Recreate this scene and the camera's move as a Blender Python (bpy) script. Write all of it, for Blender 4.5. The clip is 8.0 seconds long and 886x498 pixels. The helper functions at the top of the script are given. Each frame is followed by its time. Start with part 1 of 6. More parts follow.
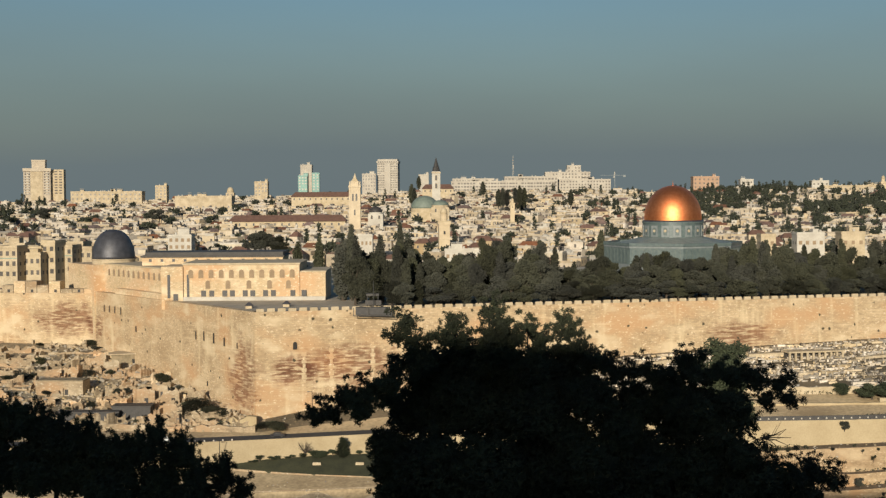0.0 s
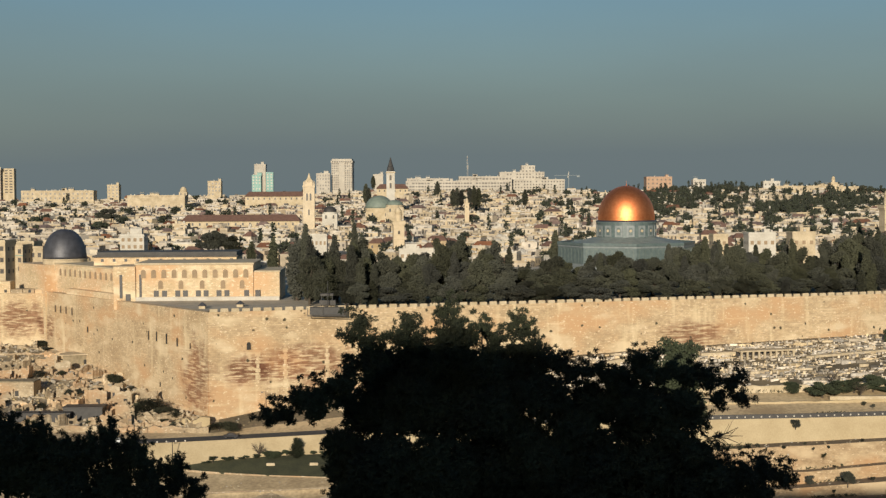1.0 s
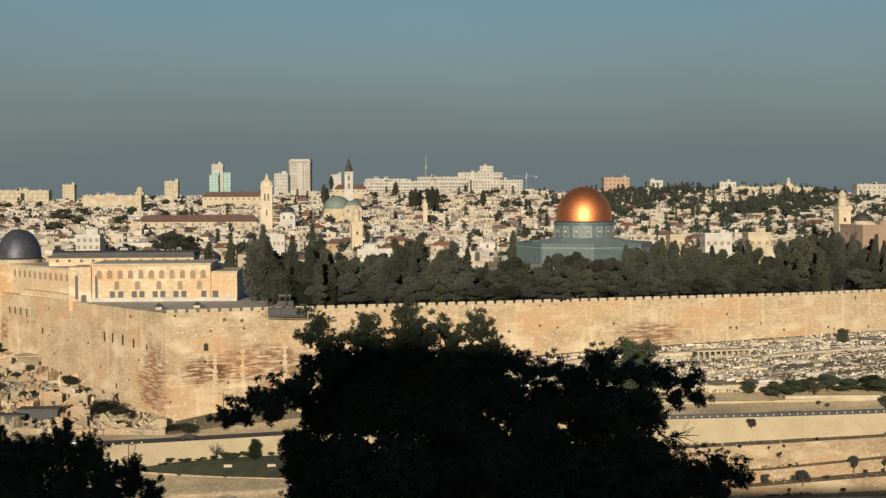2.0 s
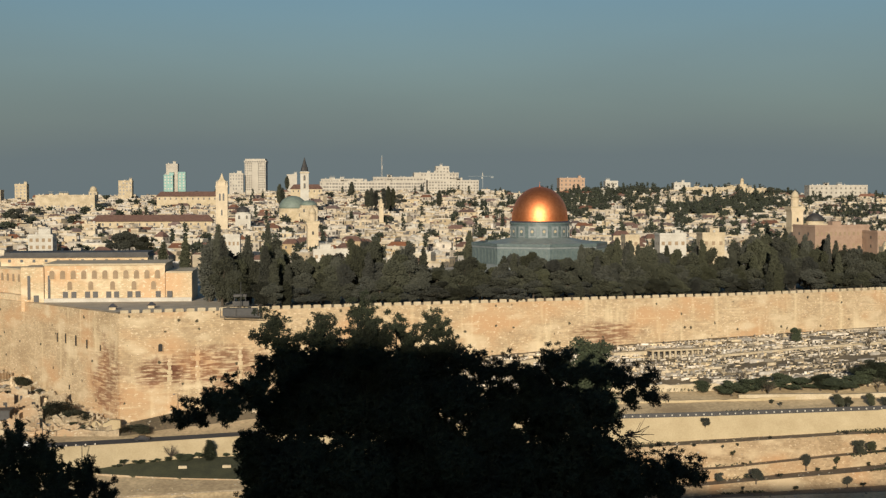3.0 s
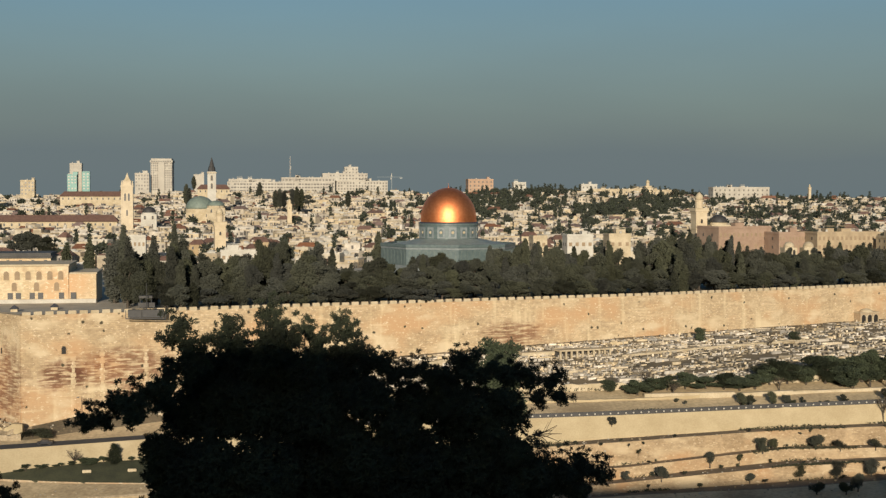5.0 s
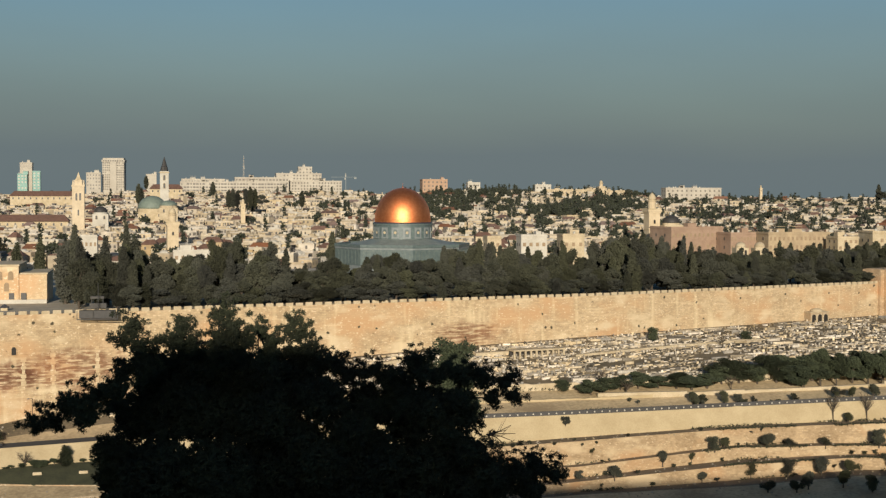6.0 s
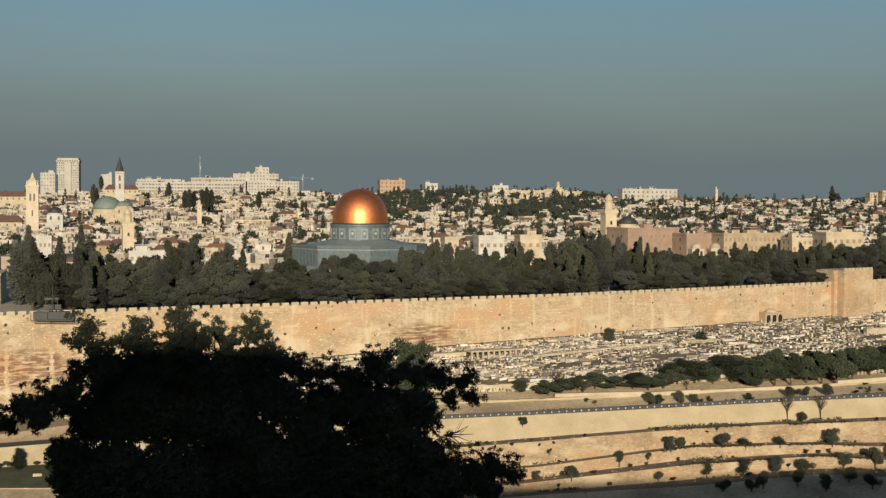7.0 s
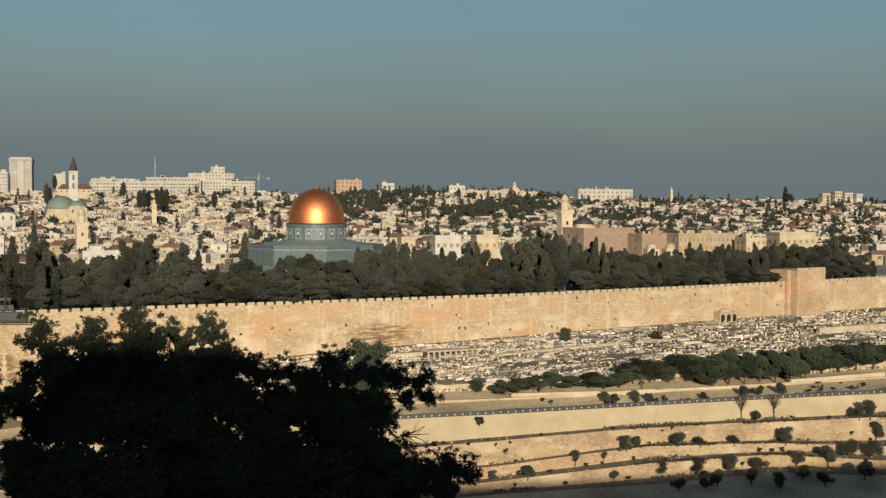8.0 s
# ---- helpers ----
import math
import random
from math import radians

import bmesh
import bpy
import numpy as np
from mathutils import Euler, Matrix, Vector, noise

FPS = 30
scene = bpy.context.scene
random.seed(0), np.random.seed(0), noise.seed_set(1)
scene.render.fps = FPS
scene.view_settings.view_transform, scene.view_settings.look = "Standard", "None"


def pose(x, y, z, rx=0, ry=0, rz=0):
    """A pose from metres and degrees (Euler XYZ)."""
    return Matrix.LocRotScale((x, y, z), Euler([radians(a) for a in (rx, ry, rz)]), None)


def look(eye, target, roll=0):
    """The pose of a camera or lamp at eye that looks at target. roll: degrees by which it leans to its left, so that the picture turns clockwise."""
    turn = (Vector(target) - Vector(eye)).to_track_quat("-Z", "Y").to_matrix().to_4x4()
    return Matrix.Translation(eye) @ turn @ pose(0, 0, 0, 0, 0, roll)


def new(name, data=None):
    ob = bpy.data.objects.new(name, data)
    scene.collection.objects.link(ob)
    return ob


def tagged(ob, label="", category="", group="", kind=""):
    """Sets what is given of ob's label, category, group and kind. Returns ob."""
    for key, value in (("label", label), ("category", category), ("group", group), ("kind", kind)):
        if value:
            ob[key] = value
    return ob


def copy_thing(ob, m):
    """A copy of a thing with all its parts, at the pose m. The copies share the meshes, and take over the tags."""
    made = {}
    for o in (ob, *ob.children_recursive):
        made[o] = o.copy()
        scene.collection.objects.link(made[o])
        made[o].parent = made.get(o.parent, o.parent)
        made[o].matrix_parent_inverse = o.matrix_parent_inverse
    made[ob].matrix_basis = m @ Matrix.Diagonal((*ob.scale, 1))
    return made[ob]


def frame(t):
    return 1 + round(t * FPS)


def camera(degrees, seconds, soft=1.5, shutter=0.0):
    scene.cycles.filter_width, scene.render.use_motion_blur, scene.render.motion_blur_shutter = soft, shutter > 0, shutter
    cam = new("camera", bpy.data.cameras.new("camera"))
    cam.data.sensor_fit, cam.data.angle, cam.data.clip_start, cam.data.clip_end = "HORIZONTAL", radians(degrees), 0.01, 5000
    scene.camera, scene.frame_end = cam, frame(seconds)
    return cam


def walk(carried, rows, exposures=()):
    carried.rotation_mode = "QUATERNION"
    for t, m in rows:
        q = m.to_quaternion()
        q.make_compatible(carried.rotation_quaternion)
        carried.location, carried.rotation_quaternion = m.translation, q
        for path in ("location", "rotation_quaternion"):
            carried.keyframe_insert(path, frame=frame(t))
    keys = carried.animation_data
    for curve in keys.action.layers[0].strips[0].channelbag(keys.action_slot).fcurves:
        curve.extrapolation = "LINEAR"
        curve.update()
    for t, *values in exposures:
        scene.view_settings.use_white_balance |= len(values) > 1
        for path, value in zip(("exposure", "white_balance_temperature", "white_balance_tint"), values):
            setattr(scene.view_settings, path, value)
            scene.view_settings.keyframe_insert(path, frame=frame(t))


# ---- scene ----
EYE = 36.0
cam = camera(36.55, 8.0, soft=1.35)
# seconds, pitch, roll, yaw: the camera turns where it stands
PAN = [
    (0.0, -2.330, 0.344, -0.008),
    (0.5, -2.334, 0.301, -0.934),
    (1.0, -2.346, 0.255, -1.951),
    (1.5, -2.337, 0.217, -2.805),
    (3.0, -2.332, 0.091, -5.604),
    (3.5, -2.330, 0.052, -6.466),
    (4.0, -2.334, -0.000, -7.637),
    (4.5, -2.318, -0.039, -8.529),
    (6.0, -2.285, -0.167, -11.442),
    (6.5, -2.287, -0.202, -12.242),
    (7.0, -2.242, -0.246, -13.255),
    (7.5, -2.241, -0.283, -14.123),
    (8.0, -2.231, -0.325, -15.108),
]
walk(cam, [(t, pose(0, 0, EYE, 90 + pitch, roll, yaw)) for t, pitch, roll, yaw in PAN])

# ---- light ----
SUN_FROM = Vector((-0.186, -0.983, 0.0)).normalized()
SUN_UP = radians(13.3)
world = bpy.data.worlds.new("world")
scene.world = world
world.use_nodes = True
wn, wl = world.node_tree.nodes, world.node_tree.links
sky = wn.new("ShaderNodeTexSky")
sky.sky_type = "NISHITA"
sky.sun_disc = False
sky.sun_elevation = SUN_UP
sky.sun_rotation = math.atan2(SUN_FROM.x, SUN_FROM.y)
sky.air_density, sky.dust_density, sky.ozone_density = 1.0, 1.0, 2.0
# a grey bank of cloud stands over the far horizon
geo = wn.new("ShaderNodeTexCoord")
sep = wn.new("ShaderNodeSeparateXYZ")
wl.new(geo.outputs["Generated"], sep.inputs[0])
cloud = wn.new("ShaderNodeTexNoise")
cloud.inputs["Scale"].default_value = 3.0
cloud.inputs["Detail"].default_value = 5.0
stretch = wn.new("ShaderNodeMapping")
stretch.inputs["Scale"].default_value = (1, 1, 4)
wl.new(geo.outputs["Generated"], stretch.inputs[0])
wl.new(stretch.outputs[0], cloud.inputs["Vector"])
lift = wn.new("ShaderNodeMath")
lift.operation = "MULTIPLY_ADD"
wl.new(cloud.outputs[0], lift.inputs[0])
lift.inputs[1].default_value = 0.045
wl.new(sep.outputs["Z"], lift.inputs[2])
bank = wn.new("ShaderNodeMapRange")
bank.inputs["From Min"].default_value, bank.inputs["From Max"].default_value = 0.05, 0.235
bank.inputs["To Min"].default_value, bank.inputs["To Max"].default_value = 0.97, 0.05
wl.new(lift.outputs[0], bank.inputs["Value"])
veil = wn.new("ShaderNodeMix")
veil.data_type = "RGBA"
wl.new(bank.outputs[0], veil.inputs["Factor"])
clear = wn.new("ShaderNodeHueSaturation")
clear.inputs["Saturation"].default_value = 1.3
wl.new(sky.outputs[0], clear.inputs["Color"])
wl.new(clear.outputs[0], veil.inputs["A"])
veil.inputs["B"].default_value = (1.84, 2.33, 2.50, 1)
wl.new(veil.outputs["Result"], wn["Background"].inputs["Color"])
wn["Background"].inputs["Strength"].default_value = 0.076
sun = new("sun", bpy.data.lights.new("sun", "SUN"))
sun.data.energy, sun.data.angle, sun.data.color = 4.6, radians(0.5), (1.0, 0.905, 0.75)
sun.matrix_world = look((0, 0, 300), Vector((0, 0, 300)) - (SUN_FROM * math.cos(SUN_UP) + Vector((0, 0, math.sin(SUN_UP)))))

# ---- materials ----


def mat(name, base, dark=None, scale=1.0, rough=0.9, metal=0.0, bump=0.3, island=0.0, fine=8.0, each=0.0, squash=(1, 1, 1)):
    """A surface that wanders between two colours at two scales; island and each vary pieces by chance."""
    m = bpy.data.materials.new(name)
    m.use_nodes = True
    n, l = m.node_tree.nodes, m.node_tree.links
    b = n["Principled BSDF"]
    b.inputs["Roughness"].default_value, b.inputs["Metallic"].default_value = rough, metal
    dark = dark or tuple(c * 0.6 for c in base)
    co = n.new("ShaderNodeTexCoord")
    mp = n.new("ShaderNodeMapping")
    mp.inputs["Scale"].default_value = squash
    pos = n.new("ShaderNodeNewGeometry")
    l.new(pos.outputs["Position"], mp.inputs[0])
    big, small = n.new("ShaderNodeTexNoise"), n.new("ShaderNodeTexNoise")
    for tex, s in ((big, scale), (small, scale * fine)):
        tex.inputs["Scale"].default_value = s
        tex.inputs["Detail"].default_value = 4
        l.new(mp.outputs[0], tex.inputs["Vector"])
    add = n.new("ShaderNodeMath")
    add.operation = "MULTIPLY_ADD"
    l.new(small.outputs[0], add.inputs[0])
    add.inputs[1].default_value = 0.6
    l.new(big.outputs[0], add.inputs[2])
    ramp = n.new("ShaderNodeMapRange")
    ramp.inputs["From Min"].default_value, ramp.inputs["From Max"].default_value = 0.6, 1.0
    l.new(add.outputs[0], ramp.inputs["Value"])
    mix = n.new("ShaderNodeMix")
    mix.data_type = "RGBA"
    mix.inputs["A"].default_value, mix.inputs["B"].default_value = (*dark, 1), (*base, 1)
    l.new(ramp.outputs[0], mix.inputs["Factor"])
    out = mix.outputs["Result"]
    if island or each:
        hsv = n.new("ShaderNodeHueSaturation")
        src = pos.outputs["Random Per Island"]
        if each:
            src = n.new("ShaderNodeObjectInfo").outputs["Random"]
        amount = island or each
        mr = n.new("ShaderNodeMapRange")
        mr.inputs["To Min"].default_value, mr.inputs["To Max"].default_value = 1 - amount, 1 + amount * 0.6
        l.new(src, mr.inputs["Value"])
        l.new(mr.outputs[0], hsv.inputs["Value"])
        ms = n.new("ShaderNodeMath")
        ms.operation = "MULTIPLY_ADD"
        ms.inputs[1].default_value, ms.inputs[2].default_value = 7.31, 0.0
        l.new(src, ms.inputs[0])
        fr = n.new("ShaderNodeMath")
        fr.operation = "FRACT"
        l.new(ms.outputs[0], fr.inputs[0])
        mr2 = n.new("ShaderNodeMapRange")
        mr2.inputs["To Min"].default_value, mr2.inputs["To Max"].default_value = 0.55, 1.25
        l.new(fr.outputs[0], mr2.inputs["Value"])
        l.new(mr2.outputs[0], hsv.inputs["Saturation"])
        l.new(out, hsv.inputs["Color"])
        out = hsv.outputs[0]
    l.new(out, b.inputs["Base Color"])
    if bump:
        bp = n.new("ShaderNodeBump")
        bp.inputs["Strength"].default_value = bump
        bp.inputs["Distance"].default_value = 0.3 / scale / fine
        l.new(small.outputs[0], bp.inputs["Height"])
        l.new(bp.outputs[0], b.inputs["Normal"])
    return m


M_EARTH = mat("dry_earth", (0.64, 0.485, 0.28), (0.34, 0.245, 0.135), 0.06, fine=16)
M_PATH = mat("trodden_soil", (0.24, 0.17, 0.10), (0.13, 0.095, 0.055), 0.12, fine=12)
M_CEMETERY = mat("cemetery_soil", (0.20, 0.15, 0.088), (0.07, 0.058, 0.035), 0.08, fine=14)
M_RUINS = mat("rubble_soil", (0.38, 0.30, 0.19), (0.13, 0.105, 0.065), 0.12, fine=9)
M_ROOFTOWN = mat("town_lanes", (0.27, 0.22, 0.155), (0.15, 0.12, 0.085), 0.05, fine=9)
M_PALE = mat("pale_limestone", (0.56, 0.46, 0.31), (0.42, 0.33, 0.20), 0.3)
# two window colours lifted from near-black: distance haze put into the colour
M_FARGLASS = mat("far_window", (0.20, 0.175, 0.145), rough=0.3, bump=0)
M_HAZEWIN = mat("shuttered_window", (0.12, 0.10, 0.08), (0.05, 0.045, 0.04), 0.2, rough=0.6, bump=0)
M_DARK = mat("window_shade", (0.035, 0.03, 0.025), rough=0.4, bump=0)
M_HOUSE = mat("house_stone", (0.56, 0.47, 0.34), (0.40, 0.32, 0.22), 0.3, island=0.32)
M_GOLD = mat("gilded_copper", (1.0, 0.37, 0.14), (0.88, 0.26, 0.09), 0.9, rough=0.5, metal=1.0, bump=0.4)
M_LEAD = mat("grey_lead", (0.10, 0.10, 0.11), (0.06, 0.06, 0.065), 0.5, rough=0.5, metal=0.4)
M_TILE = mat("blue_green_tile", (0.13, 0.165, 0.155), (0.08, 0.11, 0.108), 0.8, rough=0.45)
M_TILEPALE = mat("pale_tile", (0.14, 0.172, 0.155), (0.10, 0.125, 0.115), 0.8, rough=0.45)
M_LEAF = mat("dark_needles", (0.066, 0.067, 0.040), (0.044, 0.046, 0.027), 0.25, each=0.22)
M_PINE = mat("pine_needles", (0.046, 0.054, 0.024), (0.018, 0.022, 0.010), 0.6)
M_BARK = mat("bark", (0.10, 0.075, 0.05), (0.05, 0.04, 0.03), 3)
M_ASPHALT = mat("asphalt", (0.06, 0.06, 0.06), (0.045, 0.045, 0.045), 0.3)
M_PAVING = mat("pale_paving", (0.50, 0.43, 0.32), (0.37, 0.315, 0.235), 0.2)

# ---- shapes ----


def part(name, bm, material, parent=None, label="", smooth=False):
    me = bpy.data.meshes.new(name)
    bm.to_mesh(me)
    bm.free()
    if smooth:
        me.polygons.foreach_set("use_smooth", [True] * len(me.polygons))
    for m in material if isinstance(material, (list, tuple)) else [material]:
        me.materials.append(m)
    ob = new(name, me)
    ob.parent = parent
    return tagged(ob, label)


def thing(name, label, category, at=(0, 0, 0), turn=0.0, group="", kind=""):
    ob = new(name)
    ob.matrix_basis = pose(*at, 0, 0, turn)
    return tagged(ob, label, category, group, kind)


def box(bm, x0, x1, y0, y1, z0, z1, slot=0):
    v = [bm.verts.new((x, y, z)) for z in (z0, z1) for y in (y0, y1) for x in (x0, x1)]
    for f in ((0, 2, 3, 1), (4, 5, 7, 6), (0, 1, 5, 4), (2, 6, 7, 3), (0, 4, 6, 2), (1, 3, 7, 5)):
        bm.faces.new([v[i] for i in f]).material_index = slot
    return v


def boxes(*rows):
    bm = bmesh.new()
    for r in rows:
        box(bm, *r)
    return bm


def lathe(profile, steps=32, bm=None, cx=0.0, cy=0.0, turn=0.0):
    """A body of revolution from (radius, height) pairs."""
    bm = bm or bmesh.new()
    rings = []
    for r, z in profile:
        rings.append([bm.verts.new((cx + r * math.cos(turn + 2 * math.pi * i / steps), cy + r * math.sin(turn + 2 * math.pi * i / steps), z)) for i in range(steps)])
    for a, b in zip(rings, rings[1:]):
        for i in range(steps):
            j = (i + 1) % steps
            bm.faces.new((a[i], a[j], b[j], b[i]))
    bm.faces.new(rings[-1])
    bm.faces.new(rings[0][::-1])
    return bm


def along(line, x):
    """The y and z of a line of (x, y, z) points at x."""
    return [float(np.interp(x, [p[0] for p in line], [p[k] for p in line])) for k in (1, 2)]


# ---- the lie of the land: level lines of the valley side, from the wall's foot down ----
FOOT = [(-400, 540, -18), (-200, 520, -18), (-132, 506, -20), (-58, 411, -33), (-10, 421, -26), (60, 437, -17), (152, 460, -14), (281, 505, -13), (360, 537, -13), (600, 600, -12)]
BENCH = [(-400, 420, -33), (-107, 405, -35), (-57, 402, -35.3), (40, 418, -27), (127.1, 408.2, -25.8), (179.8, 405.5, -23.9), (225.2, 406.9, -24.2), (272.4, 411.6, -23.0), (600, 473.6, -20.0)]
ROAD_IN = [(-400, 400, -36), (-101, 389, -36), (-56, 398, -36), (40, 396, -31.5), (121.1, 390.0, -29.8), (171.6, 389.5, -28.8), (211.4, 385.1, -27.4), (250.0, 381.2, -26.3), (600, 443.2, -23.3)]
ROAD_OUT = [(-400, 393, -36), (-99, 381, -36), (-55, 390, -36), (40, 389, -31.5), (119.6, 384.0, -29.8), (170.1, 383.5, -28.8), (209.9, 379.1, -27.4), (248.5, 375.2, -26.3), (600, 437.2, -23.3)]
BANK = [(-400, 388, -42), (-98, 376, -42), (-54, 384, -43), (40, 384, -40), (118.7, 381.1, -35.8), (169.1, 381.1, -34.0), (208.7, 376.7, -32.8), (247.0, 372.8, -31.9), (600, 434.8, -28.9)]
P1 = [(-400, 387.5, -42.1), (-98, 375.5, -42.1), (-54, 383.5, -43.1), (40, 383.5, -40.1), (116.8, 374.9, -35.8), (167.0, 376.4, -34.0), (205.3, 370.6, -32.8), (242.5, 366.0, -31.9), (600, 428.0, -28.9)]
SHELF = [(-400, 366, -45), (-95, 360, -45), (-52, 368, -46), (40, 368, -43), (116.6, 374.1, -42.5), (166.8, 375.8, -38.8), (205.0, 370.0, -38.4), (242.0, 365.3, -39.2), (600, 427.3, -36.2)]
P2 = [(-400, 365.5, -45.1), (-95, 359.5, -45.1), (-52, 367.5, -46.1), (40, 367.5, -43.1), (115.6, 371.0, -42.5), (164.9, 371.5, -38.8), (202.9, 366.2, -38.4), (236.4, 356.9, -39.2), (600, 418.9, -36.2)]
LOW = [(-400, 361, -50), (-92, 356, -51), (-50, 363, -51), (40, 360, -48.5), (115.5, 370.6, -45.7), (164.7, 371.2, -42.3), (202.7, 365.9, -40.9), (236.3, 356.6, -41.9), (600, 418.6, -38.9)]
P3 = [(-400, 360.5, -50.1), (-92, 355.5, -51.1), (-50, 362.5, -51.1), (40, 359.5, -48.6), (113.8, 365.4, -45.7), (161.5, 364.0, -42.3), (200.0, 361.0, -40.9), (231.1, 348.9, -41.9), (600, 410.9, -38.9)]
F3 = [(-400, 356, -50.5), (-92, 351, -51.5), (-50, 358, -51.5), (40, 355, -49.0), (113.7, 365.1, -48.6), (161.3, 363.5, -46.6), (199.8, 360.7, -44.5), (230.9, 348.6, -44.6), (600, 410.6, -41.6)]
P4 = [(-400, 353, -50.6), (-92, 348, -51.6), (-50, 355, -51.6), (40, 352, -49.1), (112.6, 361.6, -48.6), (157.8, 355.6, -46.6), (195.4, 352.8, -44.5), (226.2, 341.4, -44.6), (600, 403.4, -41.6)]
BED = [(-400, 330, -52), (-90, 322, -52), (0, 330, -52), (80, 330, -51), (150, 322, -50), (220, 312, -48), (600, 370, -48)]
LINES = [BED, P4, F3, P3, LOW, P2, SHELF, P1, BANK, ROAD_OUT, ROAD_IN, BENCH, FOOT]


def hill(x, y):
    """The near slope that the camera stands on, and the height behind it."""
    return float(np.interp(y, [-400, -120, -70, -25, -3, 3, 14, 40, 100, 200, 290, 320], [50, 57.1, 58.0, 45.0, 34.4, 34.2, 29, 21, 6, -19, -47, -52]))


def city_ground(x, y):
    d, az = math.hypot(x, y), math.degrees(math.atan2(x, y))
    base = float(np.interp(d, [480, 600, 660, 800, 1500, 1700, 4000], [-5, -3, -1, 6, 24, 20, 5]))
    rise = float(np.interp(az, [-20, -12, -5, 0, 6, 9, 13, 18, 22, 30, 37], [0, 2, 6, 11, 11, 7, 12, 10, 4, 4, 2]))
    return base + rise * float(np.interp(d, [950, 1450, 1900, 4000], [0, 1, 1, 0]))


def ground(x, y):
    ys = [along(l, x) for l in LINES]
    if y <= ys[0][0]:
        z = hill(x, y)
        return min(z, ys[0][1]) if y > 290 else z
    if y >= ys[-1][0]:
        return city_ground(x, y) if y > ys[-1][0] + 5 else ys[-1][1]
    return float(np.interp(y, [p[0] for p in ys], [p[1] for p in ys]))


def ground_sheet():
    xs = sorted({*range(-5000, -400, 400), *range(-400, 600, 5), *range(600, 5001, 400)})
    rows = []
    near = [-2000, -400, -120, -90, -70, -50, -25, -10, -3, 3, 8, 14, 25, 40, 70, 100, 150, 200, 250, 290]
    cuts = []
    for i, (a, b) in enumerate(zip(LINES, LINES[1:])):
        n = (3, 1, 2, 1, 2, 1, 2, 1, 2, 2, 4, 10)[i]
        cuts += [(i, k / n) for k in range(n)]
    far = [0.2, 3.2, 5.5, 20, 60, 120, 200, 320, 480, 700, 1000, 1400, 2200, 4200]
    vs, idx = [], {}
    R = len(near) + len(cuts) + len(far)
    for i, x in enumerate(xs):
        ys = [along(l, x) for l in LINES]
        col = [(y, hill(x, y)) for y in near]
        for k, f in cuts:
            col.append((ys[k][0] * (1 - f) + ys[k + 1][0] * f, ys[k][1] * (1 - f) + ys[k + 1][1] * f))
        for o in far:
            y = ys[-1][0] + o
            col.append((y, ys[-1][1] if o < 3.5 else city_ground(x, y)))
        for y, z in col:
            rough = 0.35 * noise.noise(Vector((x * 0.06, y * 0.06, 0))) + 0.2 * noise.noise(Vector((x * 0.2, y * 0.2, 3)))
            on_terrace = x > 40 and ys[0][0] < y < ys[10][0] + 1
            vs.append((x, y + (0.8 * rough if on_terrace else 0), z + (0 if y < 10 else rough * 0.35 if on_terrace else rough)))
    fs = [(i * R + j, (i + 1) * R + j, (i + 1) * R + j + 1, i * R + j + 1) for i in range(len(xs) - 1) for j in range(R - 1)]
    me = bpy.data.meshes.new("ground")
    me.from_pydata(vs, [], fs)
    for m in (M_EARTH, M_CEMETERY, M_RUINS, M_ROOFTOWN, M_TERRACE, M_PATH):
        me.materials.append(m)
    first, last = len(near) + len(cuts) - 10, len(near) + len(cuts)

    def slot(i, j):
        if j >= last:
            return 3
        if j >= first:
            return 2 if xs[i] < -58 else 1
        if j < len(near) or xs[i] < 40:
            return 0
        step = cuts[j - len(near)][0]
        return 4 if step in (2, 4, 6) else 5 if step in (1, 3, 5, 7) else 0

    slots = [slot(i, j) for i in range(len(xs) - 1) for j in range(R - 1)]
    me.polygons.foreach_set("material_index", slots)
    return tagged(new("ground", me), "dry stony valley slopes with thin grass", "ground", kind="structure")



# ---- more materials ----


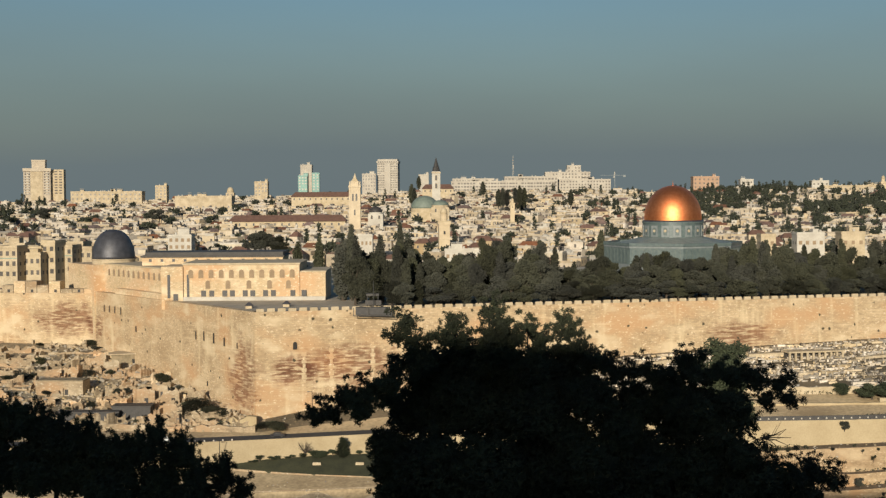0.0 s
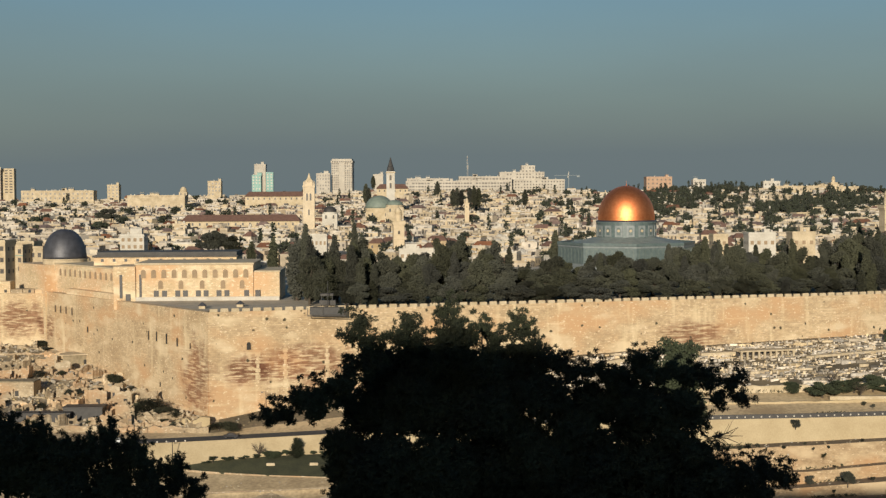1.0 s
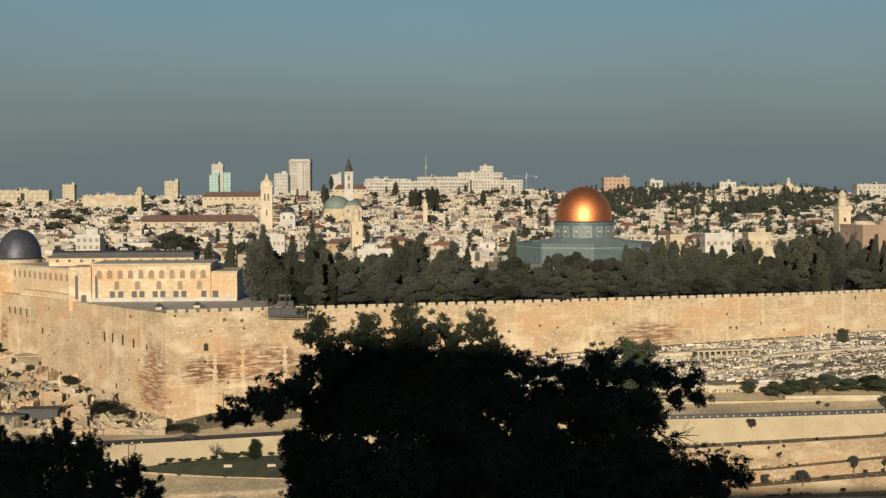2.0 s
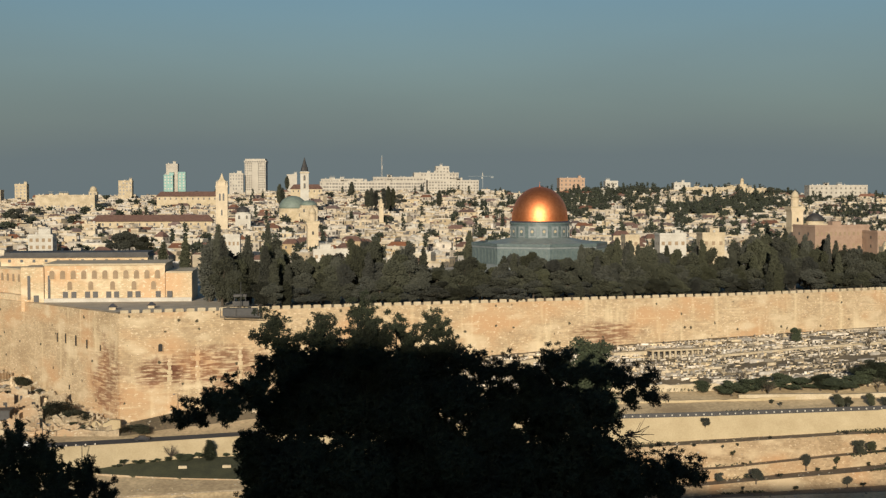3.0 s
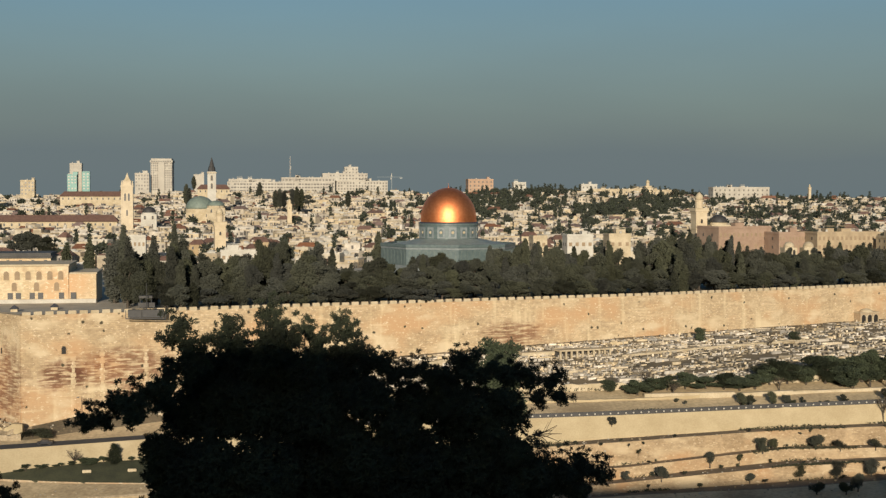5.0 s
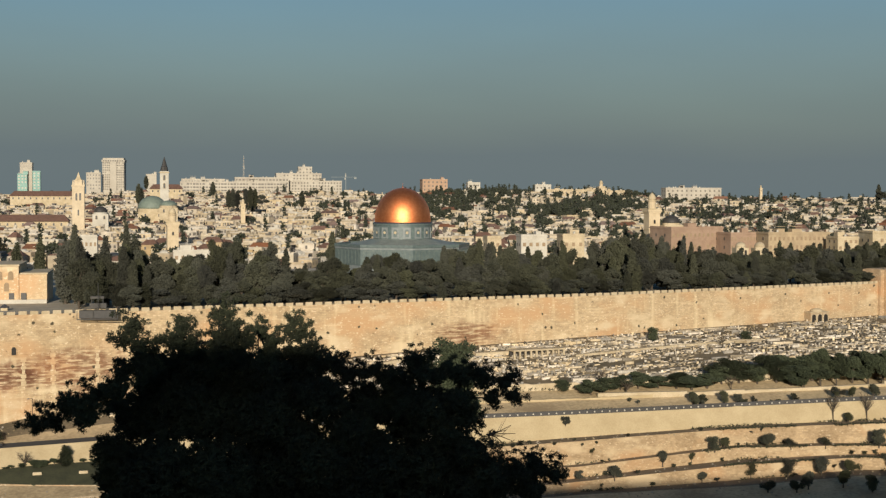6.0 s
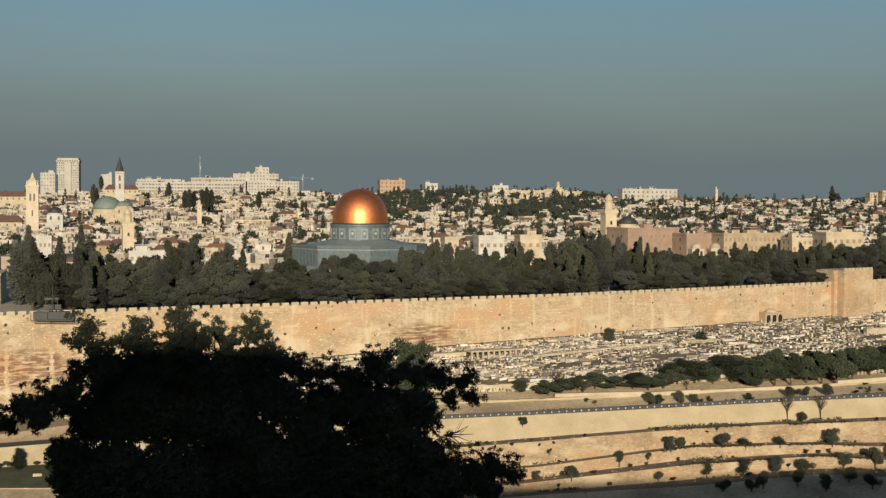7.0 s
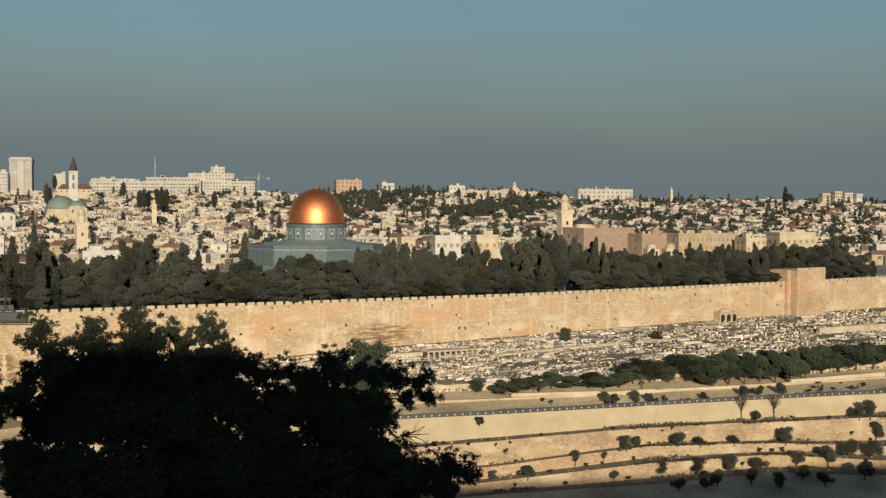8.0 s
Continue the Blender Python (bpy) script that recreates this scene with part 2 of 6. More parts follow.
def masonry(name, base, dark, width, height, streak=0.5, stains=(), holes=0.0):
    """Coursed stone: blocks in courses, uneven in tone, with rain streaks and rust-brown stains of given places and radii."""
    m = mat(name, base, dark, 0.10, fine=10, squash=(1, 1, 1.4))
    n, l = m.node_tree.nodes, m.node_tree.links
    b = n["Principled BSDF"]
    colour = b.inputs["Base Color"].links[0].from_socket
    geo = n.new("ShaderNodeNewGeometry")
    sp = n.new("ShaderNodeSeparateXYZ")
    l.new(geo.outputs["Position"], sp.inputs[0])
    u = n.new("ShaderNodeMath")
    u.operation = "MULTIPLY_ADD"
    l.new(sp.outputs["Y"], u.inputs[0])
    u.inputs[1].default_value = -0.5
    l.new(sp.outputs["X"], u.inputs[2])
    cv = n.new("ShaderNodeCombineXYZ")
    l.new(u.outputs[0], cv.inputs[0])
    l.new(sp.outputs["Z"], cv.inputs[1])
    br = n.new("ShaderNodeTexBrick")
    br.inputs["Scale"].default_value = 1.0
    br.inputs["Brick Width"].default_value, br.inputs["Row Height"].default_value = width, height
    br.inputs["Mortar Size"].default_value = 0.05
    br.inputs["Color1"].default_value, br.inputs["Color2"].default_value = (0.60, 0.56, 0.50, 1), (1.2, 1.18, 1.1, 1)
    br.inputs["Mortar"].default_value = (0.5, 0.45, 0.4, 1)
    l.new(cv.outputs[0], br.inputs["Vector"])

    def blend(kind, fac, a, c):
        x = n.new("ShaderNodeMix")
        x.data_type, x.blend_type = "RGBA", kind
        if isinstance(fac, float):
            x.inputs["Factor"].default_value = fac
        else:
            l.new(fac, x.inputs["Factor"])
        l.new(a, x.inputs["A"])
        if isinstance(c, tuple):
            x.inputs["B"].default_value = (*c, 1)
        else:
            l.new(c, x.inputs["B"])
        return x.outputs["Result"]

    def noise_mask(scale, sq, lo, hi):
        mp = n.new("ShaderNodeMapping")
        mp.inputs["Scale"].default_value = sq
        l.new(geo.outputs["Position"], mp.inputs[0])
        t = n.new("ShaderNodeTexNoise")
        t.inputs["Scale"].default_value, t.inputs["Detail"].default_value = scale, 5
        l.new(mp.outputs[0], t.inputs["Vector"])
        r = n.new("ShaderNodeMapRange")
        r.inputs["From Min"].default_value, r.inputs["From Max"].default_value = lo, hi
        l.new(t.outputs[0], r.inputs["Value"])
        return r.outputs[0], t.outputs[0]

    colour = blend("MULTIPLY", 0.32, colour, br.outputs["Color"])
    cell = n.new("ShaderNodeTexVoronoi")
    cell.inputs["Scale"].default_value = 1.0 / height * 0.85
    cm = n.new("ShaderNodeMapping")
    cm.inputs["Scale"].default_value = (0.6, 0.6, 1.3)
    l.new(geo.outputs["Position"], cm.inputs[0])
    l.new(cm.outputs[0], cell.inputs["Vector"])
    cr = n.new("ShaderNodeSeparateColor")
    l.new(cell.outputs["Color"], cr.inputs[0])
    tone = n.new("ShaderNodeValToRGB")
    tone.color_ramp.elements[0].position, tone.color_ramp.elements[0].color = 0.0, (0.50, 0.46, 0.41, 1)
    tone.color_ramp.elements[1].position, tone.color_ramp.elements[1].color = 1.0, (1.30, 1.30, 1.27, 1)
    e = tone.color_ramp.elements.new(0.3)
    e.color = (0.92, 0.91, 0.89, 1)
    l.new(cr.outputs[0], tone.inputs[0])
    colour = blend("MULTIPLY", 0.26, colour, tone.outputs["Color"])
    red, _ = noise_mask(0.06, (1, 1, 1.5), 0.48, 0.66)
    colour = blend("MIX", red, colour, tuple(c * f for c, f in zip(base, (0.90, 0.74, 0.62))))
    cream, _ = noise_mask(0.09, (0.8, 0.8, 1.6), 0.54, 0.66)
    colour = blend("MIX", cream, colour, tuple(c * f for c, f in zip(base, (1.08, 1.12, 1.14))))
    patch, _ = noise_mask(1.3, (0.8, 0.8, 1.5), 0.61, 0.65)
    colour = blend("MIX", patch, colour, tuple(c * f for c, f in zip(base, (1.15, 1.22, 1.30))))
    pale, _ = noise_mask(0.35, (1, 1, 0.12), 0.56, 0.72)
    if streak:
        sc = n.new("ShaderNodeMath")
        sc.operation = "MULTIPLY"
        sc.inputs[1].default_value = streak
        l.new(pale, sc.inputs[0])
        colour = blend("MIX", sc.outputs[0], colour, tuple(min(0.7, c * 1.3) for c in base))
    band, _ = noise_mask(1.1, (0.07, 0.07, 1), 0.60, 0.70)
    sb = n.new("ShaderNodeMath")
    sb.operation = "MULTIPLY"
    sb.inputs[1].default_value = streak * 0.7
    l.new(band, sb.inputs[0])
    colour = blend("MIX", sb.outputs[0], colour, tuple(min(0.7, c * 1.25) for c in base))
    _, wob = noise_mask(0.30, (1, 1, 0.8), 0, 1)
    courses, _ = noise_mask(1.5, (0.16, 0.16, 1.1), 0.60, 0.46)
    for place, radii in stains:
        mp = n.new("ShaderNodeMapping")
        mp.vector_type = "POINT"
        mp.inputs["Location"].default_value = [-p / r for p, r in zip(place, radii)]
        mp.inputs["Scale"].default_value = [1 / r for r in radii]
        l.new(geo.outputs["Position"], mp.inputs[0])
        ln = n.new("ShaderNodeVectorMath")
        ln.operation = "LENGTH"
        l.new(mp.outputs[0], ln.inputs[0])
        ad = n.new("ShaderNodeMath")
        ad.operation = "MULTIPLY_ADD"
        ad.inputs[1].default_value = 1.6
        l.new(wob, ad.inputs[0])
        l.new(ln.outputs["Value"], ad.inputs[2])
        r = n.new("ShaderNodeMapRange")
        r.inputs["From Min"].default_value, r.inputs["From Max"].default_value = 1.95, 1.4
        r.inputs["To Max"].default_value = 1.0
        l.new(ad.outputs[0], r.inputs["Value"])
        keep = n.new("ShaderNodeMath")
        keep.operation = "MULTIPLY"
        l.new(r.outputs[0], keep.inputs[0])
        l.new(courses, keep.inputs[1])
        colour = blend("MULTIPLY", keep.outputs[0], colour, (0.50, 0.37, 0.335))
    if holes:
        v = n.new("ShaderNodeTexVoronoi")
        v.inputs["Scale"].default_value = 0.22
        wv = n.new("ShaderNodeTexNoise")
        wv.inputs["Scale"].default_value = 0.9
        l.new(geo.outputs["Position"], wv.inputs["Vector"])
        wa = n.new("ShaderNodeVectorMath")
        wa.operation = "MULTIPLY_ADD"
        wa.inputs[1].default_value = (1.0, 1.0, 1.0)
        l.new(wv.outputs["Color"], wa.inputs[0])
        l.new(geo.outputs["Position"], wa.inputs[2])
        l.new(wa.outputs[0], v.inputs["Vector"])
        r = n.new("ShaderNodeMapRange")
        r.inputs["From Min"].default_value, r.inputs["From Max"].default_value = holes, holes * 0.7
        l.new(v.outputs["Distance"], r.inputs["Value"])
        colour = blend("MIX", r.outputs[0], colour, (0.07, 0.055, 0.03))
    l.new(colour, b.inputs["Base Color"])
    bp = n.new("ShaderNodeBump")
    bp.inputs["Strength"].default_value, bp.inputs["Distance"].default_value = 0.5, 0.08
    l.new(br.outputs["Fac"], bp.inputs["Height"])
    bp.invert = True
    l.new(bp.outputs[0], b.inputs["Normal"])
    return m


M_WALL = masonry("old_city_wall", (0.575, 0.435, 0.270), (0.43, 0.312, 0.183), 1.15, 0.55, 0.7,
                 [((-62.5, 416.5, -20.5), (7.5, 9, 12)), ((-30.5, 417.4, -16.6), (20, 14, 6.5)), ((-47.0, 413.6, -18.0), (7, 9, 5)), ((-24.0, 419.0, -26.0), (16, 10, 4)), ((99.9, 448.0, -11.6), (13, 10, 5.0)), ((-143.0, 507.0, -10.0), (11, 9, 7)), ((-131.0, 503.0, -13.0), (5, 7, 5))], 0.125)
M_QUOIN = masonry("quoin_stone", (0.62, 0.48, 0.31), (0.46, 0.34, 0.20), 0.9, 0.7, 0.4)
M_ASHLAR = masonry("mosque_limestone", (0.66, 0.51, 0.33), (0.56, 0.42, 0.25), 1.2, 0.5, 0.3)
M_RUBBLE = masonry("rubble_stone", (0.47, 0.37, 0.245), (0.26, 0.20, 0.125), 0.8, 0.45, 0.2)
M_EMBANK = mat("embankment_stone", (0.50, 0.395, 0.235), (0.40, 0.305, 0.17), 0.15, fine=16, bump=0.5)
M_MARBLE = mat("grey_marble", (0.24, 0.26, 0.25), (0.16, 0.18, 0.18), 0.6, rough=0.5)
M_LEADROOF = mat("lead_roof", (0.085, 0.078, 0.068), (0.055, 0.05, 0.045), 0.5, rough=0.75)
M_RED = mat("red_roof_tile", (0.23, 0.118, 0.075), (0.15, 0.075, 0.05), 0.5, island=0.3)
M_ROOF = mat("plaster_roof", (0.52, 0.455, 0.35), (0.36, 0.31, 0.235), 0.3, island=0.35)
M_WHITE = mat("white_concrete", (0.56, 0.52, 0.44), (0.44, 0.40, 0.33), 0.2)
M_CREAM = mat("cream_stone", (0.56, 0.46, 0.31), (0.38, 0.30, 0.19), 0.25)
M_ORANGE = mat("rose_stone", (0.47, 0.31, 0.205), (0.38, 0.245, 0.16), 0.25)
M_BROWN = mat("brown_stone", (0.37, 0.255, 0.18), (0.28, 0.185, 0.125), 0.2)
M_BLIND = mat("blind_window", (0.34, 0.245, 0.15), (0.25, 0.18, 0.11), 0.5)
M_GLASS = mat("green_glass", (0.24, 0.40, 0.34), (0.16, 0.30, 0.27), 0.1, rough=0.2, bump=0)
M_SAGE = mat("verdigris_lead", (0.20, 0.24, 0.19), (0.14, 0.17, 0.14), 0.4, rough=0.6)
M_SLATE = mat("slate_spire", (0.055, 0.05, 0.045), rough=0.6)
M_TOMB = mat("tombstone", (0.66, 0.555, 0.40), (0.38, 0.30, 0.20), 0.5, island=0.85)
M_STONES = mat("field_stones", (0.46, 0.37, 0.24), (0.30, 0.24, 0.15), 0.5, island=0.3)
M_TOMBS = mat("grave_slab", (0.68, 0.62, 0.49), (0.44, 0.38, 0.28), 0.5, each=0.5)
M_OLIVE = mat("olive_leaves", (0.075, 0.075, 0.040), (0.04, 0.042, 0.02), 0.5, each=0.3)
M_HEDGE = mat("hedge_leaves", (0.066, 0.080, 0.038), (0.038, 0.047, 0.022), 0.3)
M_CITYTREE = mat("far_tree_leaves", (0.055, 0.062, 0.034), (0.03, 0.036, 0.02), 0.1, island=0.2)
M_TWIG = mat("bare_twigs", (0.16, 0.12, 0.08), (0.10, 0.08, 0.05), 1)
M_GRASS = mat("thin_grass", (0.052, 0.052, 0.024), (0.028, 0.03, 0.014), 0.3)
# darker copy of the bark: the near pines' shade is put into its colour
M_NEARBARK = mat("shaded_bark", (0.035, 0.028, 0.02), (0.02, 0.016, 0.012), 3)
M_IRON = mat("dark_iron", (0.04, 0.04, 0.04), rough=0.6, metal=0.5)
M_CARPAINT = mat("dark_car_paint", (0.03, 0.03, 0.035), rough=0.3, bump=0)
M_CARWHITE = mat("white_car_paint", (0.7, 0.7, 0.68), rough=0.3, bump=0)
M_SCREE = mat("ruin_earth", (0.34, 0.27, 0.17), (0.17, 0.14, 0.085), 0.12, fine=9)
M_TERRACE = masonry("terrace_dry_stone", (0.49, 0.355, 0.21), (0.31, 0.215, 0.12), 0.9, 0.5, 0.2)
M_SHRINEROOF = mat("weathered_lead_sheet", (0.25, 0.28, 0.25), (0.18, 0.20, 0.18), 0.4, rough=0.6)
ground_sheet()

# ---- city wall ----
TOP = 0.2
WALL_E = [(-58, 411), (152, 460), (281, 505), (360, 537), (600, 640)]
WALL_S = [(-58, 411), (-132, 506)]
WALL_W = [(-132, 506), (-260, 520)]


def arch(w, h, depth, steps=6):
    """An upright round-headed slab, its foot at the origin, facing -y."""
    bm = bmesh.new()
    pts = [(-w / 2, 0), (w / 2, 0)] + [(w / 2 * math.cos(a), h - w / 2 + w / 2 * math.sin(a)) for a in np.linspace(0, math.pi, steps + 1)]
    front = [bm.verts.new((x, -depth, z)) for x, z in pts]
    back = [bm.verts.new((x, 0, z)) for x, z in pts]
    bm.faces.new(front)
    for i in range(len(pts)):
        j = (i + 1) % len(pts)
        bm.faces.new((front[j], front[i], back[i], back[j]))
    bmesh.ops.recalc_face_normals(bm, faces=bm.faces)
    return bm


MESHES = {}


def shared(key, make, material):
    """One mesh for many alike pieces."""
    if key not in MESHES:
        bm = make()
        me = bpy.data.meshes.new(key)
        bm.to_mesh(me)
        bm.free()
        me.materials.append(material)
        MESHES[key] = me
    return MESHES[key]


def piece(name, mesh, parent, m):
    ob = new(name, mesh)
    ob.parent = parent
    ob.matrix_basis = m
    return ob


def window(parent, m, w, h, frame_mat=None, proud=0.12, key="", fill=None):
    """An arched window: a stone surround and the dark opening in it."""
    f = piece("window", shared(f"frame{w}{h}{key}", lambda: arch(w * 1.35, h * 1.12, proud), frame_mat or M_CREAM), parent, m)
    piece("pane", shared(f"pane{w}{h}{key}", lambda: arch(w, h, 0.06), fill or M_DARK), f, pose(0, -proud - 0.01, 0.06 * h))
    return f


def wall_run(name, line, label, thick=3.0, top=TOP, inward=1):
    bm = bmesh.new()
    for (xa, ya), (xb, yb) in zip(line, line[1:]):
        d = Vector((xb - xa, yb - ya, 0)).normalized()
        nrm = Vector((-d.y, d.x, 0)) * inward
        steps = max(2, int(math.hypot(xb - xa, yb - ya) / 6))
        grid = []
        for i in range(steps + 1):
            p = Vector((xa, ya, 0)).lerp(Vector((xb, yb, 0)), i / steps)
            low = along(FOOT, p.x)[1] - 2
            grid.append([bm.verts.new((q.x, q.y, z)) for q, z in ((p - nrm * (top - low) * 0.015, low), (p, top), (p + nrm * thick, top), (p + nrm * thick, low))])
        for a, b in zip(grid, grid[1:]):
            for k in range(4):
                bm.faces.new((a[k], a[(k + 1) % 4], b[(k + 1) % 4], b[k]))
        bm.faces.new(grid[0])
        bm.faces.new(grid[-1][::-1])
    bmesh.ops.recalc_face_normals(bm, faces=bm.faces)
    ob = part(name, bm, M_WALL)
    return tagged(ob, label, "wall", kind="structure")


wall_east = wall_run("wall_east", WALL_E, "tall weathered limestone city wall with battlements")
wall_south = wall_run("wall_south", WALL_S, "tall weathered limestone wall with patched masonry", inward=-1)
wall_west = wall_run("wall_west", WALL_W, "old limestone wall above the ruins", inward=-1, top=-0.5)
for x, z, w, h in ((-81.4, -11.5, 0.8, 3.0), (-78.0, -11.5, 0.8, 3.2), (-73.9, -11.8, 1.0, 3.4), (-69.6, -12, 0.9, 2.8), (-64.5, -12, 0.6, 1.8),
                   (-126.0, -7, 0.8, 2.6), (-123.2, -7, 0.8, 2.6), (-120.3, -7, 0.8, 2.6), (-117.2, -7.2, 0.8, 2.8), (-109.4, -12.5, 1.0, 2.2), (-76.7, -26, 0.8, 1.6)):
    f = (x + 58) / -74
    window(wall_south, pose(x - 0.788 * 0.25, 411 + 95 * f - 0.614 * 0.25, z, 0, 0, -52), w, h, M_WALL, 0.1, "s")
window(wall_east, pose(-46.0, along([(-58, 411, 0), (152, 460, 0)], -46.0)[0] - 0.4, -11.8, 0, 0, 13), 1.3, 2.4, M_WALL, 0.15, "e")

# pale upright quoins patched into the old masonry
for px, z0, z1 in ((-43.4, -34, -13), (-35.1, -33, -9), (-22.3, -30, -11)):
    py = along([(-58, 411, 0), (152, 460, 0)], px)[0]
    bm, z, k = bmesh.new(), z0, 0
    while z < z1:
        high, half = 0.9 + 0.3 * ((k * 7) % 3), 0.42 + 0.34 * (k % 2)
        face = -(TOP - z) * 0.015 - 0.10
        box(bm, -half, half, face, face + 0.6, z, z + high - 0.06)
        z, k = z + high, k + 1
    ob = part("quoin_strip", bm, M_QUOIN, wall_east, "pale patched stone strip")
    ob.matrix_basis = pose(px, py, 0, 0, 0, 13)

# battlements: one merlon after another
for (xa, ya), (xb, yb) in zip(WALL_E[:4], WALL_E[1:4]):
    run, turn = math.hypot(xb - xa, yb - ya), math.atan2(yb - ya, xb - xa)
    n = round(run / 3.3)
    for i in range(n):
        f = (i + 0.5) / n
        piece("merlon", shared("merlon", lambda: boxes((-1.18, 1.18, 0, 0.7, 0, 0.9), (-1.12, 1.12, 0.05, 0.65, 0.9, 1.02)), M_PALE), wall_east,
              pose(xa + (xb - xa) * f, ya + (yb - ya) * f, TOP, 0, 0, math.degrees(turn)) @ Matrix.Scale(0.92 + 0.16 * ((i * 37) % 10) / 10, 4, (0, 0, 1)))

# gate tower
gate = thing("gate_tower", "square limestone gate tower built into the wall", "tower", (288.6, 508, 0), 20)
M_GATE = masonry("gate_limestone", (0.54, 0.39, 0.24), (0.41, 0.28, 0.165), 1.1, 0.6)
part("body", boxes((-0.5, 17.5, -5, 8, -16, 6.0)), M_GATE, gate)
part("side_body", boxes((-2.6, -0.51, -1.5, 8, -16, 5.8)), M_GATE, gate)
for i in range(8):
    piece("merlon", shared("gate_merlon", lambda: boxes((-0.8, 0.8, 0, 0.6, 0, 0.9)), M_PALE), gate, pose(0.6 + i * 2.28, -5, 6.0))

# paved esplanade inside the walls
bm = bmesh.new()
top = [(-57, 414.5), (152, 463), (281, 508), (360, 540), (600, 643), (600, 700), (-110, 645), (-131, 509)]
v0 = [bm.verts.new((x, y, 0)) for x, y in top]
v1 = [bm.verts.new((x, y, -6)) for x, y in top]
bm.faces.new(v0)
for i in range(len(top)):
    j = (i + 1) % len(top)
    bm.faces.new((v0[i], v1[i], v1[j], v0[j]))
bmesh.ops.recalc_face_normals(bm, faces=bm.faces)
tagged(part("esplanade", bm, M_PAVING), "broad grey stone-paved esplanade inside the wall", "pavement", kind="structure")

# ---- golden-domed shrine ----
shrine = thing("domed_shrine", "octagonal blue-tiled shrine under a gilded dome", "shrine", (90.4, 527.5, 3.5), -24.0)
OCT = 27.0
part("body", lathe([(OCT, -3.5), (OCT, 5.5)], 8, turn=radians(22.5)), M_MARBLE, shrine, "grey marble lower wall")
tile_band = part("tile_band", lathe([(OCT, 5.5), (OCT, 12.4), (OCT + 0.3, 12.5), (OCT + 0.3, 13.6), (OCT - 0.6, 13.6), (OCT - 0.6, 12.4), (OCT - 1, 12.4)], 8, turn=radians(22.5)), M_TILE, shrine, "blue-green tiled upper wall")
part("roof", lathe([(OCT - 0.7, 12.5), (11.9, 15.4)], 8, turn=radians(22.5)), M_SHRINEROOF, shrine, "grey lead roof")
drum = part("drum", lathe([(11.7, 14), (11.7, 20.6), (12.0, 20.7), (12.0, 21.5), (11.2, 21.6)], 48), M_TILE, shrine, "tiled drum", smooth=False)
dome = part("dome", lathe([(11.15 * max(0.004, 1 - f ** 2.35) ** 0.52, 21.6 + 13.9 * f) for f in np.linspace(0, 1, 48)], 64), M_GOLD, shrine, "gilded copper dome", smooth=True)
part("cornice", lathe([(11.9, 21.3), (12.1, 21.5), (11.6, 21.9), (11.1, 21.9)], 48), M_LEAD, shrine, "dark cornice ring")
part("finial", lathe([(0.3, 35.3), (0.12, 35.8), (0.22, 36.1), (0.05, 36.4), (0.03, 37.4)], 10), M_GOLD, shrine)
for i in range(16):
    a = 2 * math.pi * i / 16
    p = pose(11.66 * math.sin(a), -11.66 * math.cos(a), 16.0, 0, 0, math.degrees(a))
    f = piece("window", shared("drum_frame", lambda: boxes((-1.5, 1.5, -0.12, 0.2, -0.4, 3.9)), M_MARBLE), drum, p)
    piece("pane", shared("drum_pane", lambda: arch(1.5, 3.0, 0.05), M_TILE), f, pose(0, -0.13, 0.2))
    piece("roundel", shared("roundel", lambda: lathe([(0.55, 0), (0.55, 0.1), (0.3, 0.14)], 12), M_CREAM), f, pose(0, -0.2, 1.9, 90))
for side in range(8):
    a = 2 * math.pi * side / 8
    ap = OCT * math.cos(math.pi / 8)
    for k in range(7):
        off = (k - 3) * 2.75
        p = pose(ap * math.sin(a) + off * math.cos(a), -ap * math.cos(a) + off * math.sin(a), 6.0, 0, 0, math.degrees(a))
        f = piece("window", shared("oct_frame", lambda: arch(2.1, 5.6, 0.12), M_TILEPALE), shrine, p)
        piece("pane", shared("oct_pane", lambda: arch(1.5, 4.9, 0.05), M_TILE), f, pose(0, -0.13, 0.2))
part("parapet_band", lathe([(OCT + 0.12, 11.7), (OCT + 0.12, 12.3), (OCT - 0.2, 12.3)], 8, turn=radians(22.5)), M_MARBLE, shrine, "pale inscription band")

# ---- grey-domed mosque ----
mosque = thing("mosque", "long limestone prayer hall with a grey lead dome", "mosque", (0, 0, 0))
X0, X1, X2 = -89.3, -49.4, -40.5
part("hall", boxes((X0, X1, 460, 486, -1, 12.3)), M_ASHLAR, mosque)
part("end_bay", boxes((X1, X2, 460.6, 484, -1, 9.6)), M_ASHLAR, mosque)
part("cornice", boxes((X0 - 0.3, X1 + 0.3, 459.5, 486, 12.3, 12.9)), M_PALE, mosque)
part("cornice", boxes((X1 + 0.31, X2 + 0.3, 460.2, 484, 9.6, 10.1)), M_PALE, mosque)
part("plinth", boxes((X0, X2, 459.3, 460, -1, 1.3)), M_WHITE, mosque, "white plinth")
CX0, CX1 = -109.1, -58.1
part("clerestory", boxes((CX0, CX1, 485.5, 503, -1, 13.8)), M_ASHLAR, mosque)
part("roof", boxes((CX0 - 0.5, CX1 + 0.5, 484.9, 505, 13.8, 14.4), (CX0 + 1, CX1, 486, 504, 14.4, 15.6)), M_LEADROOF, mosque, "dark lead roof")
part("stair_tower", boxes((-96.7, X0 - 0.02, 459.2, 476, -3, 11.8)), M_ASHLAR, mosque)
# near-black slabs: two stand in for shaded niches, the third for the tower's shadow
part("niche", boxes((-94.6, -93.7, 458.9, 459.3, 1, 9.0)), M_DARK, mosque)
